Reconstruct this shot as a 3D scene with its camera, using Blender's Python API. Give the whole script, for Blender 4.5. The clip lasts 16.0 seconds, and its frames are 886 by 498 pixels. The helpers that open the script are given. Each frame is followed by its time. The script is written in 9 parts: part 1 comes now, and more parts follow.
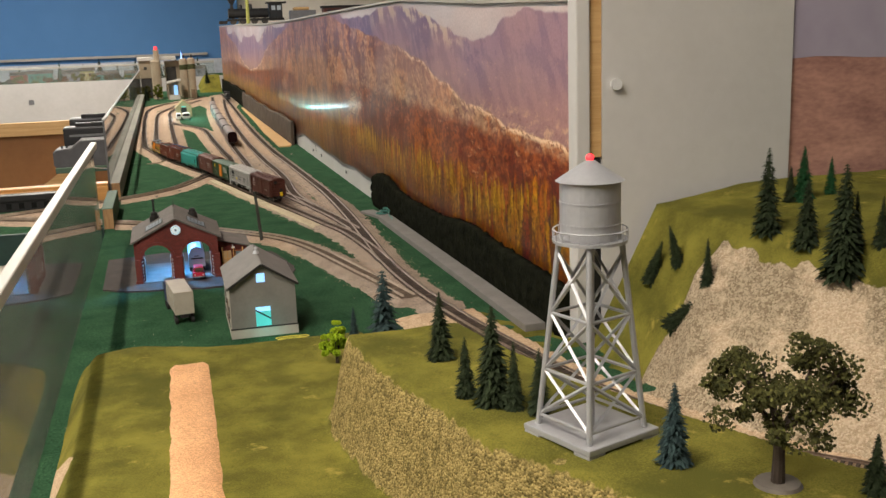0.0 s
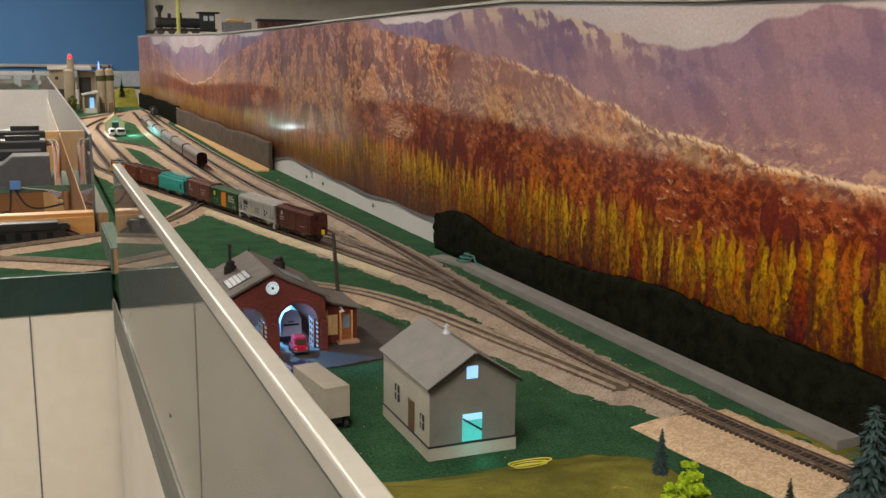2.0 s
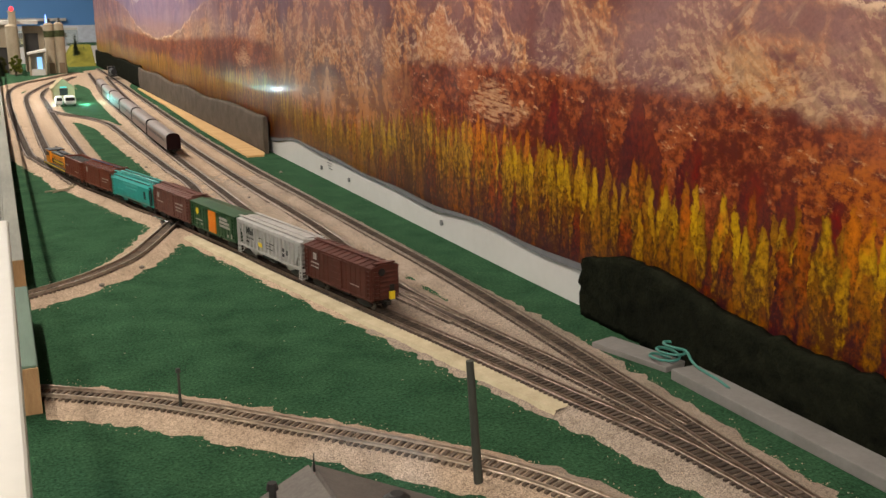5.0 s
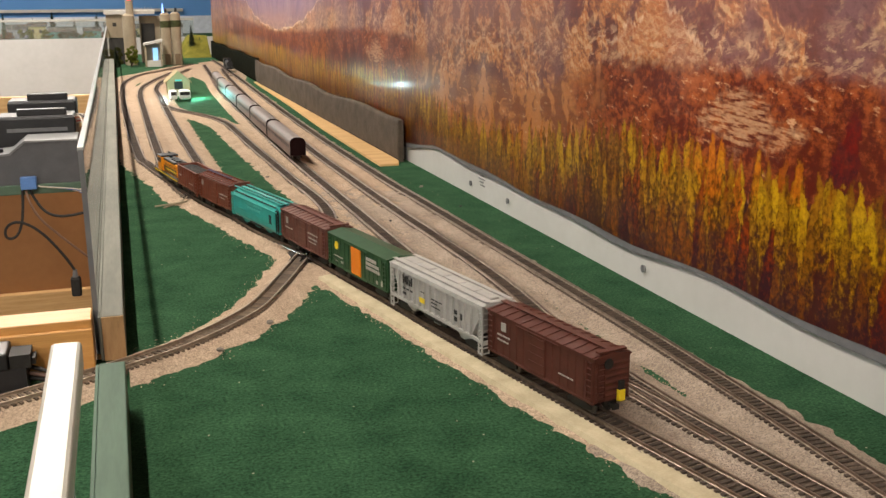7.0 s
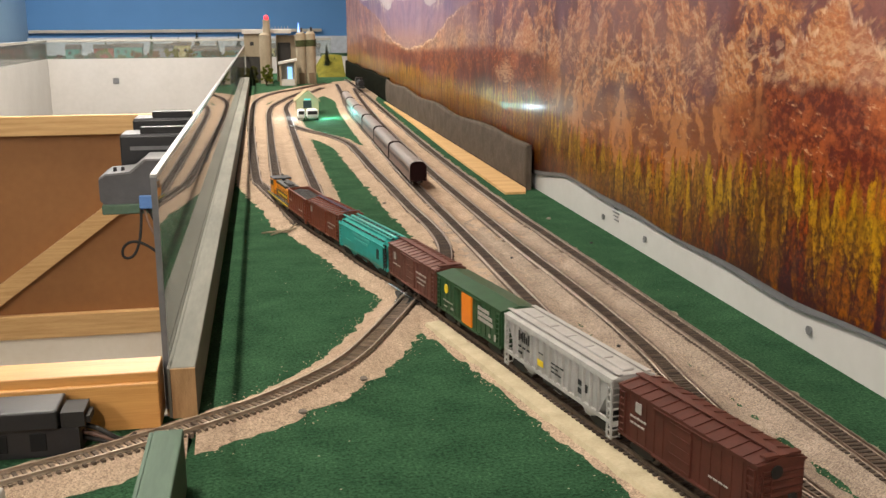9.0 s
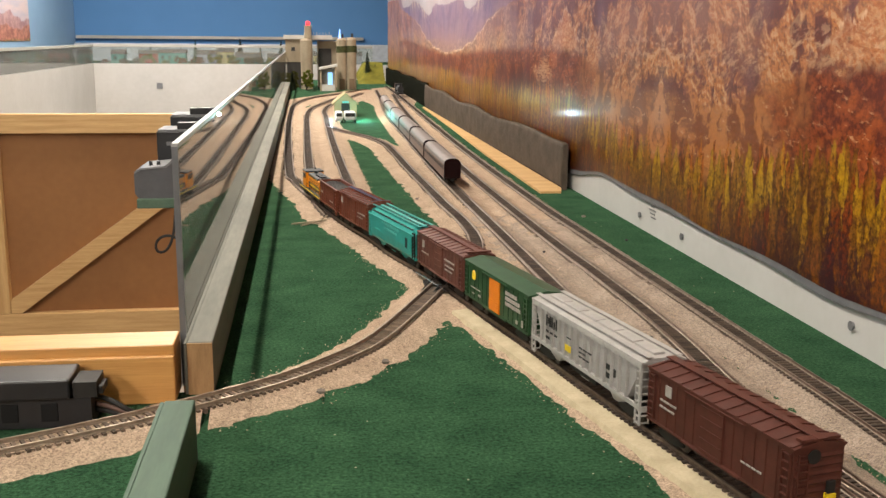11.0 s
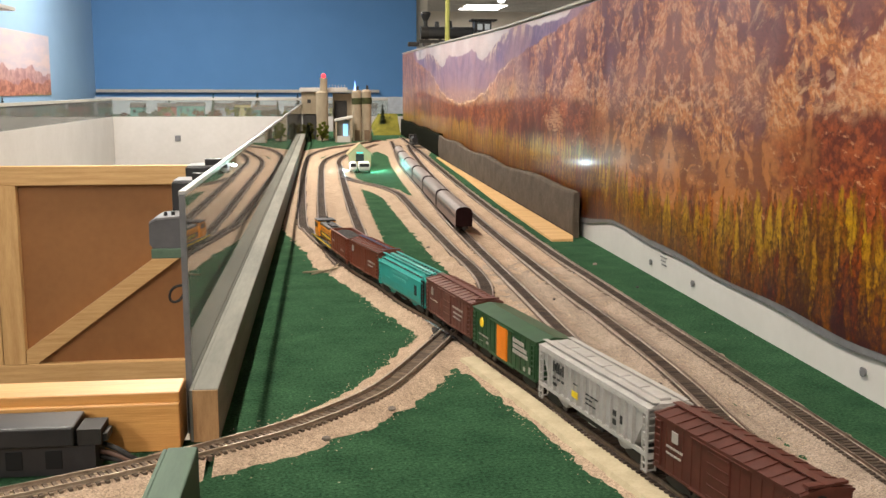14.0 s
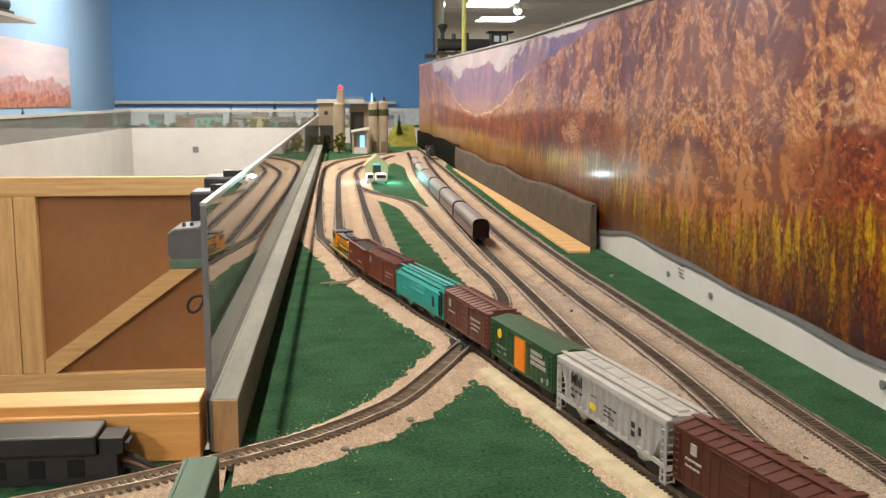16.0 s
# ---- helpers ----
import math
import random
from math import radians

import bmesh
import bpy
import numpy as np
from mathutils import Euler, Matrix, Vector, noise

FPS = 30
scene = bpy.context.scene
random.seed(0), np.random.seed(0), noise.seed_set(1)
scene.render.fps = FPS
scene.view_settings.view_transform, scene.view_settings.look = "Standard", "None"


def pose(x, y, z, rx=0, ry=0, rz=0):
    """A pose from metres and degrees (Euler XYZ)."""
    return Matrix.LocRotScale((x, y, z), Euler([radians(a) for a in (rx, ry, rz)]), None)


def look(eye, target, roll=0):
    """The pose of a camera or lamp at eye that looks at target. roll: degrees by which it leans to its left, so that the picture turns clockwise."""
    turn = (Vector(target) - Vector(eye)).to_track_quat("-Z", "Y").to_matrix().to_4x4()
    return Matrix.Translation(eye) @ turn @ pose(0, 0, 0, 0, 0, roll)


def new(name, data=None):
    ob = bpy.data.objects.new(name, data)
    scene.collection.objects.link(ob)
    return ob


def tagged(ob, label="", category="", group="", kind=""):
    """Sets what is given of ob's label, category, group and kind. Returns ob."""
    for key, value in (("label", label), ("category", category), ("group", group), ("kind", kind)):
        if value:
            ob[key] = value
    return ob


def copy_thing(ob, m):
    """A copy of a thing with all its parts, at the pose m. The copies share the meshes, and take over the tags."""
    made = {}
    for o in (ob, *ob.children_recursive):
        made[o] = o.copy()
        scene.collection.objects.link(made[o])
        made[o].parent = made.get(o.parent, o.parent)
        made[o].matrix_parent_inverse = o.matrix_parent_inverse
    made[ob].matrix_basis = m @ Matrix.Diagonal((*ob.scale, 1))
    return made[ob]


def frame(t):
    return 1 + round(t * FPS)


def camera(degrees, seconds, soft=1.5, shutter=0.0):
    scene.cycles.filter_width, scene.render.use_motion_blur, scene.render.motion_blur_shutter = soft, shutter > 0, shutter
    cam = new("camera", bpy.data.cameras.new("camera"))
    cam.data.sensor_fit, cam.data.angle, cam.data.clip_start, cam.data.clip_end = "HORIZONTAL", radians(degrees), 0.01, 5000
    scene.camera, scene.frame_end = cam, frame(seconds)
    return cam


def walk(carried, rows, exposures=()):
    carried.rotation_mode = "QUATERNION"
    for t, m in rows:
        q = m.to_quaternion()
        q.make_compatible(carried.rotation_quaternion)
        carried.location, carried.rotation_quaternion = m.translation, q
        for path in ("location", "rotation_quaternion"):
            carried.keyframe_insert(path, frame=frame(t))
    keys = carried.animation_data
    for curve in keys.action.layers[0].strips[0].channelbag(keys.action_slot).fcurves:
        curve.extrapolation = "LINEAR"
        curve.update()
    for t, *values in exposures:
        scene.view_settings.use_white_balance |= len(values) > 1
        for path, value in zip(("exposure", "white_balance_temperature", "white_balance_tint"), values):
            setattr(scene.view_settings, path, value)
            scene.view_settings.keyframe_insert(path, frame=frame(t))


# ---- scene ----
cam = camera(47.8, 16.0)
PATH = [
    (0, (0.005, -0.002, 0.399), (0.516, 1.885, -0.022), -2.0),
    (0.5, (-0.098, 0.114, 0.396), (0.502, 1.978, -0.01), -1.5),
    (1, (-0.172, 0.243, 0.387), (0.489, 2.088, -0.01), -0.8),
    (1.5, (-0.236, 0.368, 0.372), (0.47, 2.199, -0.015), -0.1),
    (2, (-0.257, 0.514, 0.373), (0.482, 2.334, -0.001), 0.5),
    (2.5, (-0.211, 0.685, 0.381), (0.555, 2.495, 0.013), 0.5),
    (3, (-0.184, 0.843, 0.368), (0.608, 2.639, -0.013), 0.4),
    (5.5, (-0.129, 1.486, 0.356), (0.628, 3.272, -0.131), -1.2),
    (6, (-0.147, 1.584, 0.354), (0.565, 3.388, -0.137), -1.3),
    (6.5, (-0.128, 1.674, 0.346), (0.532, 3.498, -0.141), -0.8),
    (7, (-0.112, 1.736, 0.347), (0.479, 3.584, -0.137), -0.4),
    (7.5, (-0.102, 1.802, 0.355), (0.421, 3.672, -0.125), -0.2),
    (8, (-0.091, 1.853, 0.354), (0.362, 3.744, -0.114), -0.3),
    (8.5, (-0.078, 1.876, 0.346), (0.316, 3.783, -0.108), -0.3),
    (9, (-0.058, 1.889, 0.335), (0.283, 3.809, -0.107), -0.3),
    (9.5, (-0.048, 1.902, 0.32), (0.249, 3.831, -0.115), -0.2),
    (12, (-0.044, 1.908, 0.297), (0.221, 3.852, -0.092), 0.5),
    (12.5, (-0.044, 1.907, 0.296), (0.222, 3.855, -0.072), 0.5),
    (13, (-0.038, 1.906, 0.296), (0.221, 3.859, -0.051), 0.3),
    (13.5, (-0.036, 1.907, 0.296), (0.212, 3.864, -0.033), 0.2),
    (14, (-0.035, 1.905, 0.296), (0.201, 3.866, -0.021), 0.1),
    (14.5, (-0.037, 1.904, 0.297), (0.192, 3.866, -0.012), 0.0),
    (15, (-0.036, 1.903, 0.297), (0.186, 3.868, -0.006), 0.1),
    (15.5, (-0.038, 1.902, 0.297), (0.177, 3.868, -0.001), 0.1),
    (16, (-0.038, 1.901, 0.297), (0.167, 3.869, 0.002), 0.1),
]
walk(cam, [(t, look(eye, target, roll)) for t, eye, target, roll in PATH], [(0.0, -0.30), (1.0, -0.52), (1.6, -0.56), (3.0, -0.45), (5.5, -0.15), (7.5, -0.05), (9.0, 0.0), (12.0, 0.05), (16.0, 0.1)])

SEED = random.Random(7)
BIG = 1.2  # plan units are 1.2 m; every top-level object is enlarged by this at the end

# ---- world and large lights ----
world = bpy.data.worlds.new("room_air")
world.use_nodes = True
scene.world = world
bg = world.node_tree.nodes["Background"]
bg.inputs[0].default_value = (0.80, 0.86, 1.0, 1)
bg.inputs[1].default_value = 0.02


def area_lamp(name, at, target, sx, sy, watts, colour=(1, 0.9, 0.78)):
    data = bpy.data.lights.new(name, "AREA")
    data.shape, data.size, data.size_y, data.energy, data.color = "RECTANGLE", sx * BIG, sy * BIG, watts * BIG ** 2, colour
    ob = new(name, data)
    ob.matrix_world = look(Vector(at) * BIG, Vector(target) * BIG)
    return ob


def point_lamp(name, at, watts, colour, radius=0.004):
    data = bpy.data.lights.new(name, "POINT")
    data.energy, data.color, data.shadow_soft_size = watts * BIG ** 2, colour, radius * BIG
    ob = new(name, data)
    ob.location = Vector(at) * BIG
    return ob


CEIL = 1.5
for y, watts in ((0.10, 45), (2.70, 33), (4.8, 64), (6.9, 44)):
    area_lamp("track_light_lamp", (-0.46, y, CEIL - 0.12), (-0.46, y + 0.1, 0), 0.03, 1.3, watts)
# Fill lamps added out of view to brighten the room, blue wall and aisle
for y in (1.0, 4.5):
    area_lamp("room_fill_lamp", (2.6, y, CEIL - 0.06), (2.6, y, 0), 0.6, 1.2, 30, (1, 0.93, 0.84))
area_lamp("room_fill_lamp", (-1.0, 8.0, CEIL - 0.06), (-1.0, 8.3, 0), 1.2, 0.6, 56, (1, 0.95, 0.9))
area_lamp("room_fill_lamp", (-1.6, 0.2, CEIL - 0.06), (-1.6, 0.4, 0), 0.5, 1.2, 96, (1, 0.93, 0.84))
# This one stands for the visible ceiling lights of the far room
area_lamp("room_fill_lamp", (3.5, 13.0, CEIL - 0.06), (3.5, 13.0, 0), 1.2, 1.2, 230, (1, 0.95, 0.9))
point_lamp("shed_lamp", (0.003, 1.475, 0.070), 1.6, (0.15, 0.50, 1.0))
point_lamp("house_lamp", (0.095, 1.17, 0.04), 0.02, (0.2, 0.9, 0.85))
point_lamp("hut_lamp", (0.134, 4.60, 0.022), 0.75, (0.30, 1.0, 0.90))
# Second lamp added so the hut's light also falls on the ballast to the left
point_lamp("hut_spill_lamp", (0.036, 4.58, 0.024), 0.35, (0.70, 0.92, 1.0))
# Added lamp outside the house: stands in for the doorway's cyan spill on the ground
point_lamp("doorway_spill_lamp", (0.095, 1.100, 0.010), 0.010, (0.2, 0.9, 0.85))


# ---- materials ----
def mat(name, col, col2=None, rough=0.6, scale=30.0, metal=0.0, bump=0.0, bscale=300.0, spec=0.4, detail=5.0,
        stretch=(1, 1, 1), island=0.0, emit=None, power=0.0, coat=0.0):
    m = bpy.data.materials.new(name)
    m.use_nodes = True
    nt = m.node_tree
    N, L = nt.nodes, nt.links
    p = N["Principled BSDF"]
    p.inputs["Roughness"].default_value = rough
    p.inputs["Metallic"].default_value = metal
    p.inputs["Specular IOR Level"].default_value = spec
    p.inputs["Coat Weight"].default_value = coat
    c2 = col2 or tuple(v * 0.72 for v in col)
    tc = N.new("ShaderNodeTexCoord")
    mp = N.new("ShaderNodeMapping")
    mp.inputs["Scale"].default_value = stretch
    L.new(tc.outputs["Object"], mp.inputs["Vector"])
    n1 = N.new("ShaderNodeTexNoise")
    n1.inputs["Scale"].default_value, n1.inputs["Detail"].default_value = scale, detail
    n1.inputs["Roughness"].default_value = 0.6
    L.new(mp.outputs[0], n1.inputs["Vector"])
    n2 = N.new("ShaderNodeTexNoise")
    n2.inputs["Scale"].default_value, n2.inputs["Detail"].default_value = scale * 9, 3
    L.new(mp.outputs[0], n2.inputs["Vector"])
    add = N.new("ShaderNodeMath")
    add.operation = "MULTIPLY_ADD"
    add.inputs[1].default_value = 0.4
    L.new(n2.outputs["Fac"], add.inputs[0])
    L.new(n1.outputs["Fac"], add.inputs[2])
    r = N.new("ShaderNodeValToRGB")
    r.color_ramp.elements[0].position, r.color_ramp.elements[1].position = 0.48, 0.92
    r.color_ramp.elements[0].color, r.color_ramp.elements[1].color = (*c2, 1), (*col, 1)
    L.new(add.outputs[0], r.inputs[0])
    out = r.outputs[0]
    if island:
        info = N.new("ShaderNodeObjectInfo")
        geo = N.new("ShaderNodeNewGeometry")
        s = N.new("ShaderNodeMath")
        s.operation = "ADD"
        L.new(info.outputs["Random"], s.inputs[0])
        L.new(geo.outputs["Random Per Island"], s.inputs[1])
        fr = N.new("ShaderNodeMath")
        fr.operation = "FRACT"
        L.new(s.outputs[0], fr.inputs[0])
        mr = N.new("ShaderNodeMapRange")
        mr.inputs["To Min"].default_value, mr.inputs["To Max"].default_value = 1 - island, 1 + island
        L.new(fr.outputs[0], mr.inputs["Value"])
        hs = N.new("ShaderNodeHueSaturation")
        L.new(mr.outputs[0], hs.inputs["Value"])
        L.new(out, hs.inputs["Color"])
        out = hs.outputs[0]
    L.new(out, p.inputs["Base Color"])
    if bump:
        n3 = N.new("ShaderNodeTexNoise")
        n3.inputs["Scale"].default_value, n3.inputs["Detail"].default_value = bscale, 4
        L.new(mp.outputs[0], n3.inputs["Vector"])
        b = N.new("ShaderNodeBump")
        b.inputs["Strength"].default_value, b.inputs["Distance"].default_value = min(1, bump), 0.002
        L.new(n3.outputs["Fac"], b.inputs["Height"])
        L.new(b.outputs[0], p.inputs["Normal"])
    if emit:
        p.inputs["Emission Color"].default_value = (*emit, 1)
        p.inputs["Emission Strength"].default_value = power
    return m


def gravel_mat(name, light, dark, scale=420.0, bump=1.0, dist=0.0025):
    """Loose grains: Voronoi cells with their own tone, and a relief."""
    m = mat(name, light, dark, rough=0.95, scale=26, spec=0.15)
    nt = m.node_tree
    N, L = nt.nodes, nt.links
    p = N["Principled BSDF"]
    tc = N.new("ShaderNodeTexCoord")
    v = N.new("ShaderNodeTexVoronoi")
    v.inputs["Scale"].default_value = scale
    L.new(tc.outputs["Object"], v.inputs["Vector"])
    sep = N.new("ShaderNodeSeparateColor")
    L.new(v.outputs["Color"], sep.inputs[0])
    mr = N.new("ShaderNodeMapRange")
    mr.inputs["To Min"].default_value, mr.inputs["To Max"].default_value = 0.62, 1.3
    L.new(sep.outputs[0], mr.inputs["Value"])
    hs = N.new("ShaderNodeHueSaturation")
    L.new(p.inputs["Base Color"].links[0].from_socket, hs.inputs["Color"])
    L.new(mr.outputs[0], hs.inputs["Value"])
    L.new(hs.outputs[0], p.inputs["Base Color"])
    b = N.new("ShaderNodeBump")
    b.inputs["Strength"].default_value, b.inputs["Distance"].default_value = bump, dist
    b.invert = True
    L.new(v.outputs["Distance"], b.inputs["Height"])
    L.new(b.outputs[0], p.inputs["Normal"])
    return m


def felt_mat():
    """Short green fibres with patches, and stray pale flecks."""
    m = mat("green_felt", (0.043, 0.110, 0.053), (0.021, 0.060, 0.029), rough=1.0, scale=22, bump=1.0, bscale=1500, spec=0.04)
    nt = m.node_tree
    N, L = nt.nodes, nt.links
    p = N["Principled BSDF"]
    tc = N.new("ShaderNodeTexCoord")
    f = N.new("ShaderNodeTexNoise")
    f.inputs["Scale"].default_value, f.inputs["Detail"].default_value, f.inputs["Roughness"].default_value = 420, 5, 0.75
    L.new(tc.outputs["Object"], f.inputs["Vector"])
    mr = N.new("ShaderNodeMapRange")
    mr.inputs["From Min"].default_value, mr.inputs["From Max"].default_value = 0.36, 0.64
    mr.inputs["To Min"].default_value, mr.inputs["To Max"].default_value = 0.48, 1.55
    L.new(f.outputs["Fac"], mr.inputs["Value"])
    hs = N.new("ShaderNodeHueSaturation")
    L.new(p.inputs["Base Color"].links[0].from_socket, hs.inputs["Color"])
    L.new(mr.outputs[0], hs.inputs["Value"])
    v = N.new("ShaderNodeTexVoronoi")
    v.inputs["Scale"].default_value = 95
    L.new(tc.outputs["Object"], v.inputs["Vector"])
    st = N.new("ShaderNodeMapRange")
    st.inputs["From Min"].default_value, st.inputs["From Max"].default_value = 0.085, 0.055
    L.new(v.outputs["Distance"], st.inputs["Value"])
    sep = N.new("ShaderNodeSeparateColor")
    L.new(v.outputs["Color"], sep.inputs[0])
    rare = N.new("ShaderNodeMath")
    rare.operation = "GREATER_THAN"
    rare.inputs[1].default_value = 0.86
    L.new(sep.outputs[0], rare.inputs[0])
    both = N.new("ShaderNodeMath")
    both.operation = "MULTIPLY"
    L.new(st.outputs[0], both.inputs[0])
    L.new(rare.outputs[0], both.inputs[1])
    mx = N.new("ShaderNodeMix")
    mx.data_type = "RGBA"
    L.new(both.outputs[0], mx.inputs["Factor"])
    L.new(hs.outputs[0], mx.inputs[6])
    mx.inputs[7].default_value = (0.42, 0.38, 0.28, 1)
    L.new(mx.outputs[2], p.inputs["Base Color"])
    return m


M = {}
M["felt"] = felt_mat()
M["olive"] = mat("olive_turf", (0.200, 0.175, 0.030), (0.100, 0.096, 0.018), rough=1.0, scale=14, bump=1.0, bscale=800, spec=0.05)
M["ballast"] = gravel_mat("buff_ballast", (0.50, 0.372, 0.268), (0.36, 0.262, 0.185), scale=1000, dist=0.0012)
M["ballast_grey"] = gravel_mat("grey_ballast", (0.42, 0.335, 0.265), (0.27, 0.212, 0.165), scale=1050, dist=0.0012)
# Brown between the rails: weathering plus the shade between sleepers, put into the colour
M["ballast_dark"] = gravel_mat("weathered_shaded_ballast", (0.185, 0.138, 0.100), (0.095, 0.070, 0.052), scale=1050, dist=0.0012)
M["dirt"] = gravel_mat("orange_dirt_road", (0.72, 0.40, 0.20), (0.58, 0.31, 0.15), scale=1400, bump=0.5, dist=0.001)
M["roadbed"] = mat("cork_roadbed", (0.50, 0.42, 0.28), (0.36, 0.30, 0.19), rough=0.9, scale=60, bump=0.3)
M["tie"] = mat("brown_sleeper", (0.085, 0.060, 0.044), (0.034, 0.024, 0.018), rough=0.85, scale=160, island=0.35)
M["tie_dusty"] = mat("dusty_sleeper", (0.16, 0.115, 0.080), (0.080, 0.057, 0.040), rough=0.9, scale=160, island=0.3)
M["rail_dusty"] = mat("dusty_tan_rail", (0.46, 0.37, 0.28), (0.26, 0.20, 0.15), rough=0.45, metal=0.5, scale=120)
M["rail"] = mat("weathered_rail", (0.30, 0.23, 0.18), (0.13, 0.09, 0.065), rough=0.42, metal=0.7, scale=120)
M["steel"] = mat("bright_rail_steel", (0.62, 0.66, 0.70), (0.40, 0.43, 0.46), rough=0.22, metal=1.0, scale=200)
M["white_paint"] = mat("white_painted_board", (0.78, 0.72, 0.62), (0.70, 0.63, 0.52), rough=0.5, scale=5, bump=0.05)
M["white_plain"] = mat("white_wainscot", (0.54, 0.525, 0.50), (0.49, 0.475, 0.45), rough=0.55, scale=9, bump=0.05)
M["edge_strip"] = mat("dull_clear_edge", (0.40, 0.39, 0.37), (0.30, 0.295, 0.28), rough=0.3, scale=12)
M["white_strip"] = mat("ivory_plastic_strip", (0.45, 0.425, 0.37), (0.39, 0.365, 0.31), rough=0.35, scale=12)
M["green_wood"] = mat("green_painted_timber", (0.082, 0.135, 0.092), (0.058, 0.098, 0.066), rough=0.7, scale=18, stretch=(3, 0.4, 3), bump=0.15, bscale=120)
M["dusty_wood"] = mat("dusty_grey_green_timber", (0.205, 0.200, 0.165), (0.130, 0.132, 0.108), rough=0.75, scale=12, stretch=(3, 0.4, 3), bump=0.15, bscale=120)
M["dark_green"] = mat("dark_green_fascia", (0.020, 0.050, 0.040), (0.012, 0.032, 0.026), rough=0.5, scale=20)
M["wood"] = mat("pale_pine", (0.62, 0.40, 0.18), (0.45, 0.26, 0.10), rough=0.55, scale=9, stretch=(0.6, 6, 12), bump=0.2, bscale=60)
M["end_grain"] = mat("raw_sawn_end", (0.40, 0.24, 0.11), (0.27, 0.155, 0.07), rough=0.8, scale=40, stretch=(6, 1, 1), bump=0.3, bscale=300)
M["wood_v"] = mat("pale_pine_upright", (0.62, 0.40, 0.18), (0.45, 0.26, 0.10), rough=0.55, scale=9, stretch=(6, 6, 0.6), bump=0.2, bscale=60)
M["wood_warm"] = mat("orange_pine", (0.62, 0.33, 0.105), (0.46, 0.22, 0.06), rough=0.45, scale=9, stretch=(0.6, 6, 12), bump=0.2, bscale=60)
M["hardboard"] = mat("brown_hardboard", (0.30, 0.135, 0.045), (0.24, 0.105, 0.034), rough=0.55, scale=5)
M["moss"] = mat("dark_hedge_foam", (0.014, 0.015, 0.009), (0.004, 0.0045, 0.003), rough=1.0, scale=60, bump=1.0, bscale=260, spec=0.02)
M["cutout"] = mat("dark_grey_hill_board", (0.110, 0.087, 0.067), (0.066, 0.052, 0.040), rough=0.9, scale=30, bump=0.6, bscale=160, spec=0.1)
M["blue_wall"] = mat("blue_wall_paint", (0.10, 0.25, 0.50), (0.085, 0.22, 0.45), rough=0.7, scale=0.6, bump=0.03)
M["ceiling"] = mat("grey_ceiling", (0.42, 0.47, 0.52), (0.30, 0.34, 0.38), rough=0.8, scale=1.5)
M["floor"] = mat("grey_carpet", (0.16, 0.15, 0.14), (0.10, 0.095, 0.09), rough=0.95, scale=60)
M["lamp_glow"] = mat("lamp_diffuser", (0.9, 0.9, 0.9), rough=0.5, emit=(1, 0.95, 0.88), power=6.0)
M["black"] = mat("black_plastic", (0.020, 0.020, 0.022), (0.012, 0.012, 0.013), rough=0.42, scale=60)
M["dark"] = mat("underframe_black", (0.018, 0.016, 0.014), (0.009, 0.008, 0.007), rough=0.65, scale=120)
M["grey_plastic"] = mat("grey_plastic", (0.16, 0.16, 0.165), (0.12, 0.12, 0.125), rough=0.45, scale=60)
M["chrome"] = mat("bright_metal", (0.75, 0.75, 0.75), (0.6, 0.6, 0.6), rough=0.2, metal=1.0, scale=60)


def glass_mat(name, ior):
    m = bpy.data.materials.new(name)
    m.use_nodes = True
    nt = m.node_tree
    N, L = nt.nodes, nt.links
    out = N["Material Output"]
    N.remove(N["Principled BSDF"])
    tr = N.new("ShaderNodeBsdfTransparent")
    tr.inputs[0].default_value = (0.90, 0.94, 0.92, 1)
    gl = N.new("ShaderNodeBsdfGlossy")
    gl.inputs["Roughness"].default_value = 0.02
    fr = N.new("ShaderNodeFresnel")
    fr.inputs["IOR"].default_value = ior
    mx = N.new("ShaderNodeMixShader")
    L.new(fr.outputs[0], mx.inputs[0])
    L.new(tr.outputs[0], mx.inputs[1])
    L.new(gl.outputs[0], mx.inputs[2])
    dust = N.new("ShaderNodeBsdfDiffuse")
    dust.inputs[0].default_value = (0.55, 0.54, 0.50, 1)
    film_n = N.new("ShaderNodeTexNoise")
    film_n.inputs["Scale"].default_value, film_n.inputs["Detail"].default_value = 14, 6
    film_r = N.new("ShaderNodeMapRange")
    film_r.inputs["From Min"].default_value, film_r.inputs["From Max"].default_value = 0.35, 0.7
    film_r.inputs["To Min"].default_value, film_r.inputs["To Max"].default_value = 0.03, 0.13
    L.new(film_n.outputs["Fac"], film_r.inputs["Value"])
    dusty = N.new("ShaderNodeMixShader")
    L.new(film_r.outputs[0], dusty.inputs[0])
    L.new(mx.outputs[0], dusty.inputs[1])
    L.new(dust.outputs[0], dusty.inputs[2])
    L.new(dusty.outputs[0], out.inputs["Surface"])
    return m


M["acrylic"] = glass_mat("clear_acrylic", 1.75)
M["acrylic_glossy"] = glass_mat("glossy_coated_acrylic", 3.0)


# ---- building helpers ----
def mesh_ob(name, bm, material, parent=None, label="", smooth=False):
    me = bpy.data.meshes.new(name)
    bm.to_mesh(me)
    bm.free()
    for one in (material if isinstance(material, (list, tuple)) else [material]):
        me.materials.append(one)
    if smooth:
        for f in me.polygons:
            f.use_smooth = True
    ob = new(name, me)
    if parent is not None:
        ob.parent = parent
    if label:
        ob["label"] = label
    return ob


def part(name, bm, material, parent, label="", smooth=False):
    return mesh_ob(name, bm, material, parent, label, smooth)


def shared(name, me, parent, m):
    ob = new(name, me)
    ob.parent = parent
    ob.matrix_basis = m
    return ob


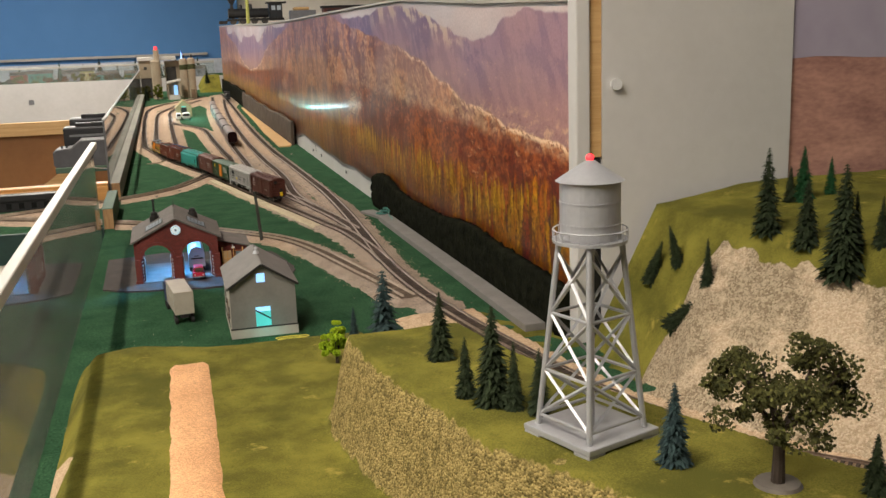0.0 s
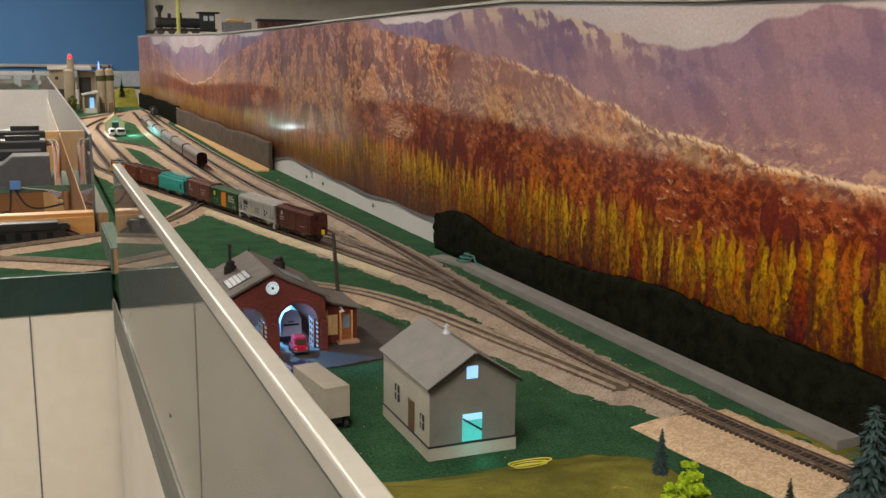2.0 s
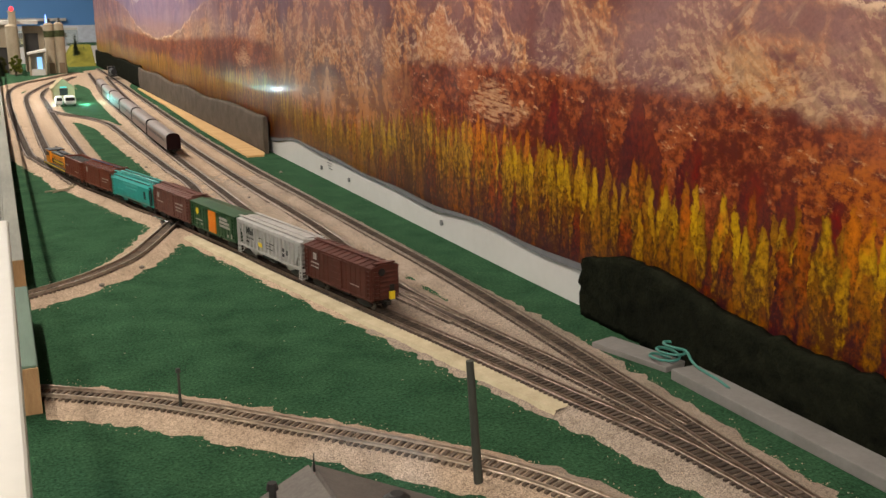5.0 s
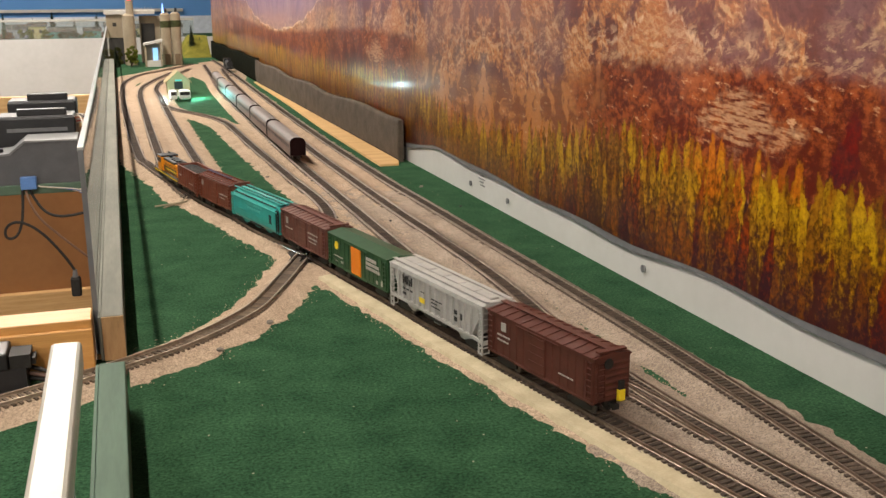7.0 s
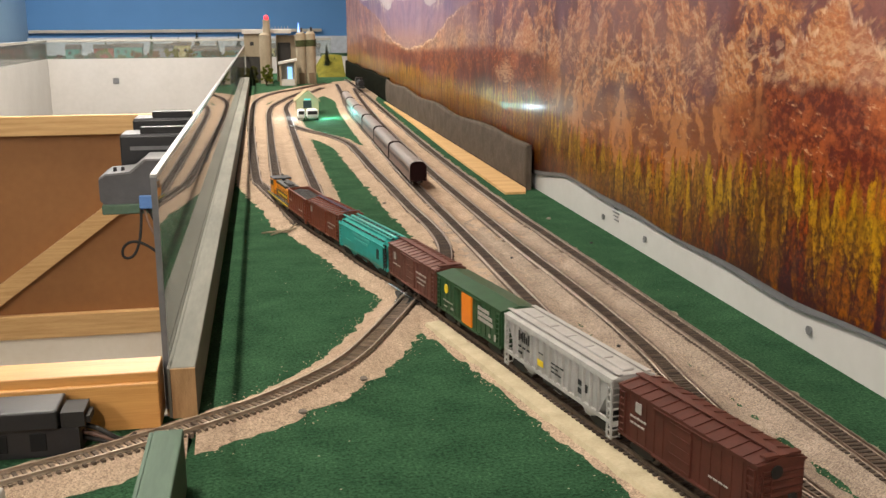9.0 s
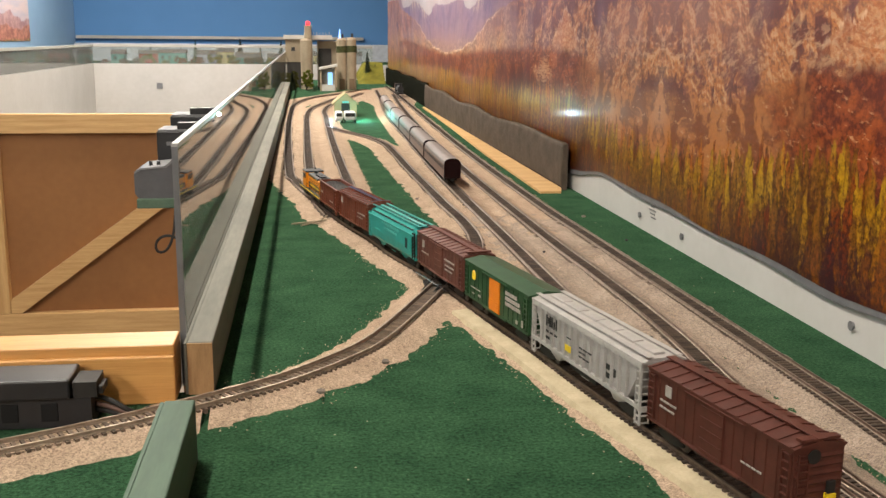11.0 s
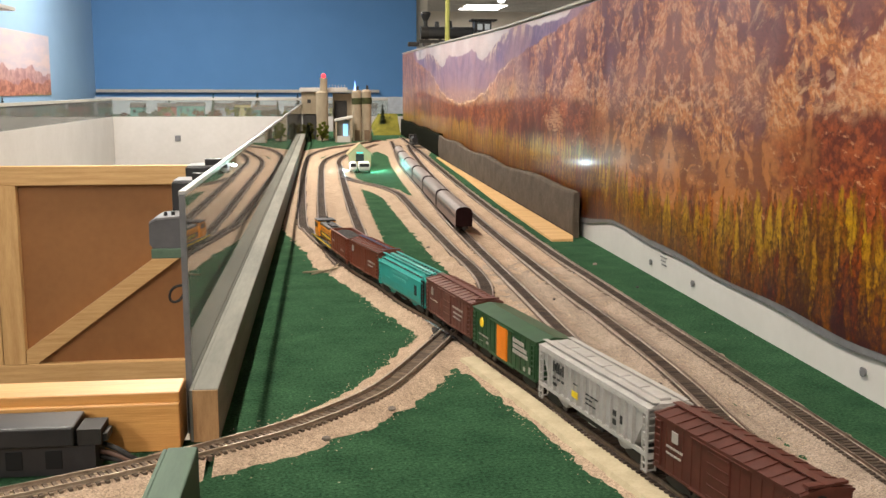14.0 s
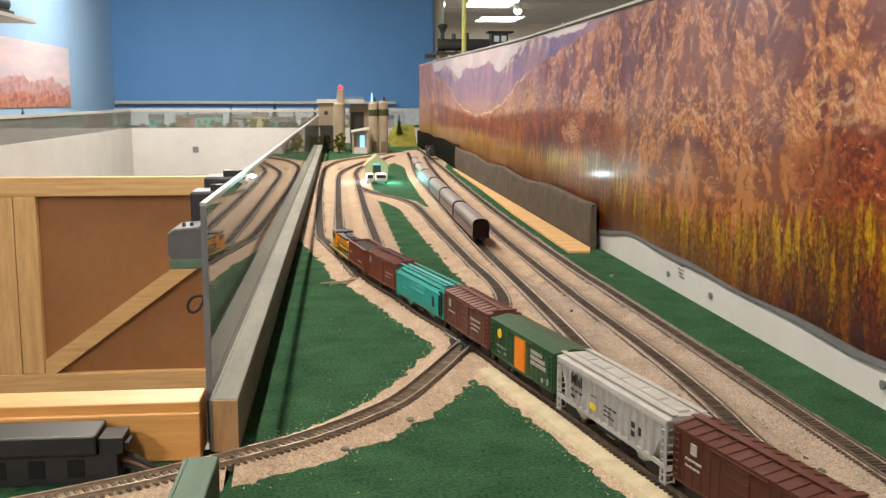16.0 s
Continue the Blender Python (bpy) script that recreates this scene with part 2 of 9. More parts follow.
def empty(name, m=None):
    ob = new(name)
    ob.empty_display_size = 0.01
    if m is not None:
        ob.matrix_basis = m
    return ob


def box(bm, x0, x1, y0, y1, z0, z1, bevel=0.0, m=None):
    c = Matrix.Translation(((x0 + x1) / 2, (y0 + y1) / 2, (z0 + z1) / 2)) @ Matrix.Diagonal((x1 - x0, y1 - y0, z1 - z0, 1))
    geo = bmesh.ops.create_cube(bm, size=1, matrix=(m @ c) if m is not None else c)
    if bevel:
        vs = set(geo["verts"])
        es = [e for e in bm.edges if e.verts[0] in vs and e.verts[1] in vs]
        bmesh.ops.bevel(bm, geom=es, offset=bevel, segments=2, affect="EDGES", profile=0.5)
    return bm


def boxes(*specs, bevel=0.0):
    bm = bmesh.new()
    for s in specs:
        box(bm, *s, bevel=bevel)
    return bm


def cyl(bm, at, r1, r2, depth, axis="z", seg=16, caps=True):
    turn = {"z": Matrix(), "x": Matrix.Rotation(radians(90), 4, "Y"), "y": Matrix.Rotation(radians(-90), 4, "X")}[axis]
    bmesh.ops.create_cone(bm, cap_ends=caps, segments=seg, radius1=r1, radius2=r2, depth=depth, matrix=Matrix.Translation(at) @ turn)
    return bm


def rod(bm, a, b, r, seg=6):
    a, b = Vector(a), Vector(b)
    d = b - a
    q = d.to_track_quat("Z", "Y").to_matrix().to_4x4()
    bmesh.ops.create_cone(bm, cap_ends=True, segments=seg, radius1=r, radius2=r, depth=d.length, matrix=Matrix.Translation((a + b) / 2) @ q)
    return bm


def prism(bm, outline, x0, x1, m=None):
    """Extrude an outline of (y, z) points from x0 to x1."""
    lo = [bm.verts.new((x0, y, z)) for y, z in outline]
    hi = [bm.verts.new((x1, y, z)) for y, z in outline]
    n = len(outline)
    bm.faces.new(lo[::-1])
    bm.faces.new(hi)
    for i in range(n):
        bm.faces.new((lo[i], lo[(i + 1) % n], hi[(i + 1) % n], hi[i]))
    if m is not None:
        bmesh.ops.transform(bm, matrix=m, verts=lo + hi)
    return bm


def clean(bm):
    bmesh.ops.recalc_face_normals(bm, faces=bm.faces)
    return bm


def smooth_line(pts, step=0.01):
    """A Catmull-Rom line through the points, resampled at even steps."""
    p = [Vector((a, b)) for a, b in pts]
    p = [2 * p[0] - p[1]] + p + [2 * p[-1] - p[-2]]
    fine = []
    for i in range(1, len(p) - 2):
        for k in range(24):
            t = k / 24
            fine.append(0.5 * (2 * p[i] + (p[i + 1] - p[i - 1]) * t + (2 * p[i - 1] - 5 * p[i] + 4 * p[i + 1] - p[i + 2]) * t * t
                               + (3 * p[i] - p[i - 1] - 3 * p[i + 1] + p[i + 2]) * t ** 3))
    fine.append(p[-2])
    out, need = [fine[0]], step
    for a, b in zip(fine, fine[1:]):
        seg = (b - a).length
        while seg >= need and seg > 0:
            a = a + (b - a) * (need / seg)
            out.append(a)
            seg, need = (b - a).length, step
        need -= seg
    return out


def normals(line):
    out = []
    for i in range(len(line)):
        d = line[min(i + 1, len(line) - 1)] - line[max(i - 1, 0)]
        d.normalize()
        out.append(Vector((-d.y, d.x)))
    return out


# ---- printed mountain mural ----
class Web:
    """Short hand for chains of math nodes."""

    def __init__(self, m):
        self.nt = m.node_tree
        self.N, self.L = self.nt.nodes, self.nt.links

    def put(self, socket, v):
        if isinstance(v, (int, float)):
            socket.default_value = v
        elif isinstance(v, tuple):
            socket.default_value = (*v, 1) if len(v) == 3 else v
        else:
            self.L.new(v, socket)

    def math(self, op, a, b=0.0, c=0.0, clamp=False):
        n = self.N.new("ShaderNodeMath")
        n.operation, n.use_clamp = op, clamp
        for s, v in zip(n.inputs, (a, b, c)):
            self.put(s, v)
        return n.outputs[0]

    def step(self, v, lo, hi):
        n = self.N.new("ShaderNodeMapRange")
        n.interpolation_type = "SMOOTHSTEP"
        for k, x in (("Value", v), ("From Min", lo), ("From Max", hi)):
            self.put(n.inputs[k], x)
        return n.outputs[0]

    def mix(self, f, a, b):
        n = self.N.new("ShaderNodeMix")
        n.data_type = "RGBA"
        self.put(n.inputs["Factor"], f)
        self.put([s for s in n.inputs if s.name == "A" and s.type == "RGBA"][0], a)
        self.put([s for s in n.inputs if s.name == "B" and s.type == "RGBA"][0], b)
        return [s for s in n.outputs if s.type == "RGBA"][0]

    def vec(self, x, y, z=0.0):
        n = self.N.new("ShaderNodeCombineXYZ")
        for s, v in zip(n.inputs, (x, y, z)):
            self.put(s, v)
        return n.outputs[0]

    def noise(self, vec, scale, detail=5.0, rough=0.6, distort=0.0):
        n = self.N.new("ShaderNodeTexNoise")
        n.inputs["Scale"].default_value, n.inputs["Detail"].default_value = scale, detail
        n.inputs["Roughness"].default_value, n.inputs["Distortion"].default_value = rough, distort
        self.L.new(vec, n.inputs["Vector"])
        return n.outputs["Fac"]

    def curve(self, v, pts, top=0.5, span=2.0):
        """A line through (v, height) pairs."""
        n = self.N.new("ShaderNodeValToRGB")
        el = n.color_ramp.elements
        n.color_ramp.interpolation = "EASE"
        el.remove(el[1])
        for k, (a, b) in enumerate(pts):
            e = el.new(a / span) if k else el[0]
            e.position = a / span
            e.color = (b / top, b / top, b / top, 1)
        self.put(n.inputs[0], self.math("DIVIDE", v, span))
        return self.math("MULTIPLY", n.outputs[0], top)

    def cells(self, w, scale):
        n = self.N.new("ShaderNodeTexVoronoi")
        n.voronoi_dimensions = "1D"
        n.inputs["Scale"].default_value = scale
        self.put(n.inputs["W"], w)
        s = self.N.new("ShaderNodeSeparateColor")
        self.L.new(n.outputs["Color"], s.inputs[0])
        return n.outputs["Distance"], s.outputs[0], s.outputs[1]


def mural_mat(name):
    """A photographic print that is mirrored about a seam; u runs away from the seam."""
    m = bpy.data.materials.new(name)
    m.use_nodes = True
    w = Web(m)
    p = w.N["Principled BSDF"]
    tc = w.N.new("ShaderNodeTexCoord")
    sp = w.N.new("ShaderNodeSeparateXYZ")
    w.L.new(tc.outputs["Object"], sp.inputs[0])
    y, z = sp.outputs["Y"], sp.outputs["Z"]
    u = w.math("PINGPONG", w.math("SUBTRACT", y, 2.80), 1.95)
    uz = w.vec(u, z)

    def mul(*v):
        out = v[0]
        for one in v[1:]:
            out = w.math("MULTIPLY", out, one)
        return out

    def relief(x, v, scale, detail, rough, dx, dz, gain):
        a = w.noise(w.vec(x, v), scale, detail, rough)
        b = w.noise(w.vec(w.math("ADD", x, dx), w.math("ADD", v, dz)), scale, detail, rough)
        return w.math("MULTIPLY_ADD", w.math("SUBTRACT", b, a), gain, 0.5)

    def jag(line, scale, amp, seed, detail=7, rough=0.6):
        return w.math("ADD", line, w.math("MULTIPLY", w.math("SUBTRACT", w.noise(w.vec(u, seed), scale, detail, rough), 0.5), amp))

    def below(line, soft=0.002):
        return w.step(w.math("SUBTRACT", z, line), soft, -soft)

    def span(v, a, b, soft):
        return mul(w.step(v, a, a + soft), w.step(v, b, b - soft))

    # sky and the distant mauve range, cream snow under its crests, hazier towards its foot
    cloud = w.noise(w.vec(u, w.math("MULTIPLY", z, 3.0)), 4, 4, 0.5)
    col = w.mix(w.step(cloud, 0.35, 0.65), (0.43, 0.38, 0.37), (0.52, 0.46, 0.44))
    ridge = jag(w.curve(u, ((0, .46), (.35, .44), (.58, .372), (.80, .372), (1.0, .385), (1.16, .376), (1.25, .362), (1.37, .343), (1.42, .330), (1.50, .321), (1.57, .327), (1.62, .350), (1.68, .358), (1.78, .350), (1.95, .345))), 16, 0.022, 0.3)
    under = w.math("SUBTRACT", ridge, z)
    sh = relief(w.math("MULTIPLY_ADD", z, 0.35, u), w.math("MULTIPLY", z, 0.8), 13, 7, 0.55, 0.010, 0.008, 4.0)
    far = w.mix(w.step(sh, 0.34, 0.66), (0.140, 0.090, 0.150), (0.225, 0.142, 0.190))
    far = w.mix(mul(w.step(sh, 0.50, 0.66), w.step(under, 0.040, 0.008), span(u, 0.80, 1.50, 0.15), 0.8), far, (0.54, 0.44, 0.32))
    far = w.mix(mul(w.step(z, 0.31, 0.215), 0.60), far, (0.34, 0.185, 0.150))
    chips = w.noise(w.vec(w.math("MULTIPLY_ADD", z, 0.4, u), w.math("MULTIPLY", z, 1.6)), 46, 8, 0.72)
    far = w.mix(mul(w.step(chips, 0.575, 0.68), span(z, 0.215, 0.315, 0.03), 0.6), far, (0.56, 0.37, 0.24))
    col = w.mix(below(ridge), col, far)

    # the nearer cliff: ochre ribs, mauve gullies, a sunlit edge and a fan of cream scree below it
    crest = jag(w.curve(u, ((0, .46), (.30, .43), (.41, .378), (.55, .362), (.68, .350), (.84, .334), (1.03, .316), (1.19, .296), (1.34, .262), (1.46, .237), (1.55, .230), (1.62, .218), (1.77, .211), (1.95, .20))), 26, 0.016, 2.3)
    depth = w.math("SUBTRACT", crest, z)
    lean = w.math("MULTIPLY_ADD", z, -0.30, u)
    bend = w.math("ADD", lean, mul(w.math("SUBTRACT", w.noise(uz, 8, 4, 0.55), 0.5), 0.16))
    ribs = relief(bend, w.math("MULTIPLY", z, 0.95), 11, 7, 0.56, 0.011, 0.007, 4.0)
    fine = relief(w.math("MULTIPLY_ADD", z, 0.5, u), z, 48, 8, 0.60, 0.0034, 0.0030, 4.0)
    shade = w.noise(w.vec(lean, w.math("MULTIPLY", z, 0.5)), 6.0, 4, 0.5)
    rock = w.mix(w.step(ribs, 0.34, 0.66), (0.145, 0.050, 0.040), (0.450, 0.190, 0.088))
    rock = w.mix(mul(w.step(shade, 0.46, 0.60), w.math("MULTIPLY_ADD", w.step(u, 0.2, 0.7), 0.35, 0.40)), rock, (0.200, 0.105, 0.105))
    rock = w.mix(mul(w.step(fine, 0.42, 0.22), 0.5), rock, (0.105, 0.046, 0.042))
    rock = w.mix(mul(w.step(fine, 0.56, 0.76), w.step(ribs, 0.45, 0.62), 0.55), rock, (0.60, 0.41, 0.25))
    streak = w.noise(w.vec(w.math("MULTIPLY_ADD", z, 1.3, u), w.math("MULTIPLY", z, 0.5)), 52, 6, 0.6)
    rock = w.mix(mul(w.step(w.noise(w.vec(w.math("MULTIPLY_ADD", z, -0.9, u), z), 30, 7, 0.66, 0.5), 0.55, 0.66), 0.45), rock, (0.600, 0.390, 0.230))
    fan = mul(span(u, 0.92, 1.62, 0.10), w.step(z, 0.282, 0.258), w.step(streak, 0.42, 0.60))
    rock = w.mix(mul(fan, 0.45), rock, (0.50, 0.335, 0.200))
    rock = w.mix(mul(w.step(depth, 0.009, 0.002), w.step(u, 0.98, 1.15), w.step(fine, 0.30, 0.55)), rock, (0.72, 0.53, 0.36))
    col = w.mix(below(crest), col, rock)

    # a peach-coloured peak with cream hatching, and a crumbled cream ledge along the foot of the cliffs
    peak = jag(w.math("SUBTRACT", 0.306, w.math("MULTIPLY", w.math("ABSOLUTE", w.math("SUBTRACT", u, 0.47)), 0.62)), 15, 0.130, 7.7, 7, 0.66)
    hatch = w.noise(w.vec(w.math("MULTIPLY_ADD", z, 0.7, u), w.math("MULTIPLY", z, 2.4)), 60, 7, 0.68, 0.6)
    cone = w.mix(w.step(hatch, 0.42, 0.66), (0.400, 0.150, 0.080), (0.560, 0.345, 0.210))
    cone = w.mix(mul(w.step(w.math("SUBTRACT", peak, z), 0.009, 0.002), w.step(fine, 0.35, 0.6)), cone, (0.70, 0.50, 0.35))
    col = w.mix(mul(below(peak, 0.004), span(u, 0.30, 0.68, 0.12), w.step(z, 0.215, 0.250), 0.65), col, cone)
    crumble = w.noise(w.vec(w.math("MULTIPLY_ADD", z, -0.6, u), w.math("MULTIPLY", z, 1.7)), 58, 8, 0.70, 0.4)
    band = w.math("ADD", w.curve(u, ((0, .240), (.2, .238), (.45, .240), (.65, .243), (.9, .243), (1.1, .232), (1.4, .222), (1.95, .212))), mul(w.math("SUBTRACT", w.noise(w.vec(u, 4.4), 9, 4), 0.5), 0.05))
    near = w.step(w.math("ABSOLUTE", w.math("SUBTRACT", z, band)), 0.034, 0.006)
    col = w.mix(mul(w.step(crumble, 0.50, 0.60), near, 0.60), col, (0.560, 0.370, 0.240))
    col = w.mix(mul(w.step(crumble, 0.44, 0.34), near, 0.6), col, (0.150, 0.056, 0.040))

    # red scrub slope with pale flecks, an orange thicket and a layered cream outcrop
    slope = jag(w.curve(u, ((0, .188), (.17, .175), (.3, .205), (.4, .226), (.6, .230), (.8, .232), (1.0, .224), (1.26, .217), (1.48, .208), (1.62, .200), (1.95, .19))), 24, 0.040, 9.2, 9, 0.68)
    scrub = w.noise(w.vec(u, w.math("MULTIPLY", z, 1.2)), 75, 8, 0.72)
    patch = w.noise(uz, 15, 5, 0.6)
    red = w.mix(w.step(w.math("MULTIPLY_ADD", patch, 0.5, scrub), 0.64, 0.92), (0.088, 0.017, 0.012), (0.310, 0.095, 0.044))
    red = w.mix(w.step(w.math("ADD", u, mul(w.math("SUBTRACT", patch, 0.5), 0.4)), 0.42, 0.22), red, w.mix(w.step(ribs, 0.36, 0.64), (0.210, 0.078, 0.040), (0.430, 0.190, 0.085)))
    flecks = w.noise(w.vec(w.math("MULTIPLY_ADD", z, 0.6, u), w.math("MULTIPLY", z, 2.2)), 62, 8, 0.68)
    red = w.mix(mul(w.step(flecks, 0.555, 0.66), w.step(patch, 0.42, 0.56), 0.8), red, (0.54, 0.33, 0.20))
    red = w.mix(mul(span(u, 1.05, 1.45, 0.12), w.step(z, 0.205, 0.180), w.step(patch, 0.38, 0.55), w.step(scrub, 0.40, 0.60), 0.8), red, (0.360, 0.125, 0.040))
    col = w.mix(below(slope, 0.010), col, red)
    strata = w.noise(w.vec(mul(u, 0.18), w.math("MULTIPLY_ADD", u, 0.05, z)), 260, 4, 0.6)
    layers = w.mix(w.step(strata, 0.40, 0.58), (0.330, 0.145, 0.080), (0.560, 0.350, 0.215))
    out_m = w.math("ADD", w.math("ABSOLUTE", w.math("MULTIPLY", w.math("SUBTRACT", u, 0.63), 0.30)), w.math("ABSOLUTE", w.math("SUBTRACT", z, 0.184)))
    out_m = w.math("ADD", out_m, mul(w.math("SUBTRACT", w.noise(uz, 26, 6, 0.65), 0.5), 0.085))
    col = w.mix(mul(w.step(out_m, 0.034, 0.016), w.step(strata, 0.34, 0.50), 0.6), col, layers)

    def trees(col, line, amp, freq, wide, dark, light, seed, cover=1.0, sun=0.55):
        """One row of trees: ragged crowns with lit tops and dim gaps."""
        wob = w.math("MULTIPLY", w.math("SUBTRACT", w.noise(w.vec(w.math("MULTIPLY", u, 0.7), w.math("MULTIPLY", z, 0.55), seed), 70, 3), 0.5), 0.020)
        d, r, r2 = w.cells(w.math("ADD", w.math("ADD", u, wob), seed), freq)
        top = w.math("ADD", line, w.math("MULTIPLY", r, amp))
        fluff = w.noise(w.vec(u, w.math("MULTIPLY", z, 0.75), seed), 170, 6, 0.74)
        rag = w.math("MULTIPLY", w.math("SUBTRACT", fluff, 0.5), 0.055)
        gap = w.math("SUBTRACT", w.math("SUBTRACT", top, w.math("MULTIPLY", w.math("POWER", d, 1.7), wide)), w.math("ADD", z, rag))
        mask = w.step(gap, -0.003, 0.007)
        if cover < 1:
            mask = w.math("MULTIPLY", mask, w.step(r2, 1 - cover, 1.02 - cover))
        low = w.math("MULTIPLY", w.step(gap, 0.012, 0.075), 0.20)
        tone = w.math("SUBTRACT", w.math("ADD", w.math("MULTIPLY", w.math("SUBTRACT", r2, 0.5), 0.16), fluff), w.math("ADD", low, w.math("MULTIPLY", w.step(d, 0.12, 0.5), 0.16)))
        warm = (light[0] * 1.05, light[1] * 0.55, light[2] * 0.8)
        hue = w.mix(w.step(w.math("ADD", w.math("MULTIPLY", r, 0.6), w.math("MULTIPLY", w.noise(w.vec(u, z, seed), 26, 3), 0.7)), 0.74, 0.95), light, warm)
        body = w.mix(w.step(tone, sun - 0.32, sun + 0.16), dark, hue)
        return w.mix(mask, col, body)

    # dark conifers, then the golden forest row by row down to the maroon undergrowth
    dark_line = w.curve(u, ((0, .10), (.62, .12), (.70, .150), (.80, .190), (.92, .196), (1.0, .160), (1.2, .130), (1.42, .150), (1.50, .172), (1.62, .176), (1.72, .180), (1.95, .17)))
    col = trees(col, dark_line, 0.036, 26, 0.10, (0.052, 0.010, 0.012), (0.150, 0.032, 0.020), 23.0, 0.62)
    line = w.curve(u, ((0, .112), (.17, .117), (.26, .130), (.44, .150), (.6, .145), (.73, .143), (.88, .140), (1.02, .132), (1.2, .136), (1.45, .136), (1.59, .128), (1.70, .148), (1.95, .135)))
    col = w.mix(below(w.math("SUBTRACT", line, 0.020), 0.012), col, w.mix(w.step(scrub, 0.42, 0.62), (0.026, 0.006, 0.008), (0.120, 0.030, 0.015)))
    col = trees(col, w.math("ADD", line, 0.004), 0.024, 62, 0.11, (0.060, 0.015, 0.008), (0.290, 0.140, 0.024), 3.0, 0.85)
    col = trees(col, w.math("SUBTRACT", line, 0.004), 0.034, 56, 0.12, (0.060, 0.019, 0.008), (0.450, 0.270, 0.036), 11.0, 0.82, 0.52)
    col = trees(col, w.math("SUBTRACT", line, 0.024), 0.040, 60, 0.12, (0.040, 0.009, 0.008), (0.380, 0.205, 0.028), 17.0, 0.80, 0.55)
    col = trees(col, w.math("SUBTRACT", line, 0.050), 0.050, 50, 0.12, (0.028, 0.005, 0.008), (0.270, 0.120, 0.020), 29.0, 0.72, 0.57)
    col = trees(col, w.math("SUBTRACT", line, 0.076), 0.050, 54, 0.11, (0.024, 0.004, 0.008), (0.220, 0.080, 0.020), 31.0, 0.68, 0.60)
    # soft haze over the upper print, reflected sheen included, mixed in as colour
    veil = w.noise(w.vec(w.math("MULTIPLY", u, 0.7), z, 4.0), 5, 3, 0.5)
    col = w.mix(mul(w.step(veil, 0.42, 0.62), w.step(z, 0.17, 0.28), 0.34), col, w.mix(w.step(u, 0.3, 1.0), (0.46, 0.250, 0.180), (0.42, 0.250, 0.215)))
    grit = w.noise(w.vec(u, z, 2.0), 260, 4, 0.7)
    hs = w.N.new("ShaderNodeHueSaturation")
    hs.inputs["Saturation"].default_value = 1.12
    # brightness set along u: the wall's uneven light and sheen painted into the print
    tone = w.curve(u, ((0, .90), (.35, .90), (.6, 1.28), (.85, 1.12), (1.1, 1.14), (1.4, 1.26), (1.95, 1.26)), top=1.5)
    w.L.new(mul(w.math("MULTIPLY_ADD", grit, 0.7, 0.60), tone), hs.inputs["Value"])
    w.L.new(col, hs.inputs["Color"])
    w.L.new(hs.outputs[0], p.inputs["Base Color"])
    p.inputs["Roughness"].default_value = 0.34
    p.inputs["Specular IOR Level"].default_value = 0.38
    p.inputs["Coat Weight"].default_value, p.inputs["Coat Roughness"].default_value = 0.22, 0.10
    wave = w.noise(w.vec(y, z), 5.0, 2, 0.4)
    b = w.N.new("ShaderNodeBump")
    b.inputs["Strength"].default_value, b.inputs["Distance"].default_value = 0.5, 0.02
    w.L.new(wave, b.inputs["Height"])
    w.L.new(b.outputs[0], p.inputs["Normal"])
    return m


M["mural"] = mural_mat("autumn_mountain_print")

WALL = 0.405


def wall_shift(y):
    """The partition leans slightly away from the rails towards its near end."""
    return float(np.interp(y, (0.98, 2.1, 7.1), (0.013, 0.0, 0.002)))


def mural_top(y):
    return float(np.interp(y, (0.9, 1.05, 1.28, 1.7, 2.5, 3.1, 4.0, 5.7, 7.1), (0.353, 0.358, 0.364, 0.384, 0.384, 0.382, 0.384, 0.409, 0.425)))


def mural_foot(y):
    dip = 0.006 * math.sin(y * 9.0) + 0.004 * math.sin(y * 23 + 1)
    return float(np.interp(y, (0.9, 2.0, 2.2, 2.35, 2.6, 2.9, 3.05, 3.3, 7.1), (0.034, 0.047, 0.043, 0.040, 0.046, 0.049, 0.048, 0.030, 0.030))) + dip * 0.4


def strip_wall(name, x0, x1, ys, lo, hi, material, parent=None):
    """A board between two heights that vary along y, with thickness."""
    bm = bmesh.new()
    rows = []
    for y in ys:
        a, b = lo(y), hi(y)
        rows.append([bm.verts.new(v) for v in ((x0 + wall_shift(y), y, a), (x0 + wall_shift(y), y, b), (x1 + wall_shift(y), y, b), (x1 + wall_shift(y), y, a))])
    for r, s in zip(rows, rows[1:]):
        for i in range(4):
            bm.faces.new((r[i], s[i], s[(i + 1) % 4], r[(i + 1) % 4]))
    bm.faces.new(rows[0])
    bm.faces.new(rows[-1][::-1])
    return mesh_ob(name, clean(bm), material, parent)


ys = [0.985 + i * 0.02 for i in range(302)]
wall_east = strip_wall("wall_east", WALL, WALL + 0.05, ys, lambda y: -0.9, lambda y: mural_top(y) + 0.004, M["white_plain"])
tagged(wall_east, "low white partition wall behind the model railway", "wall", kind="structure")
mural = strip_wall("mural", WALL - 0.0035, WALL - 0.0008, ys, mural_foot, mural_top, M["mural"])
tagged(mural, "glossy printed mural of autumn forest and mountains on the wall", "mural")
mural_edge = strip_wall("edging", WALL - 0.0032, WALL - 0.0006, [y for y in ys if y > 1.9], lambda y: mural_foot(y) - 0.006 + 0.002 * math.sin(y * 15),
                        lambda y: mural_foot(y), M["grey_plastic"], mural)
ledge = strip_wall("wall_cap", WALL - 0.006, WALL + 0.085, ys, lambda y: mural_top(y) + 0.005, lambda y: mural_top(y) + 0.009, M["white_strip"])
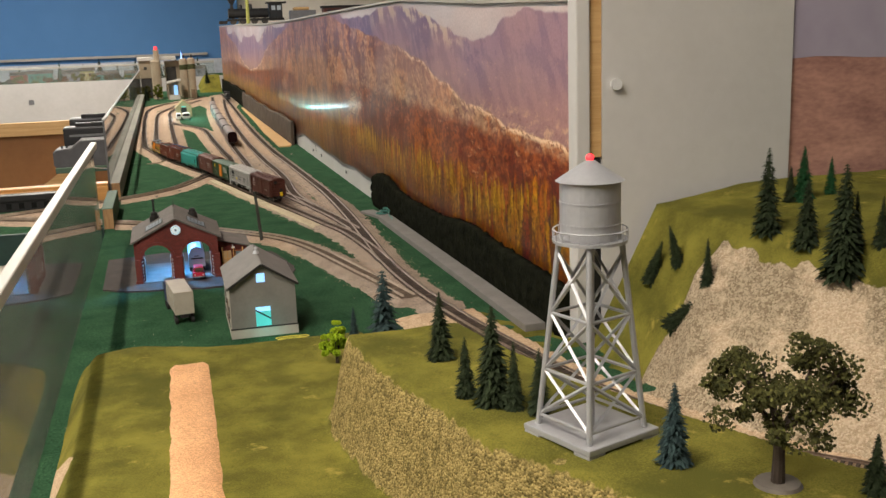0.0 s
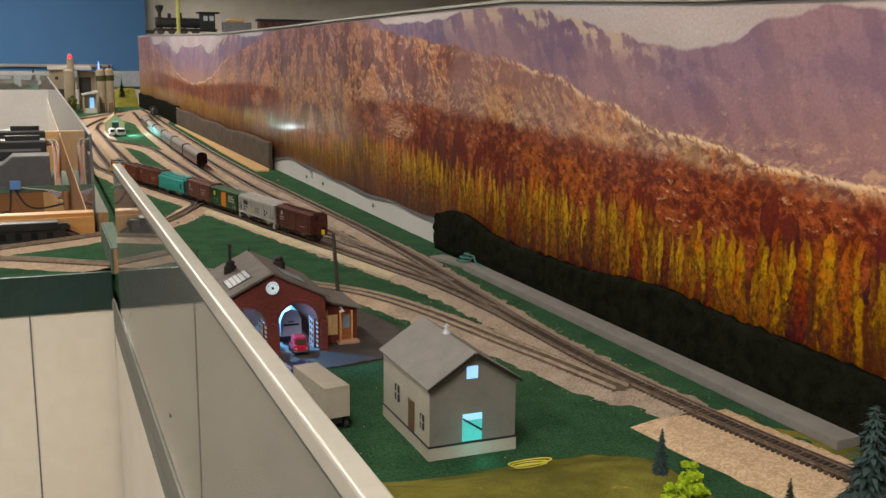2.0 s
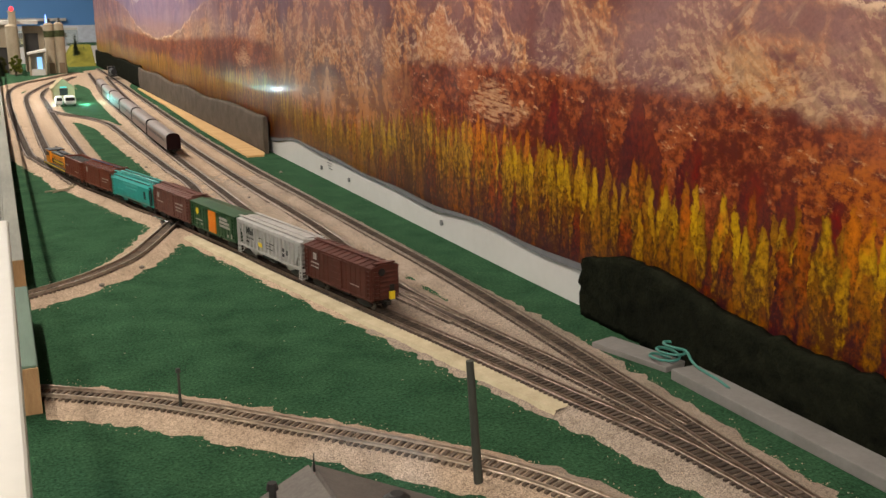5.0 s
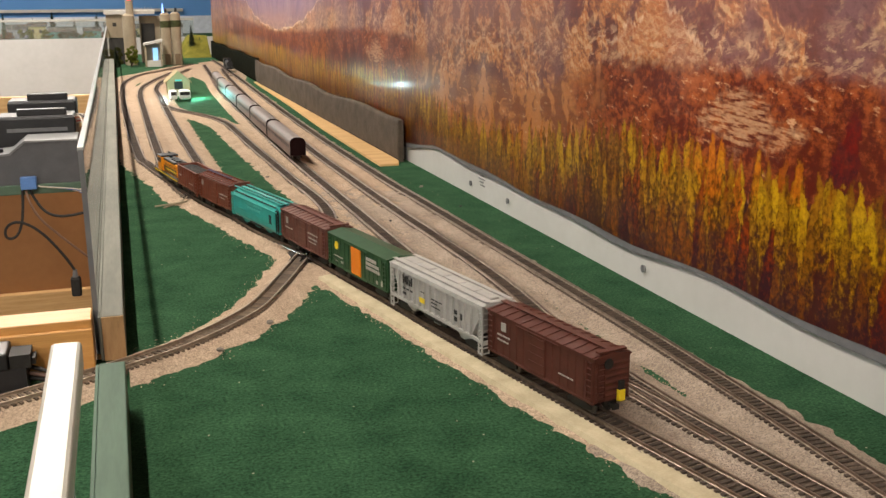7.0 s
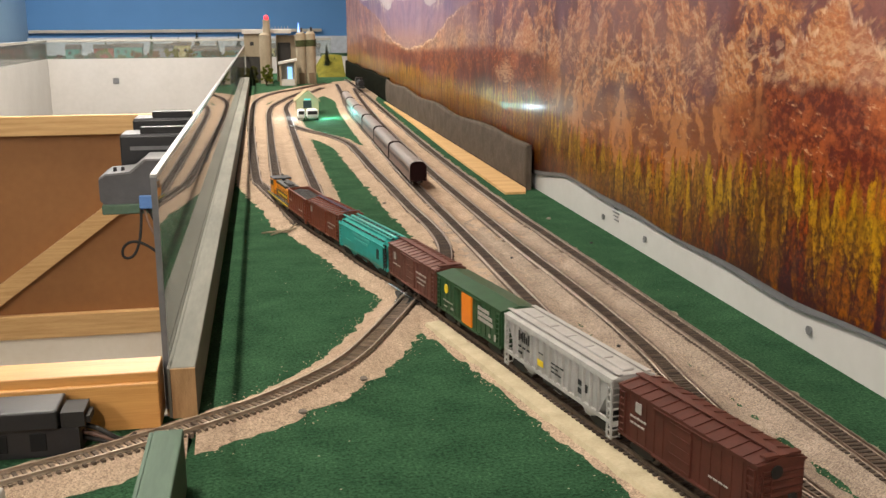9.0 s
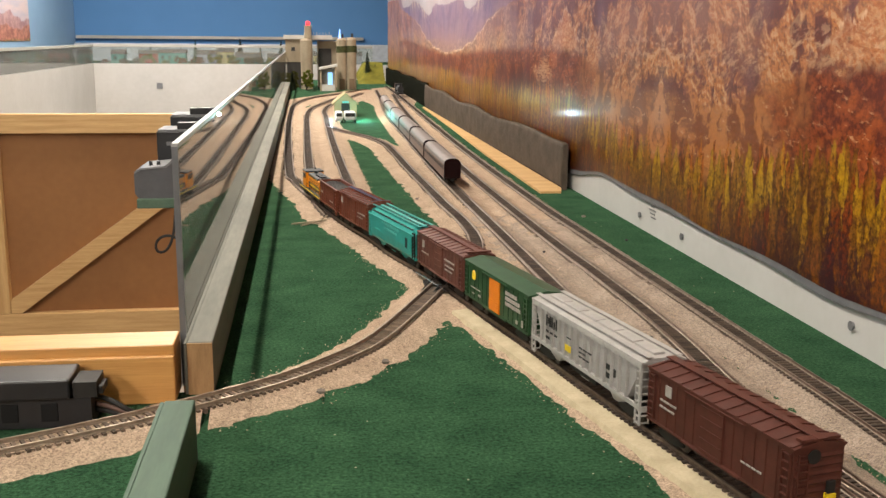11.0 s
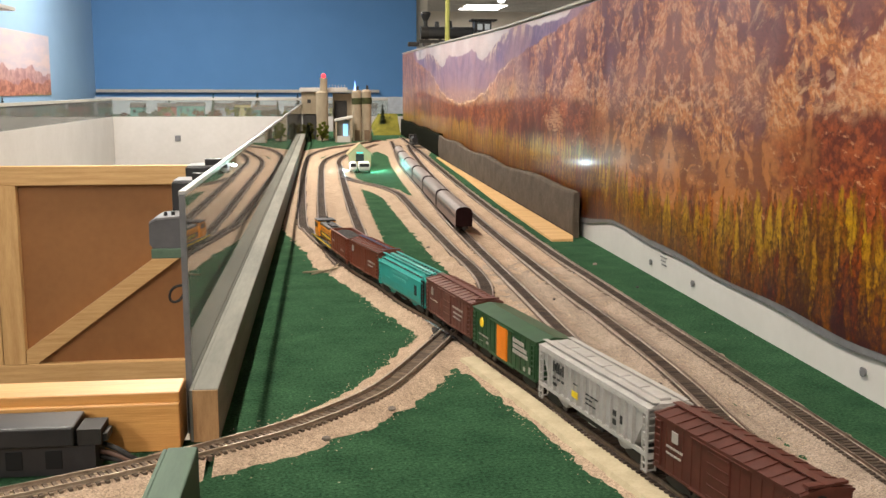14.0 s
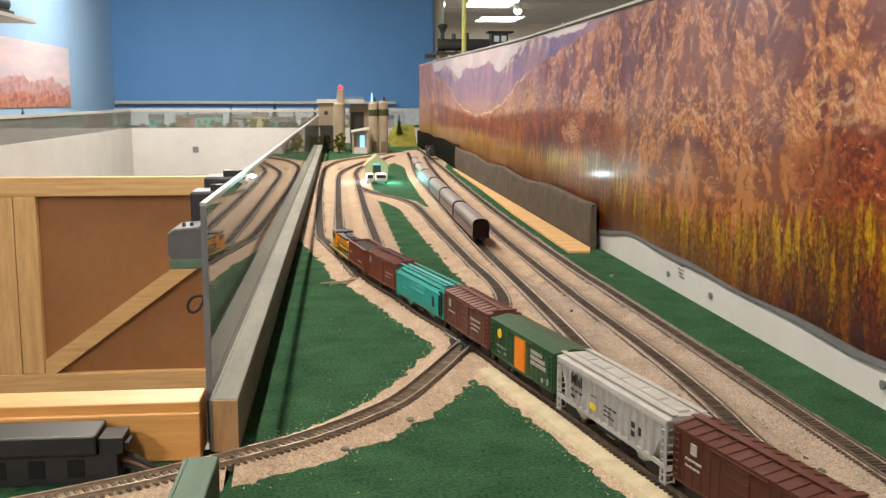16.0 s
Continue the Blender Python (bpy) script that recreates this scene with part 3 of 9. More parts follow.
tagged(ledge, "thin white shelf along the top of the partition", "shelf", kind="structure")

# corner post and the return wall by the near hill
post = mesh_ob("corner_post", boxes((0.4125, 0.4285, 0.962, 0.9845, -0.9, 0.9), bevel=0.002), M["white_plain"])
tagged(post, "white corner post at the end of the partition", "post", kind="structure")
slot = mesh_ob("trim", boxes((0.4290, 0.4425, 0.966, 0.980, 0.20, 0.9)), M["wood"])
tagged(slot, "raw wooden batten beside the post", "trim", kind="structure")
# Black strip put in for the dark slot between post and board
slot_b = mesh_ob("trim", boxes((0.4300, 0.4420, 0.967, 0.980, -0.1, 0.198)), M["black"])
tagged(slot_b, "black strip drawn for the shaded slot below the batten", "trim", kind="structure")
wall_s = mesh_ob("wall_south", boxes((0.4430, 0.668, 0.965, 1.0, -0.9, 0.9)), M["white_plain"])
tagged(wall_s, "plain white board behind the near hill", "wall", kind="structure")
bm = bmesh.new()
cyl(bm, (0.457, 0.962, 0.275), 0.006, 0.0045, 0.006, "y", 14)
bolt = mesh_ob("bolt", clean(bm), mat("bright_zinc", (0.80, 0.80, 0.80), (0.70, 0.70, 0.70), rough=0.35, metal=0.3, scale=60))
tagged(bolt, "round chrome bolt head in the white board", "bolt")
wall_s2 = mesh_ob("wall_south_b", boxes((0.672, 2.2, 0.975, 1.01, -0.9, 0.9)), M["white_plain"])
tagged(wall_s2, "white partition behind the second mural", "wall", kind="structure")
bm = boxes((0.670, 1.8, -0.0015, 0.0015, 0.10, 0.46))
mural_b = mesh_ob("mural", bm, mat("dusky_canyon_print", (0.56, 0.31, 0.24), (0.25, 0.12, 0.105), rough=0.35, scale=16, stretch=(0.8, 1, 1.8), detail=9))
mural_b.location = (0, 0.970, 0)
tagged(mural_b, "printed mural of a reddish canyon ridge", "mural")
bm = bmesh.new()
prof = [(0.670 + i * 0.03, 0.288 + 0.02 * math.exp(-((i - 14) / 6) ** 2) + 0.006 * math.exp(-((i - 1) / 2) ** 2)) for i in range(39)]
lo = [bm.verts.new((x, -0.0019, z)) for x, z in prof]
hi = [bm.verts.new((x, -0.0019, 0.46)) for x, z in prof]
for i in range(len(prof) - 1):
    bm.faces.new((lo[i], lo[i + 1], hi[i + 1], hi[i]))
part("sky", bm, mat("mauve_printed_sky", (0.42, 0.38, 0.46), (0.34, 0.30, 0.38), rough=0.35, scale=4), mural_b)

# ---- decks, aisle and room ----
deck = mesh_ob("ground", boxes((-0.1205, 0.4175, 0.05, 7.45, -0.03, 0.0)), M["felt"])
tagged(deck, "dark green felt covering of the layout table", "table top", kind="structure")
deck_r = mesh_ob("ground_near", boxes((0.4178, 1.05, 0.05, 0.960, -0.03, 0.0)), M["felt"])
tagged(deck_r, "table top below the near hill", "table top", kind="structure")
deck_f = mesh_ob("fascia", boxes((-0.1205, 1.05, 0.040, 0.0495, -0.95, -0.001), (1.0505, 1.06, 0.040, 0.960, -0.95, -0.001)), M["white_paint"])
tagged(deck_f, "white boards closing the near table end", "fascia", kind="structure")
deck_l = mesh_ob("ground_side", boxes((-1.295, -0.1207, 1.945, 2.285, -0.03, -0.0005)), M["felt"])
tagged(deck_l, "green felt table top across the aisle", "table top", kind="structure")
fas = mesh_ob("fascia", boxes((-1.295, -0.1255, 1.935, 1.9445, -0.055, 0.0005)), M["dark_green"])
tagged(fas, "dark green fascia of the aisle crossing", "fascia", kind="structure")
fas2 = mesh_ob("fascia", boxes((-1.295, -0.1245, 1.940, 1.950, -0.95, -0.056)), M["white_paint"])
tagged(fas2, "white painted boards below the aisle crossing", "fascia", kind="structure")
fas3 = mesh_ob("fascia", boxes((-0.1256, -0.1247, -0.6, 1.9240, -0.95, -0.088)), M["white_paint"])
band = mesh_ob("fascia", boxes((-0.1258, -0.1241, -0.6, 1.9240, -0.087, -0.0355)), M["dusty_wood"])
tagged(band, "grey-green painted band below the acrylic screen", "fascia", kind="structure")
tagged(fas3, "white painted aisle side of the table", "fascia", kind="structure")
fas4 = mesh_ob("fascia", boxes((-0.1300, -0.1247, 4.75, 8.78, -0.95, -0.004)), M["white_paint"])
tagged(fas4, "white painted aisle side of the far table", "fascia", kind="structure")
fas7 = mesh_ob("fascia", boxes((-0.1300, -0.1247, 2.31, 4.69, -0.95, -0.004)), M["hardboard"])
tagged(fas7, "brown hardboard aisle side of the table", "fascia", kind="structure")
fas8 = mesh_ob("fascia", boxes((-1.295, -0.131, 2.262, 2.272, -0.95, -0.031)), M["white_paint"])
tagged(fas8, "white boards behind the crossing bench", "fascia", kind="structure")
for k in range(2):
    x = -0.24 - 0.49 * k
    seam = mesh_ob("trim", boxes((x - 0.001, x + 0.001, 1.9385, 1.9398, -0.9, -0.058)), M["grey_plastic"])
    tagged(seam, "narrow joint between white boards", "trim", kind="structure")
FAR_Z = 0.044
for nm, b in (("table_far", (-1.80, 3.0, 8.80, 9.85, FAR_Z - 0.03, FAR_Z)), ("table_left", (-1.80, -1.48, 2.5, 8.795, FAR_Z - 0.03, FAR_Z))):
    t = mesh_ob(nm, boxes(b), M["felt"])
    tagged(t, "green topped table of the distant layout", "table top", kind="structure")
M["far_white"] = mat("grey_white_board", (0.50, 0.475, 0.44), (0.44, 0.415, 0.38), rough=0.55, scale=4)
f5 = mesh_ob("fascia", boxes((-1.474, 3.0, 8.785, 8.799, -0.95, FAR_Z + 0.006)), M["far_white"])
f6 = mesh_ob("fascia", boxes((-1.478, -1.464, 2.5, 8.784, -0.95, FAR_Z + 0.006)), M["far_white"])
for f in (f5, f6):
    tagged(f, "white fascia below the distant layout", "fascia", kind="structure")
floor = mesh_ob("floor", boxes((-4, 9, -4, 18, -1.0, -0.95)), M["floor"])
tagged(floor, "grey carpeted room floor", "floor", kind="structure")
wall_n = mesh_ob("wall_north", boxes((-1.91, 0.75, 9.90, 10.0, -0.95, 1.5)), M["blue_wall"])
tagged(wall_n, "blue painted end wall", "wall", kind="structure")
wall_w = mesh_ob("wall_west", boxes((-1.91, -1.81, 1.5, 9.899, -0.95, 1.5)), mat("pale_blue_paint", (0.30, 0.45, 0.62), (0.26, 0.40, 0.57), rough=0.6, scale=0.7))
tagged(wall_w, "pale blue side wall", "wall", kind="structure")
wall_w2 = mesh_ob("wall_west_b", boxes((-4, -1.912, 1.4, 1.499, -0.95, 1.5), (-4.1, -4.0, -4, 1.5, -0.95, 1.5), (-4, 9, -4.1, -4, -0.95, 1.5), (9, 9.1, -4, 18, -0.95, 1.5), (0.752, 9, 18, 18.1, -0.95, 1.5), (0.752, 0.85, 10.001, 18, -0.95, 1.5)), M["white_paint"])
tagged(wall_w2, "plain walls of the exhibition room", "wall", kind="structure")
ceil = mesh_ob("ceiling", boxes((-4.1, 9.1, -4.1, 18.1, 1.5, 1.55)), M["ceiling"])
tagged(ceil, "dark grey open ceiling", "ceiling", kind="structure")
bm = boxes((-0.0015, 0.0015, 5.0, 8.55, 0.20, 0.58))
def desert_print():
    m = bpy.data.materials.new("pink_desert_print")
    m.use_nodes = True
    w = Web(m)
    p = w.N["Principled BSDF"]
    sp = w.N.new("ShaderNodeSeparateXYZ")
    w.L.new(w.N.new("ShaderNodeTexCoord").outputs["Object"], sp.inputs[0])
    y, z = sp.outputs["Y"], sp.outputs["Z"]
    col = w.mix(w.step(w.noise(w.vec(y, w.math("MULTIPLY", z, 4.0)), 3, 5), 0.4, 0.65), (0.52, 0.44, 0.47), (0.66, 0.50, 0.46))
    for top, amp, seed, dark, light in ((0.36, 0.16, 1.0, (0.34, 0.17, 0.17), (0.52, 0.30, 0.26)), (0.28, 0.14, 4.0, (0.26, 0.075, 0.045), (0.56, 0.24, 0.15)), (0.20, 0.07, 8.0, (0.20, 0.10, 0.03), (0.42, 0.27, 0.10))):
        line = w.math("MULTIPLY_ADD", w.math("SUBTRACT", w.noise(w.vec(y, seed), 2.2, 6, 0.55), 0.5), amp * 2.0, top)
        body = w.mix(w.step(w.noise(w.vec(w.math("MULTIPLY", y, 0.8), z, seed), 18, 8, 0.65), 0.40, 0.60), dark, light)
        col = w.mix(w.step(w.math("SUBTRACT", z, line), 0.004, -0.004), col, body)
    w.L.new(col, p.inputs["Base Color"])
    p.inputs["Roughness"].default_value = 0.4
    return m


mural_c = mesh_ob("mural", bm, desert_print())
mural_c.location = (-1.806, 0, 0)
tagged(mural_c, "printed desert mural on the pale blue wall", "mural")

# ---- near hills and fields ----
def sstep(v, a, b):
    t = np.clip((v - a) / (b - a), 0, 1)
    return t * t * (3 - 2 * t)


EDGE = ((0.05, 0.34), (0.30, 0.28), (0.433, 0.197), (0.48, 0.168), (0.518, 0.152), (0.563, 0.145), (0.592, 0.138), (0.64, 0.127), (0.685, 0.121), (0.73, 0.117), (0.80, 0.121), (1.2, 0.150))
CUT = ((0.05, 1.25), (0.38, 0.90), (0.48, 0.60), (0.58, 0.482), (0.67, 0.418), (0.79, 0.372), (0.92, 0.345), (1.08, 0.32), (1.3, 0.30))


def land(x, y):
    """Height of the modelled ground on the near part of the table."""
    xe = np.interp(y, [e[0] for e in EDGE], [e[1] for e in EDGE])
    xc = np.interp(y, [c[0] for c in CUT], [c[1] for c in CUT])
    xr = np.interp(y, (0.05, 0.3, 0.422, 0.489, 0.536, 0.572, 0.597, 0.656, 0.70, 0.76), (0.50, 0.405, 0.335, 0.303, 0.280, 0.266, 0.256, 0.240, 0.230, 0.22))
    field = 0.034 * sstep(y, 1.115, 0.98) + 0.010 * np.exp(-((x + 0.045) / 0.05) ** 2 - ((y - 1.04) / 0.06) ** 2)
    field = field * sstep(x, -0.112, -0.082) * (1 - sstep(x, 0.182, 0.196) * sstep(y, 0.765, 0.80)) - 0.004
    hill = 0.075 * sstep(x, xe - 0.013, xe + 0.011) * sstep(y, 0.778, 0.742) * sstep(x, xr + 0.024, xr - 0.008)
    bed = sstep(x, xc - 0.10, xc - 0.045)
    base = field * (1 - bed) + 0.004 * bed
    d = (x - xc - 0.030) * 0.925
    right = 0.006 + 0.140 * np.clip(d / 0.115, 0, 1) + 0.018 * sstep(d, 0.10, 0.25)
    flank = np.clip((x - 0.425) / 0.085, 0, 1) * 0.165 + 0.6 * np.clip(0.80 - y, 0, 1)
    right = np.minimum(right, flank)
    out = np.where(d > 0, right, base + hill)
    return out, d


nx, ny = 420, 330
gx, gy = np.meshgrid(np.linspace(-0.118, 1.05, nx), np.linspace(0.06, 1.125, ny))
gz, gd = land(gx, gy)
rough_n = np.array([[noise.noise((x * 42, y * 42, 0.5)) for x in gx[0]] for y in gy[:, 0]])
fine_n = np.array([[noise.noise((x * 120, y * 120, 1.5)) for x in gx[0]] for y in gy[:, 0]])
xe_g = np.interp(gy, [e[0] for e in EDGE], [e[1] for e in EDGE])
rise = sstep(gx, xe_g - 0.013, xe_g + 0.011) * sstep(gy, 0.778, 0.742)
face = (rise + 0.05 * rough_n > 0.04) & (rise + 0.05 * rough_n < 0.97) & (gx < xe_g + 0.03) & (gy < 0.80)
rubble = (gd > 0.0) & (gd < 0.100 + 0.012 * rough_n) & (gy < 0.825 + 0.01 * rough_n)
gz = gz + 0.0010 * rough_n + np.where(face | rubble, 0.0040 * rough_n + 0.003 * fine_n, 0)
xr_g = np.interp(gy, (0.05, 0.3, 0.422, 0.489, 0.536, 0.597, 0.656, 0.75, 0.83, 1.0), (0.50, 0.405, 0.335, 0.303, 0.280, 0.256, 0.240, 0.25, 0.27, 0.28))
bedm = (gd <= 0.002) & (gx > xr_g + 0.018 + 0.004 * rough_n) & (gy < 1.02)
bedm = bedm | ((gx < np.interp(gy, (0.66, 0.72, 0.76, 0.80, 0.92), (-0.112, -0.100, -0.084, -0.103, -0.111)) + 0.005 * rough_n) & (gy < 0.93) & (gy > 0.62))
bedm = bedm | ((gx > 0.236 + 0.006 * rough_n) & (gy > 0.775) & (gd <= 0.002))


def hillside_mat():
    """Turf, ochre rock, pale rubble and sandy bed, told apart by smooth masks on the mesh."""
    m = bpy.data.materials.new("hillside_ground")
    m.use_nodes = True
    w = Web(m)
    p = w.N["Principled BSDF"]
    tc = w.N.new("ShaderNodeTexCoord").outputs["Object"]
    fine, mid, wide = w.noise(tc, 900, 4, 0.7), w.noise(tc, 120, 5, 0.65), w.noise(tc, 16, 5, 0.6)
    vo = w.N.new("ShaderNodeTexVoronoi")
    vo.inputs["Scale"].default_value = 640
    w.L.new(tc, vo.inputs["Vector"])
    sc = w.N.new("ShaderNodeSeparateColor")
    w.L.new(vo.outputs["Color"], sc.inputs[0])
    cell = w.math("ADD", w.math("MULTIPLY", sc.outputs[0], 0.45), w.math("MULTIPLY", mid, 0.75))
    turf = w.mix(w.step(w.math("MULTIPLY_ADD", fine, 0.6, wide), 0.62, 1.02), (0.085, 0.082, 0.016), (0.215, 0.190, 0.034))
    turf = w.mix(w.math("MULTIPLY", w.step(w.noise(tc, 34, 6, 0.68), 0.60, 0.72), 0.65), turf, (0.42, 0.32, 0.075))
    stone = w.mix(w.step(cell, 0.35, 0.85), (0.135, 0.105, 0.036), (0.390, 0.295, 0.110))
    rubble_c = w.mix(w.step(cell, 0.35, 0.85), (0.235, 0.180, 0.115), (0.500, 0.400, 0.275))
    rubble_c = w.mix(w.math('MULTIPLY', w.step(w.noise(tc, 11, 6, 0.62), 0.50, 0.60), 0.85), rubble_c, w.mix(w.step(cell, 0.30, 0.9), (0.50, 0.37, 0.24), (0.70, 0.56, 0.40)))
    sand = w.mix(w.step(cell, 0.35, 0.85), (0.390, 0.270, 0.165), (0.580, 0.430, 0.290))

    def mask(name):
        a = w.N.new("ShaderNodeAttribute")
        a.attribute_name = name
        v = w.math("ADD", a.outputs["Fac"], w.math("MULTIPLY", w.math("SUBTRACT", mid, 0.5), 0.7))
        return w.step(v, 0.42, 0.58)

    rub, roc, bed = mask("rubble"), mask("rock"), mask("bed")
    col = w.mix(rub, w.mix(roc, w.mix(bed, turf, sand), stone), rubble_c)
    w.L.new(col, p.inputs["Base Color"])
    p.inputs["Roughness"].default_value = 1.0
    p.inputs["Specular IOR Level"].default_value = 0.06
    hard = w.math("MAXIMUM", rub, roc)
    h = w.math("ADD", w.math("MULTIPLY", fine, 0.5), w.math("MULTIPLY", hard, w.math("SUBTRACT", w.math("MULTIPLY", mid, 2.0), w.math("MULTIPLY", vo.outputs["Distance"], 1.2))))
    b = w.N.new("ShaderNodeBump")
    b.inputs["Strength"].default_value, b.inputs["Distance"].default_value = 1.0, 0.0018
    w.L.new(h, b.inputs["Height"])
    w.L.new(b.outputs[0], p.inputs["Normal"])
    return m


verts = [(float(gx[j, i]), float(gy[j, i]), float(gz[j, i])) for j in range(ny) for i in range(nx)]
quads = [(j * nx + i, j * nx + i + 1, (j + 1) * nx + i + 1, (j + 1) * nx + i) for j in range(ny - 1) for i in range(nx - 1)
         if not (gx[j, i] > 0.410 and gy[j + 1, i] > 0.955)]
me = bpy.data.meshes.new("hillside")
me.from_pydata(verts, [], quads)
for key, field in (("rubble", rubble), ("rock", face), ("bed", bedm)):
    soft = field.astype(float)
    for turn_ in range(2):
        pad = np.pad(soft, 1, mode="edge")
        soft = (pad[:-2, 1:-1] + pad[2:, 1:-1] + pad[1:-1, :-2] + pad[1:-1, 2:] + 2 * soft) / 6
    at = me.attributes.new(key, "FLOAT", "POINT")
    at.data.foreach_set("value", soft.ravel().astype(np.float32))
me.polygons.foreach_set("use_smooth", [True] * len(me.polygons))
me.materials.append(hillside_mat())
hills = new("hillside", me)
tagged(hills, "olive turf hills with rocky banks and a dirt road", "hill", kind="structure")

bm = bmesh.new()
rows = []
for k in range(131):
    y = 0.30 + 0.005 * k
    mid = float(np.interp(y, (0.30, 0.65, 0.80, 0.95), (0.0, 0.002, 0.004, 0.005)))
    e0 = 0.0175 + 0.0016 * noise.noise((y * 40, 0, 0)) + 0.0008 * noise.noise((y * 160, 5, 0))
    e1 = 0.0175 + 0.0016 * noise.noise((y * 40, 9, 0)) + 0.0008 * noise.noise((y * 160, 7, 0))
    cut = 1.0 - 0.25 * max(0, (y - 0.94) / 0.01)
    row = []
    for o in (-e0 - 0.002, -e0, -0.006, 0.006, e1, e1 + 0.002):
        x = mid + o * cut
        row.append(bm.verts.new((x, y, float(land(np.array(x), np.array(y))[0]) + 0.0010 * noise.noise((x * 42, y * 42, 0.5)) + (0.0004 if -e0 <= o <= e1 else -0.0012))))
    rows.append(row)
for r, q in zip(rows, rows[1:]):
    for a in range(5):
        bm.faces.new((r[a], r[a + 1], q[a + 1], q[a]))
for f in bm.faces:
    f.smooth = True
lane = mesh_ob("road", bm, M["dirt"])
tagged(lane, "orange dirt road across the olive turf", "road", kind="structure")

# ---- tracks ----
LINES = {
    "main": ((0.36, 6.6), (0.347, 5.67), (0.33, 4.895), (0.315, 4.21), (0.305, 3.535), (0.305, 3.02), (0.310, 2.80), (0.317, 2.498), (0.321, 2.31), (0.324, 2.15),
             (0.322, 1.97), (0.317, 1.8), (0.308, 1.6), (0.300, 1.42), (0.303, 1.25), (0.320, 1.08), (0.345, 0.92), (0.372, 0.79), (0.414, 0.68), (0.470, 0.595), (0.60, 0.495), (0.90, 0.38)),
    "second": ((0.335, 5.9), (0.300, 5.2), (0.268, 4.3), (0.254, 3.444), (0.257, 2.82), (0.263, 2.594), (0.266, 2.45), (0.265, 2.346), (0.260, 2.255), (0.257, 2.172), (0.259, 2.08), (0.270, 1.96), (0.290, 1.82), (0.304, 1.68)),
    "third": ((0.285, 6.2), (0.250, 5.4), (0.225, 4.9), (0.214, 4.4), (0.208, 3.9), (0.203, 3.53), (0.202, 3.14), (0.205, 2.776), (0.206, 2.51), (0.208, 2.41), (0.2115, 2.30),
              (0.223, 2.212), (0.237, 2.14), (0.252, 2.06), (0.266, 1.97)),
    "loop": ((0.0517, 2.449), (0.0961, 2.556), (0.1176, 2.612), (0.1470, 2.677), (0.1620, 2.741), (0.1690, 2.811), (0.1695, 2.912), (0.1634, 3.044), (0.1587, 3.230), (0.1523, 3.450), (0.1480, 3.714), (0.1410, 3.887), (0.1110, 4.050), (0.0580, 4.200), (0.0270, 4.340)),
    "branch": ((0.2400, 6.280), (0.0830, 5.860), (-0.0120, 5.630), (-0.0720, 5.250), (-0.0840, 4.800), (-0.0820, 4.200), (-0.0680, 3.430), (-0.0550, 3.294), (-0.0386, 3.184), (-0.0182, 3.071), (0.0133, 2.906), (0.0427, 2.790), (0.0630, 2.691), (0.0816, 2.625), (0.0992, 2.556), (0.1216, 2.445), (0.1460, 2.330), (0.1637, 2.238), (0.1825, 2.150), (0.2083, 2.030), (0.2370, 1.900), (0.2634, 1.770), (0.2858, 1.660), (0.2971, 1.520), (0.2990, 1.420)),
    "siding_f": ((0.2050, 5.950), (0.0670, 5.305), (0.0260, 4.947), (0.0240, 4.638), (0.0240, 4.027), (0.0278, 3.569), (0.0319, 3.287), (0.0368, 2.998), (0.0461, 2.820), (0.0559, 2.730)),
    "siding_g": ((0.12, 5.75), (0.02, 5.25), (-0.028, 4.856), (-0.034, 4.09), (-0.032, 3.518), (-0.028, 3.217), (-0.020, 3.06), (-0.006, 2.95)),
    "curve": ((0.0950, 2.556), (0.0540, 2.454), (0.0170, 2.371), (-0.0160, 2.324), (-0.0570, 2.281), (-0.0930, 2.254), (-0.1330, 2.227), (-0.1730, 2.203), (-0.2500, 2.165), (-0.4000, 2.100), (-0.7000, 2.055), (-1.2500, 2.045)),
    "spur": ((-0.60, 2.24), (-0.35, 2.10), (-0.25, 2.045), (-0.163, 1.987), (-0.073, 1.924), (-0.016, 1.877), (0.057, 1.80), (0.121, 1.729), (0.165, 1.671), (0.193, 1.613), (0.218, 1.527), (0.235, 1.447),
             (0.250, 1.371), (0.265, 1.30), (0.283, 1.20)),
}
PATHS = {k: smooth_line(v, 0.0056) for k, v in LINES.items()}
GAUGE, TIE_TOP, RAIL_TOP = 0.0072, 0.0066, 0.0089

# one bed of loose stone round all the tracks
allp = np.array([(p.x, p.y) for path in PATHS.values() for p in path[::2]])


def near_track(x, y):
    out = np.full(x.shape, 9.0)
    for j in range(x.shape[0]):
        sel = allp[np.abs(allp[:, 1] - y[j, 0]) < 0.09]
        if len(sel):
            out[j] = np.sqrt(((x[j][:, None] - sel[None, :, 0]) ** 2 + (y[j, 0] - sel[None, :, 1]) ** 2)).min(1)
    return out


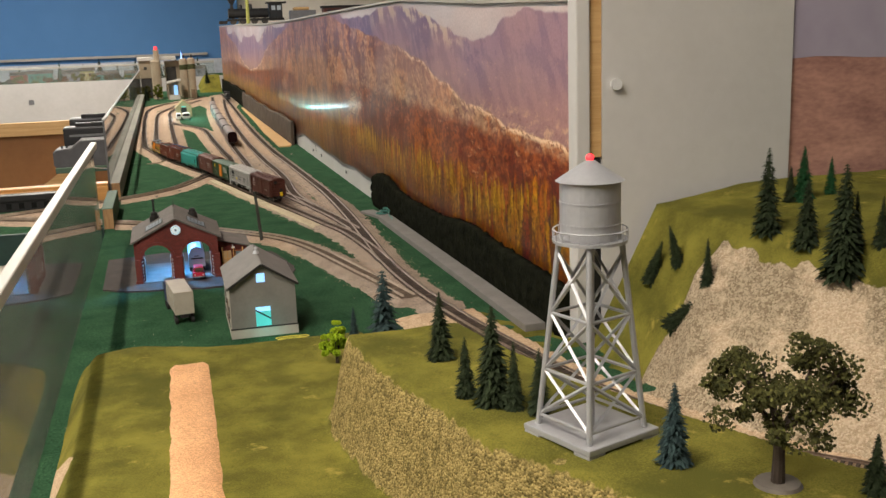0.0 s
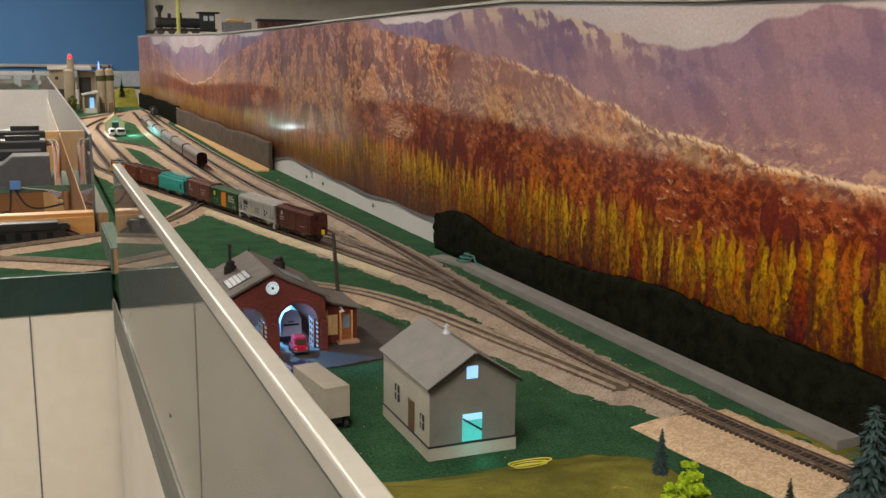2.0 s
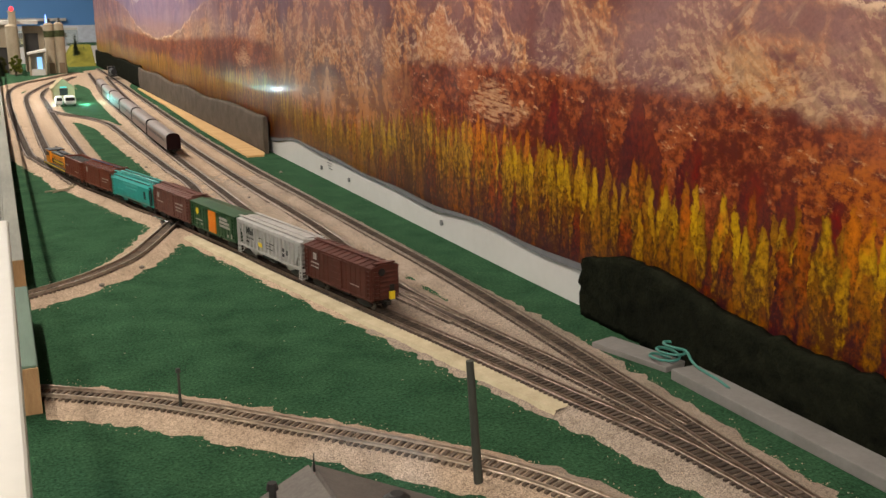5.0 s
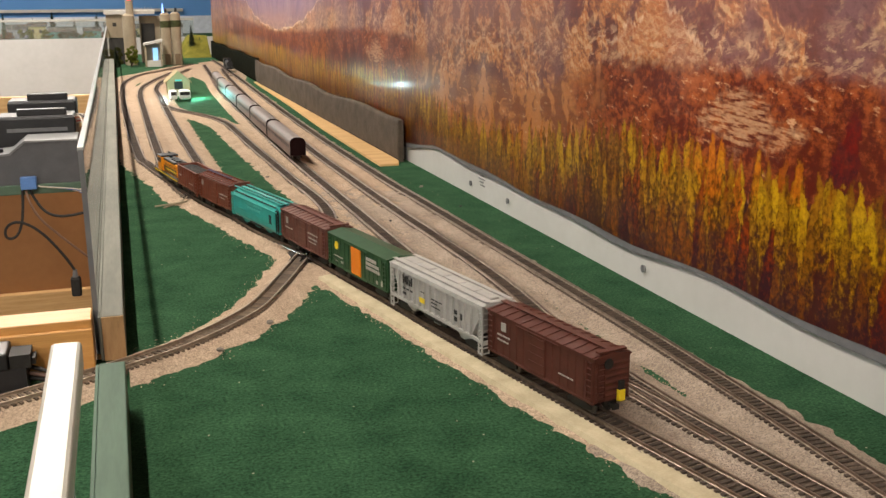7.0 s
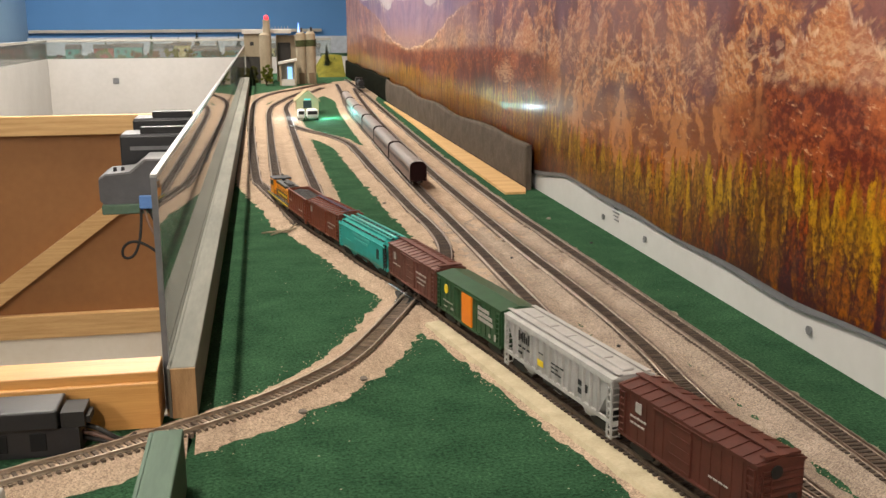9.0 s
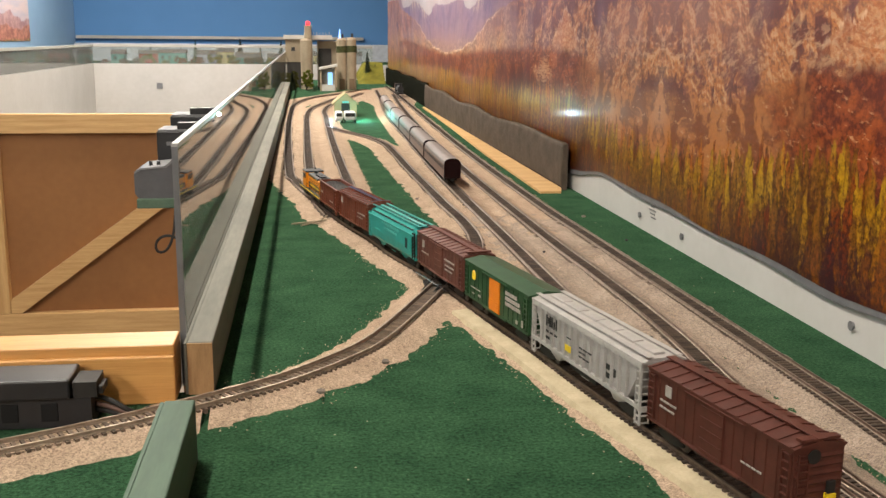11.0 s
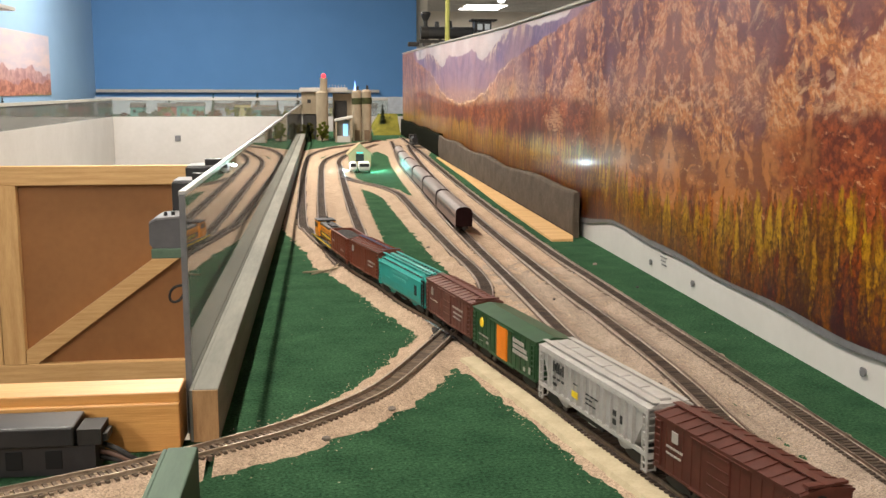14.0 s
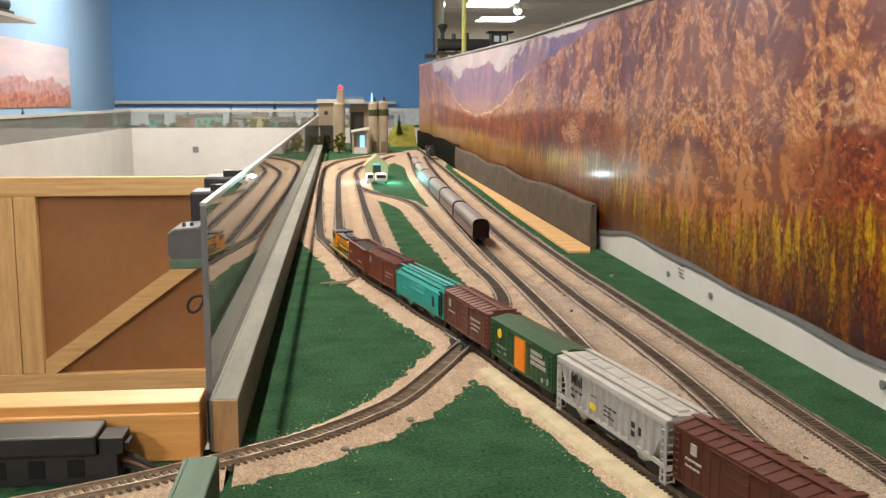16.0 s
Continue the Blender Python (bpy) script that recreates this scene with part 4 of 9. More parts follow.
def bed_mesh(name, xs, ysl, label):
    bx, by = np.meshgrid(xs, ysl)
    d = near_track(bx, by)
    n1 = np.array([[noise.noise((x * 60, y * 60, 3)) for x in xs] for y in ysl])
    n2 = np.array([[noise.noise((x * 170, y * 170, 7)) for x in xs] for y in ysl])
    half = 0.033 + 0.008 * n1 + 0.0014 * n2 + 0.008 * np.clip((by - 2.9) / 1.0, 0, 1) * (bx < 0.16)
    mx = np.interp(by, [p.y for p in reversed(PATHS["main"])], [p.x for p in reversed(PATHS["main"])])
    half = half - 0.013 * sstep(bx - mx, 0.0, 0.012) * sstep(by, 1.9, 2.2) + 0.05 * sstep(by, 5.2, 5.7)
    h = 0.0058 * np.clip((half - d) / (half - 0.013), -0.7, 1.0) + 0.0005 * n2 - 0.0003
    b = bmesh.new()
    grid = {}
    for j in range(len(ysl) - 1):
        for i in range(len(xs) - 1):
            q = ((j, i), (j, i + 1), (j + 1, i + 1), (j + 1, i))
            if max(h[a] for a in q) < -0.0005 or min(d[a] for a in q) > 0.09:
                continue
            fv = []
            for a in q:
                if a not in grid:
                    grid[a] = b.verts.new((bx[a], by[a], h[a]))
                fv.append(grid[a])
            f = b.faces.new(fv)
            f.smooth = True
            # index 2 is the stone along the rails, with sleeper shade in its colour
            f.material_index = 2 if max(d[a] for a in q) < 0.0128 and (by[j, i] > 2.0 or bx[j, i] > 0.2) and not (bx[j, i] < 0.075 and by[j, i] < 2.52) else 1 if bx[j, i] + 0.02 * n1[j, i] > 0.185 and by[j, i] < 2.9 + 0.2 * n1[j, i] else 0
    ob = mesh_ob(name, b, [M["ballast"], M["ballast_grey"], M["ballast_dark"]])
    tagged(ob, label, "gravel", kind="stuff")


bed_mesh("ballast", np.arange(-0.1035, 0.405, 0.0042), np.arange(1.126, 3.4, 0.0046), "buff and grey gravel ballast round the tracks")
bed_mesh("ballast", np.arange(-0.1035, 0.405, 0.0046), np.arange(3.395, 4.75, 0.0068), "buff gravel ballast of the yard")
bed_mesh("ballast", np.arange(-0.1035, 0.405, 0.0075), np.arange(4.745, 6.5, 0.012), "buff gravel ballast of the distant yard")
bed_mesh("ballast", np.arange(-0.95, -0.1030, 0.0055), np.arange(1.946, 2.30, 0.0055), "buff gravel ballast beyond the acrylic screen")

# sleepers and rails
tie_me = bpy.data.meshes.new("sleeper")
bm = box(bmesh.new(), -0.0118, 0.0118, -0.0012, 0.0012, 0.0030, TIE_TOP, bevel=0.0004)
bm.to_mesh(tie_me)
bm.free()
tie_me.materials.append(M["tie"])
tie_pale = tie_me.copy()
tie_pale.materials[0] = M["tie_dusty"]
singles = 0
for k, (key, path) in enumerate(PATHS.items()):
    lift = 0.00012 * k
    nor = normals(path)
    track = empty("railway_track")
    tagged(track, "weathered steel rails on dark brown sleepers in gravel", "railway track", group="model railway tracks")
    rail_bm = bmesh.new()
    for side in (-1, 1):
        bm = bmesh.new()
        rows = []
        for p, n in zip(path, nor):
            c = p + n * side * (GAUGE + 0.0006)
            z0, z1 = TIE_TOP - 0.0006 + lift, RAIL_TOP + lift
            rows.append([bm.verts.new((c.x + n.x * o, c.y + n.y * o, z)) for o, z in
                         ((-0.0010, z0), (-0.0010, z0 + 0.0007), (-0.0004, z0 + 0.0011), (-0.0006, z1 - 0.0006), (-0.0006, z1), (0.0006, z1), (0.0006, z1 - 0.0006), (0.0004, z0 + 0.0011), (0.0010, z0 + 0.0007), (0.0010, z0))])
        for r, s in zip(rows, rows[1:]):
            for i in range(9):
                bm.faces.new((r[i], s[i], s[i + 1], r[i + 1]))
        part("rail", clean(bm), M["rail_dusty"] if key in ("spur", "curve") else M["rail"], track)
    tb = bmesh.new()
    for p, n in zip(path, nor):
        hw = float(np.interp(p.y, (2.25, 2.6), (0.0118, 0.0090)))
        m = Matrix.Translation((p.x, p.y, lift * 0.5)) @ Matrix.Rotation(math.atan2(n.y, n.x) + SEED.uniform(-0.02, 0.02), 4, "Z")
        if 2.12 < p.y < 2.62 and singles < 300 and key in ("main", "second", "third", "branch", "curve"):
            shared("sleeper", tie_pale if key == "curve" else tie_me, track, m @ Matrix.Diagonal((hw / 0.0118, 1, 1, 1)))
            singles += 1
        else:
            box(tb, -hw, hw, -0.0012, 0.0012, 0.0030, TIE_TOP, m=m)
    tagged(part("sleeper_run", tb, M["tie_dusty"] if key in ("spur", "curve") else M["tie"], track), kind="stuff")


# ---- acrylic screens and timber sills ----
def screen(spans, label, wood):
    g = empty("acrylic_screen")
    tagged(g, label, "screen")
    for y0, y1 in spans:
        part("sill", boxes((-0.1228, -0.105, y0, y1, -0.001, 0.038), bevel=0.001), wood, g, "green painted timber sill")
        part("backing", boxes((-0.1252, -0.1232, y0 + 0.001, y1, -0.001, 0.037)), wood, g)
    return g


far_screen = screen([(2.280, 7.45)], "clear acrylic safety screen on a green timber sill", M["dusty_wood"])
near_screen = screen([(1.921, 2.165)], "glossy acrylic safety screen with an ivory top strip", M["green_wood"])
part("end_grain", boxes((-0.1226, -0.1052, 2.2778, 2.2798, 0.0, 0.0375)), M["end_grain"], far_screen, "raw sawn pine end")
for x0, y0, y1, z0, z1, m_, g in ((-0.1286, 2.300, 7.44, -0.001, 0.172, M["acrylic"], far_screen), (-0.1240, -0.40, 1.812, -0.035, 0.160, M["acrylic_glossy"], near_screen)):
    pane = part("pane", boxes((x0, x0 + 0.0031, y0, y1, z0, z1)), m_, g)
    pane.visible_shadow = False
for y, z in ((1.263, 0.011), (1.64, 0.008), (0.86, 0.010)):
    part("screw", cyl(bmesh.new(), (-0.1244, y, z), 0.0016, 0.0016, 0.0012, "x", 10), M["chrome"], near_screen)
latch = mesh_ob("latch", boxes((-0.1262, -0.1240, 1.926, 1.9345, -0.125, -0.040), (-0.1272, -0.1262, 1.926, 1.9345, -0.052, -0.045), bevel=0.0005), M["white_strip"])
tagged(latch, "narrow white plastic latch at the fascia corner", "latch")
part("end_grain", boxes((-0.1224, -0.1052, 1.9190, 1.9208, 0.0, 0.0365)), M["end_grain"], near_screen, "raw sawn pine end")
part("cap_strip", boxes((-0.1240, -0.1135, -0.40, 1.812, 0.1605, 0.171), bevel=0.0014), M["white_strip"], near_screen, "ivory plastic cap strip")
part("edge", boxes((-0.1296, -0.1246, 2.299, 7.44, 0.1722, 0.1758), bevel=0.0005), M["edge_strip"], far_screen)
part("edge", boxes((-0.1292, -0.1250, 2.2975, 2.2995, 0.0, 0.1735)), M["grey_plastic"], far_screen)


# ---- rolling stock ----
M["maroon"] = mat("oxide_brown_paint", (0.092, 0.026, 0.017), (0.058, 0.017, 0.011), rough=0.5, scale=90)
M["maroon_b"] = mat("red_oxide_paint", (0.140, 0.052, 0.037), (0.094, 0.034, 0.025), rough=0.5, scale=90)
M["rust_red"] = mat("bright_oxide_paint", (0.170, 0.046, 0.024), (0.115, 0.030, 0.016), rough=0.45, scale=90)
M["teal"] = mat("teal_paint", (0.035, 0.330, 0.290), (0.026, 0.255, 0.225), rough=0.4, scale=70)
M["car_green"] = mat("dark_green_paint", (0.030, 0.078, 0.032), (0.019, 0.050, 0.021), rough=0.4, scale=80)
M["orange"] = mat("orange_paint", (0.78, 0.245, 0.020), (0.66, 0.19, 0.014), rough=0.42, scale=80)
M["loco_orange"] = mat("loco_orange_paint", (0.80, 0.30, 0.015), (0.66, 0.22, 0.010), rough=0.38, scale=80)
M["coal"] = mat("heaped_coal", (0.030, 0.026, 0.024), (0.010, 0.009, 0.008), rough=0.8, scale=300, bump=1.0, bscale=700)
M["hood_grey"] = mat("sooty_grey_roof", (0.060, 0.056, 0.052), (0.030, 0.028, 0.026), rough=0.45, scale=120)
M["car_grey"] = mat("light_grey_paint", (0.41, 0.39, 0.365), (0.31, 0.295, 0.275), rough=0.45, scale=80)
M["mark_white"] = mat("white_lettering", (0.40, 0.36, 0.32), (0.30, 0.27, 0.245), rough=0.5, scale=80)
M["mark_teal"] = mat("pale_teal_lettering", (0.10, 0.42, 0.37), (0.08, 0.36, 0.31), rough=0.5, scale=80)
M["mark_black"] = mat("black_lettering", (0.015, 0.015, 0.015), rough=0.5)
M["mark_yellow"] = mat("yellow_paint", (0.80, 0.58, 0.02), (0.68, 0.47, 0.015), rough=0.45, scale=80)
M["stainless"] = mat("dull_mauve_grey_paint", (0.250, 0.212, 0.198), (0.175, 0.146, 0.135), rough=0.55, metal=0.1, scale=60, stretch=(1, 0.3, 8))
M["headlight"] = mat("headlight_glow", (1, 0.9, 0.7), emit=(1, 0.85, 0.55), power=14.0)
M["red_lamp"] = mat("red_lamp_glow", (0.9, 0.03, 0.03), emit=(1, 0.04, 0.05), power=2.2)
M["wheel"] = mat("wheel_steel", (0.10, 0.085, 0.075), (0.05, 0.042, 0.036), rough=0.5, metal=0.6, scale=100)

def pieces(name, bm, material, parent):
    """Each loose piece of a bmesh becomes a part of its own."""
    seen = set()
    bm.verts.ensure_lookup_table()
    for start in bm.verts:
        if start in seen:
            continue
        group, todo = [], [start]
        seen.add(start)
        while todo:
            v = todo.pop()
            group.append(v)
            for e in v.link_edges:
                o = e.other_vert(v)
                if o not in seen:
                    seen.add(o)
                    todo.append(o)
        idx = {v: i for i, v in enumerate(group)}
        me = bpy.data.meshes.new(name)
        me.from_pydata([tuple(v.co) for v in group], [], [[idx[v] for v in f.verts] for f in {f for v in group for f in v.link_faces}])
        me.materials.append(material)
        ob = new(name, me)
        ob.parent = parent
    bm.free()


wheel_me = bpy.data.meshes.new("wheel")
bm = cyl(bmesh.new(), (0, 0, 0), 0.0056, 0.0056, 0.0022, "x", 18)
cyl(bm, (0, 0, 0), 0.0064, 0.0064, 0.0006, "x", 18)
bm.to_mesh(wheel_me)
bm.free()
wheel_me.materials.append(M["wheel"])


def bogie(car, y):
    bm = bmesh.new()
    for s in (-1, 1):
        x = s * 0.0118
        prism(bm, [(y - 0.0145, 0.0050), (y - 0.0145, 0.0072), (y - 0.006, 0.0098), (y + 0.006, 0.0098), (y + 0.0145, 0.0072), (y + 0.0145, 0.0050), (y + 0.006, 0.0030), (y - 0.006, 0.0030)],
              x - 0.0010, x + 0.0010)
    box(bm, -0.011, 0.011, y - 0.003, y + 0.003, 0.005, 0.0095)
    b = part("bogie", clean(bm), M["dark"], car)
    for dy in (-0.0095, 0.0095):
        for s in (-1, 1):
            shared("wheel", wheel_me, b, Matrix.Translation((s * GAUGE, y + dy, 0.0056)))
        part("axle", rod(bmesh.new(), (-GAUGE, y + dy, 0.0056), (GAUGE, y + dy, 0.0056), 0.0010), M["wheel"], b)


def coupler(car, y, way):
    bm = boxes((-0.0016, 0.0016, min(y, y + way * 0.006), max(y, y + way * 0.006), 0.0085, 0.0118), (-0.0026, 0.0026, y + way * 0.0065 - 0.0012, y + way * 0.0065 + 0.0012, 0.008, 0.0122))
    part("coupler", bm, M["dark"], car)


def ladder(bm, x, y, z0, z1, across, n, width=0.0065, side="x"):
    """Rungs and stiles on a car side (across y) or end (across x)."""
    for k in range(n):
        z = z0 + (z1 - z0) * k / (n - 1)
        if side == "x":
            box(bm, x, x + across, y - width / 2, y + width / 2, z - 0.0004, z + 0.0004)
        else:
            box(bm, x - width / 2, x + width / 2, y, y + across, z - 0.0004, z + 0.0004)
    for e in (-1, 1):
        if side == "x":
            box(bm, x, x + across, y + e * width / 2 - 0.0004, y + e * width / 2 + 0.0004, z0 - 0.001, z1 + 0.001)
        else:
            box(bm, x + e * width / 2 - 0.0004, x + e * width / 2 + 0.0004, y, y + across, z0 - 0.001, z1 + 0.001)


def running_gear(car, L):
    part("underframe", boxes((-0.0045, 0.0045, -L / 2 + 0.002, L / 2 - 0.002, 0.0095, 0.0135), (-0.0145, 0.0145, -0.022, 0.022, 0.0088, 0.0132), (-0.0155, 0.0155, -L / 2 + 0.004, -L / 2 + 0.006, 0.0105, 0.0135),
                             (-0.0155, 0.0155, L / 2 - 0.006, L / 2 - 0.004, 0.0105, 0.0135)), M["dark"], car)
    bogie(car, -L / 2 + 0.023)
    bogie(car, L / 2 - 0.023)
    coupler(car, L / 2 - 0.001, 1)
    coupler(car, -L / 2 + 0.001, -1)


def marks(car, W, rows, material, name="lettering"):
    """Illegible or brand lettering as plain bars on both sides: (y0, y1, z0, z1)."""
    for s in (-1, 1):
        bm = bmesh.new()
        for y0, y1, z0, z1 in rows:
            box(bm, s * W - 0.00025, s * W + 0.00025, min(s * y0, s * y1), max(s * y0, s * y1), z0, z0 + (z1 - z0) * (0.72 if z1 - z0 < 0.003 else 1.0))
        pieces(name, bm, material, car)


def words(y0, y1, z, h, n, gap=0.25):
    w = (y1 - y0) / n
    return [(y0 + w * k, y0 + w * (k + 1 - gap), z, z + h) for k in range(n)]


def boxcar(L, H, paint, roof_paint, door_paint, label, ribs=7, walk=True, smooth_roof=False):
    car = empty("boxcar")
    tagged(car, label, "freight car", group="freight train")
    W = 0.0168
    part("body", boxes((-W, W, -L / 2, L / 2, 0.0132, H - 0.0045), bevel=0.0006), paint, car)
    bm = bmesh.new()
    for s in (-1, 1):
        for k in range(ribs * 2 + 1):
            y = -L / 2 + 0.003 + (L - 0.006) * k / (ribs * 2)
            if abs(y) < 0.016:
                continue
            box(bm, s * W - 0.0005, s * W + 0.0005, y - 0.0006, y + 0.0006, 0.0138, H - 0.006)
        box(bm, s * W - 0.0008, s * W + 0.0008, -L / 2, L / 2, 0.0126, 0.0142)
        box(bm, s * W - 0.0008, s * W + 0.0008, -L / 2, L / 2, H - 0.0062, H - 0.0045)
    pieces("side_rib", bm, paint, car)
    for e in (-1, 1):
        bm = bmesh.new()
        for k in range(6):
            z = 0.018 + (H - 0.028) * k / 5
            prism(bm, [(e * L / 2, z - 0.0016), (e * (L / 2 + 0.0010), z), (e * L / 2, z + 0.0016)], -W + 0.0015, W - 0.0015)
        pieces("end_rib", clean(bm), paint, car)
    bm = bmesh.new()
    prism(bm, [(-W - 0.0010, H - 0.0046), (-W - 0.0010, H - 0.0036), (0, H - 0.0004), (W + 0.0010, H - 0.0036), (W + 0.0010, H - 0.0046)], -L / 2 - 0.0012, L / 2 + 0.0012, Matrix.Rotation(radians(90), 4, "Z"))
    part("roof", clean(bm), roof_paint, car)
    bm = bmesh.new()
    n = 12
    for k in range(n + 1):
        y = -L / 2 + 0.002 + (L - 0.004) * k / n
        for s in (-1, 1):
            prism(bm, [(s * (W + 0.0008), H - 0.0038), (s * (W + 0.0008), H - 0.0030), (s * 0.001, H + 0.0004), (s * 0.001, H - 0.0006)], y - (0.0004 if smooth_roof else 0.0008), y + (0.0004 if smooth_roof else 0.0008), Matrix.Rotation(radians(90), 4, "Z"))
    if smooth_roof:
        bm.free()
    else:
        pieces("roof_rib", clean(bm), roof_paint, car)
    if walk:
        bm = boxes((-0.0032, 0.0032, -L / 2 - 0.002, L / 2 + 0.002, H + 0.0008, H + 0.0014))
        for k in range(8):
            y = -L / 2 + 0.004 + (L - 0.008) * k / 7
            box(bm, -0.0028, 0.0028, y - 0.0006, y + 0.0006, H - 0.0006, H + 0.0009)
        box(bm, -0.0130, 0.0130, -L / 2 - 0.001, -L / 2 + 0.004, H - 0.0004, H + 0.0012)
        part("roof_walk", bm, roof_paint, car)
    for s in (-1, 1):
        d = part("door", boxes((s * W - 0.0012, s * W + 0.0012, -0.0115, 0.0115, 0.0142, H - 0.0066)), door_paint, car)
        bm = bmesh.new()
        nrib = 14 if door_paint is M["orange"] else 5
        for k in range(nrib):
            z = 0.016 + (H - 0.025) * k / (nrib - 1)
            box(bm, s * W - 0.0017, s * W + 0.0017, -0.0110, 0.0110, z - 0.0006, z + 0.0006)
        pieces("door_rib", bm, door_paint, d)
        bm = boxes((s * W - 0.0020, s * W + 0.0020, -0.030, 0.030, 0.0128, 0.0140), (s * W - 0.0018, s * W + 0.0018, -0.030, 0.030, H - 0.0066, H - 0.0058))
        pieces("door_rail", bm, paint, car)
        for e in (-1, 1):
            bm = bmesh.new()
            ladder(bm, s * W + (0 if s > 0 else -0.0015), e * (L / 2 - 0.005), 0.0165, H - 0.008, 0.0015, 7)
            part("ladder", bm, paint, car)
    for e in (-1, 1):
        bm = bmesh.new()
        ladder(bm, 0.011 * e, e * (L / 2 + 0.001) + (0 if e > 0 else -0.0012), 0.0165, H - 0.008, 0.0012, 7, side="y")
        part("end_ladder", bm, paint, car)
    bm = cyl(bmesh.new(), (-0.006, -L / 2 - 0.0035, H - 0.008), 0.0042, 0.0042, 0.0006, "y", 14)
    part("brake_wheel", bm, M["dark"], car)
    running_gear(car, L)
    return car


def hopper(L, H, paint, label, bays=13):
    car = empty("covered_hopper")
    tagged(car, label, "freight car", group="freight train")
    W = 0.0168
    bm = bmesh.new()
    top, low, end = H - 0.0045, 0.0175, 0.020
    prism(bm, [(-L / 2 + 0.004, top), (L / 2 - 0.004, top), (L / 2 - 0.004, top - 0.004), (L / 2 - end, low), (L / 2 - 0.024, low), (-L / 2 + 0.024, low), (-L / 2 + end, low), (-L / 2 + 0.004, top - 0.004)], -W + 0.001, W - 0.001)
    part("body", clean(bm), paint, car)
    bm = bmesh.new()
    for s in (-1, 1):
        box(bm, s * W - 0.0010, s * W + 0.0010, -L / 2 + 0.001, L / 2 - 0.001, top - 0.003, top)
        box(bm, s * W - 0.0010, s * W + 0.0010, -L / 2 + 0.001, L / 2 - 0.001, low - 0.003, low)
        for k in range(bays):
            y = -L / 2 + 0.020 + (L - 0.040) * k / (bays - 1)
            box(bm, s * W - 0.0016, s * W + 0.0008 if s < 0 else s * W + 0.0016, y - 0.0007, y + 0.0007, low, top - 0.002)
        for e in (-1, 1):
            y0 = e * (L / 2 - 0.003)
            box(bm, s * W - 0.0008, s * W + 0.0008, min(y0, y0 + e * 0.0016), max(y0, y0 + e * 0.0016), 0.013, top)
    pieces("side_post", bm, paint, car)
    for k in range(3):
        y = -L / 2 + 0.040 + (L - 0.080) * k / 2
        bm = bmesh.new()
        prism(bm, [(y - 0.018, low), (y + 0.018, low), (y + 0.006, 0.0065), (y - 0.006, 0.0065)], -0.0125, 0.0125)
        part("discharge_bay", clean(bm), paint, car)
    bm = boxes((-W - 0.0008, W + 0.0008, -L / 2 - 0.0005, L / 2 + 0.0005, top, top + 0.0016))
    prism(bm, [(-W, top + 0.0015), (-W * 0.55, H - 0.0008), (W * 0.55, H - 0.0008), (W, top + 0.0015)], -L / 2, L / 2, Matrix.Rotation(radians(90), 4, "Z"))
    part("roof", clean(bm), paint, car)
    for s in (-1, 1):
        part("roof_walk", boxes((s * 0.0115 - 0.0022, s * 0.0115 + 0.0022, -L / 2 - 0.001, L / 2 + 0.001, H + 0.0002, H + 0.0008), (s * 0.0115 - 0.0015, s * 0.0115 + 0.0015, -L / 2 + 0.01, L / 2 - 0.01, H - 0.0012, H + 0.0003)), paint, car)
    bm = bmesh.new()
    for k in range(6):
        y = -L / 2 + 0.006 + (L - 0.012) * k / 6
        box(bm, -0.0045, 0.0045, y + 0.001, y + (L - 0.012) / 6 - 0.001, H - 0.001, H + 0.0010, bevel=0.0004)
    pieces("hatch", bm, paint, car)
    for e in (-1, 1):
        bm = boxes((-W + 0.001, W - 0.001, min(e * (L / 2 - 0.002), e * (L / 2 - 0.0005)), max(e * (L / 2 - 0.002), e * (L / 2 - 0.0005)), 0.0125, 0.0165))
        for s in (-1, 1):
            ladder(bm, s * (W - 0.004), e * (L / 2 - 0.0015), 0.004, top - 0.001, 0.0015 * e if e > 0 else 0.0015, 9, 0.0075, side="y")
            ladder(bm, s * W - 0.0008, e * (L / 2 - 0.004), 0.004, top - 0.001, 0.0016, 9, 0.0060)
        part("end_ladder", bm, paint, car)
    running_gear(car, L)
    return car


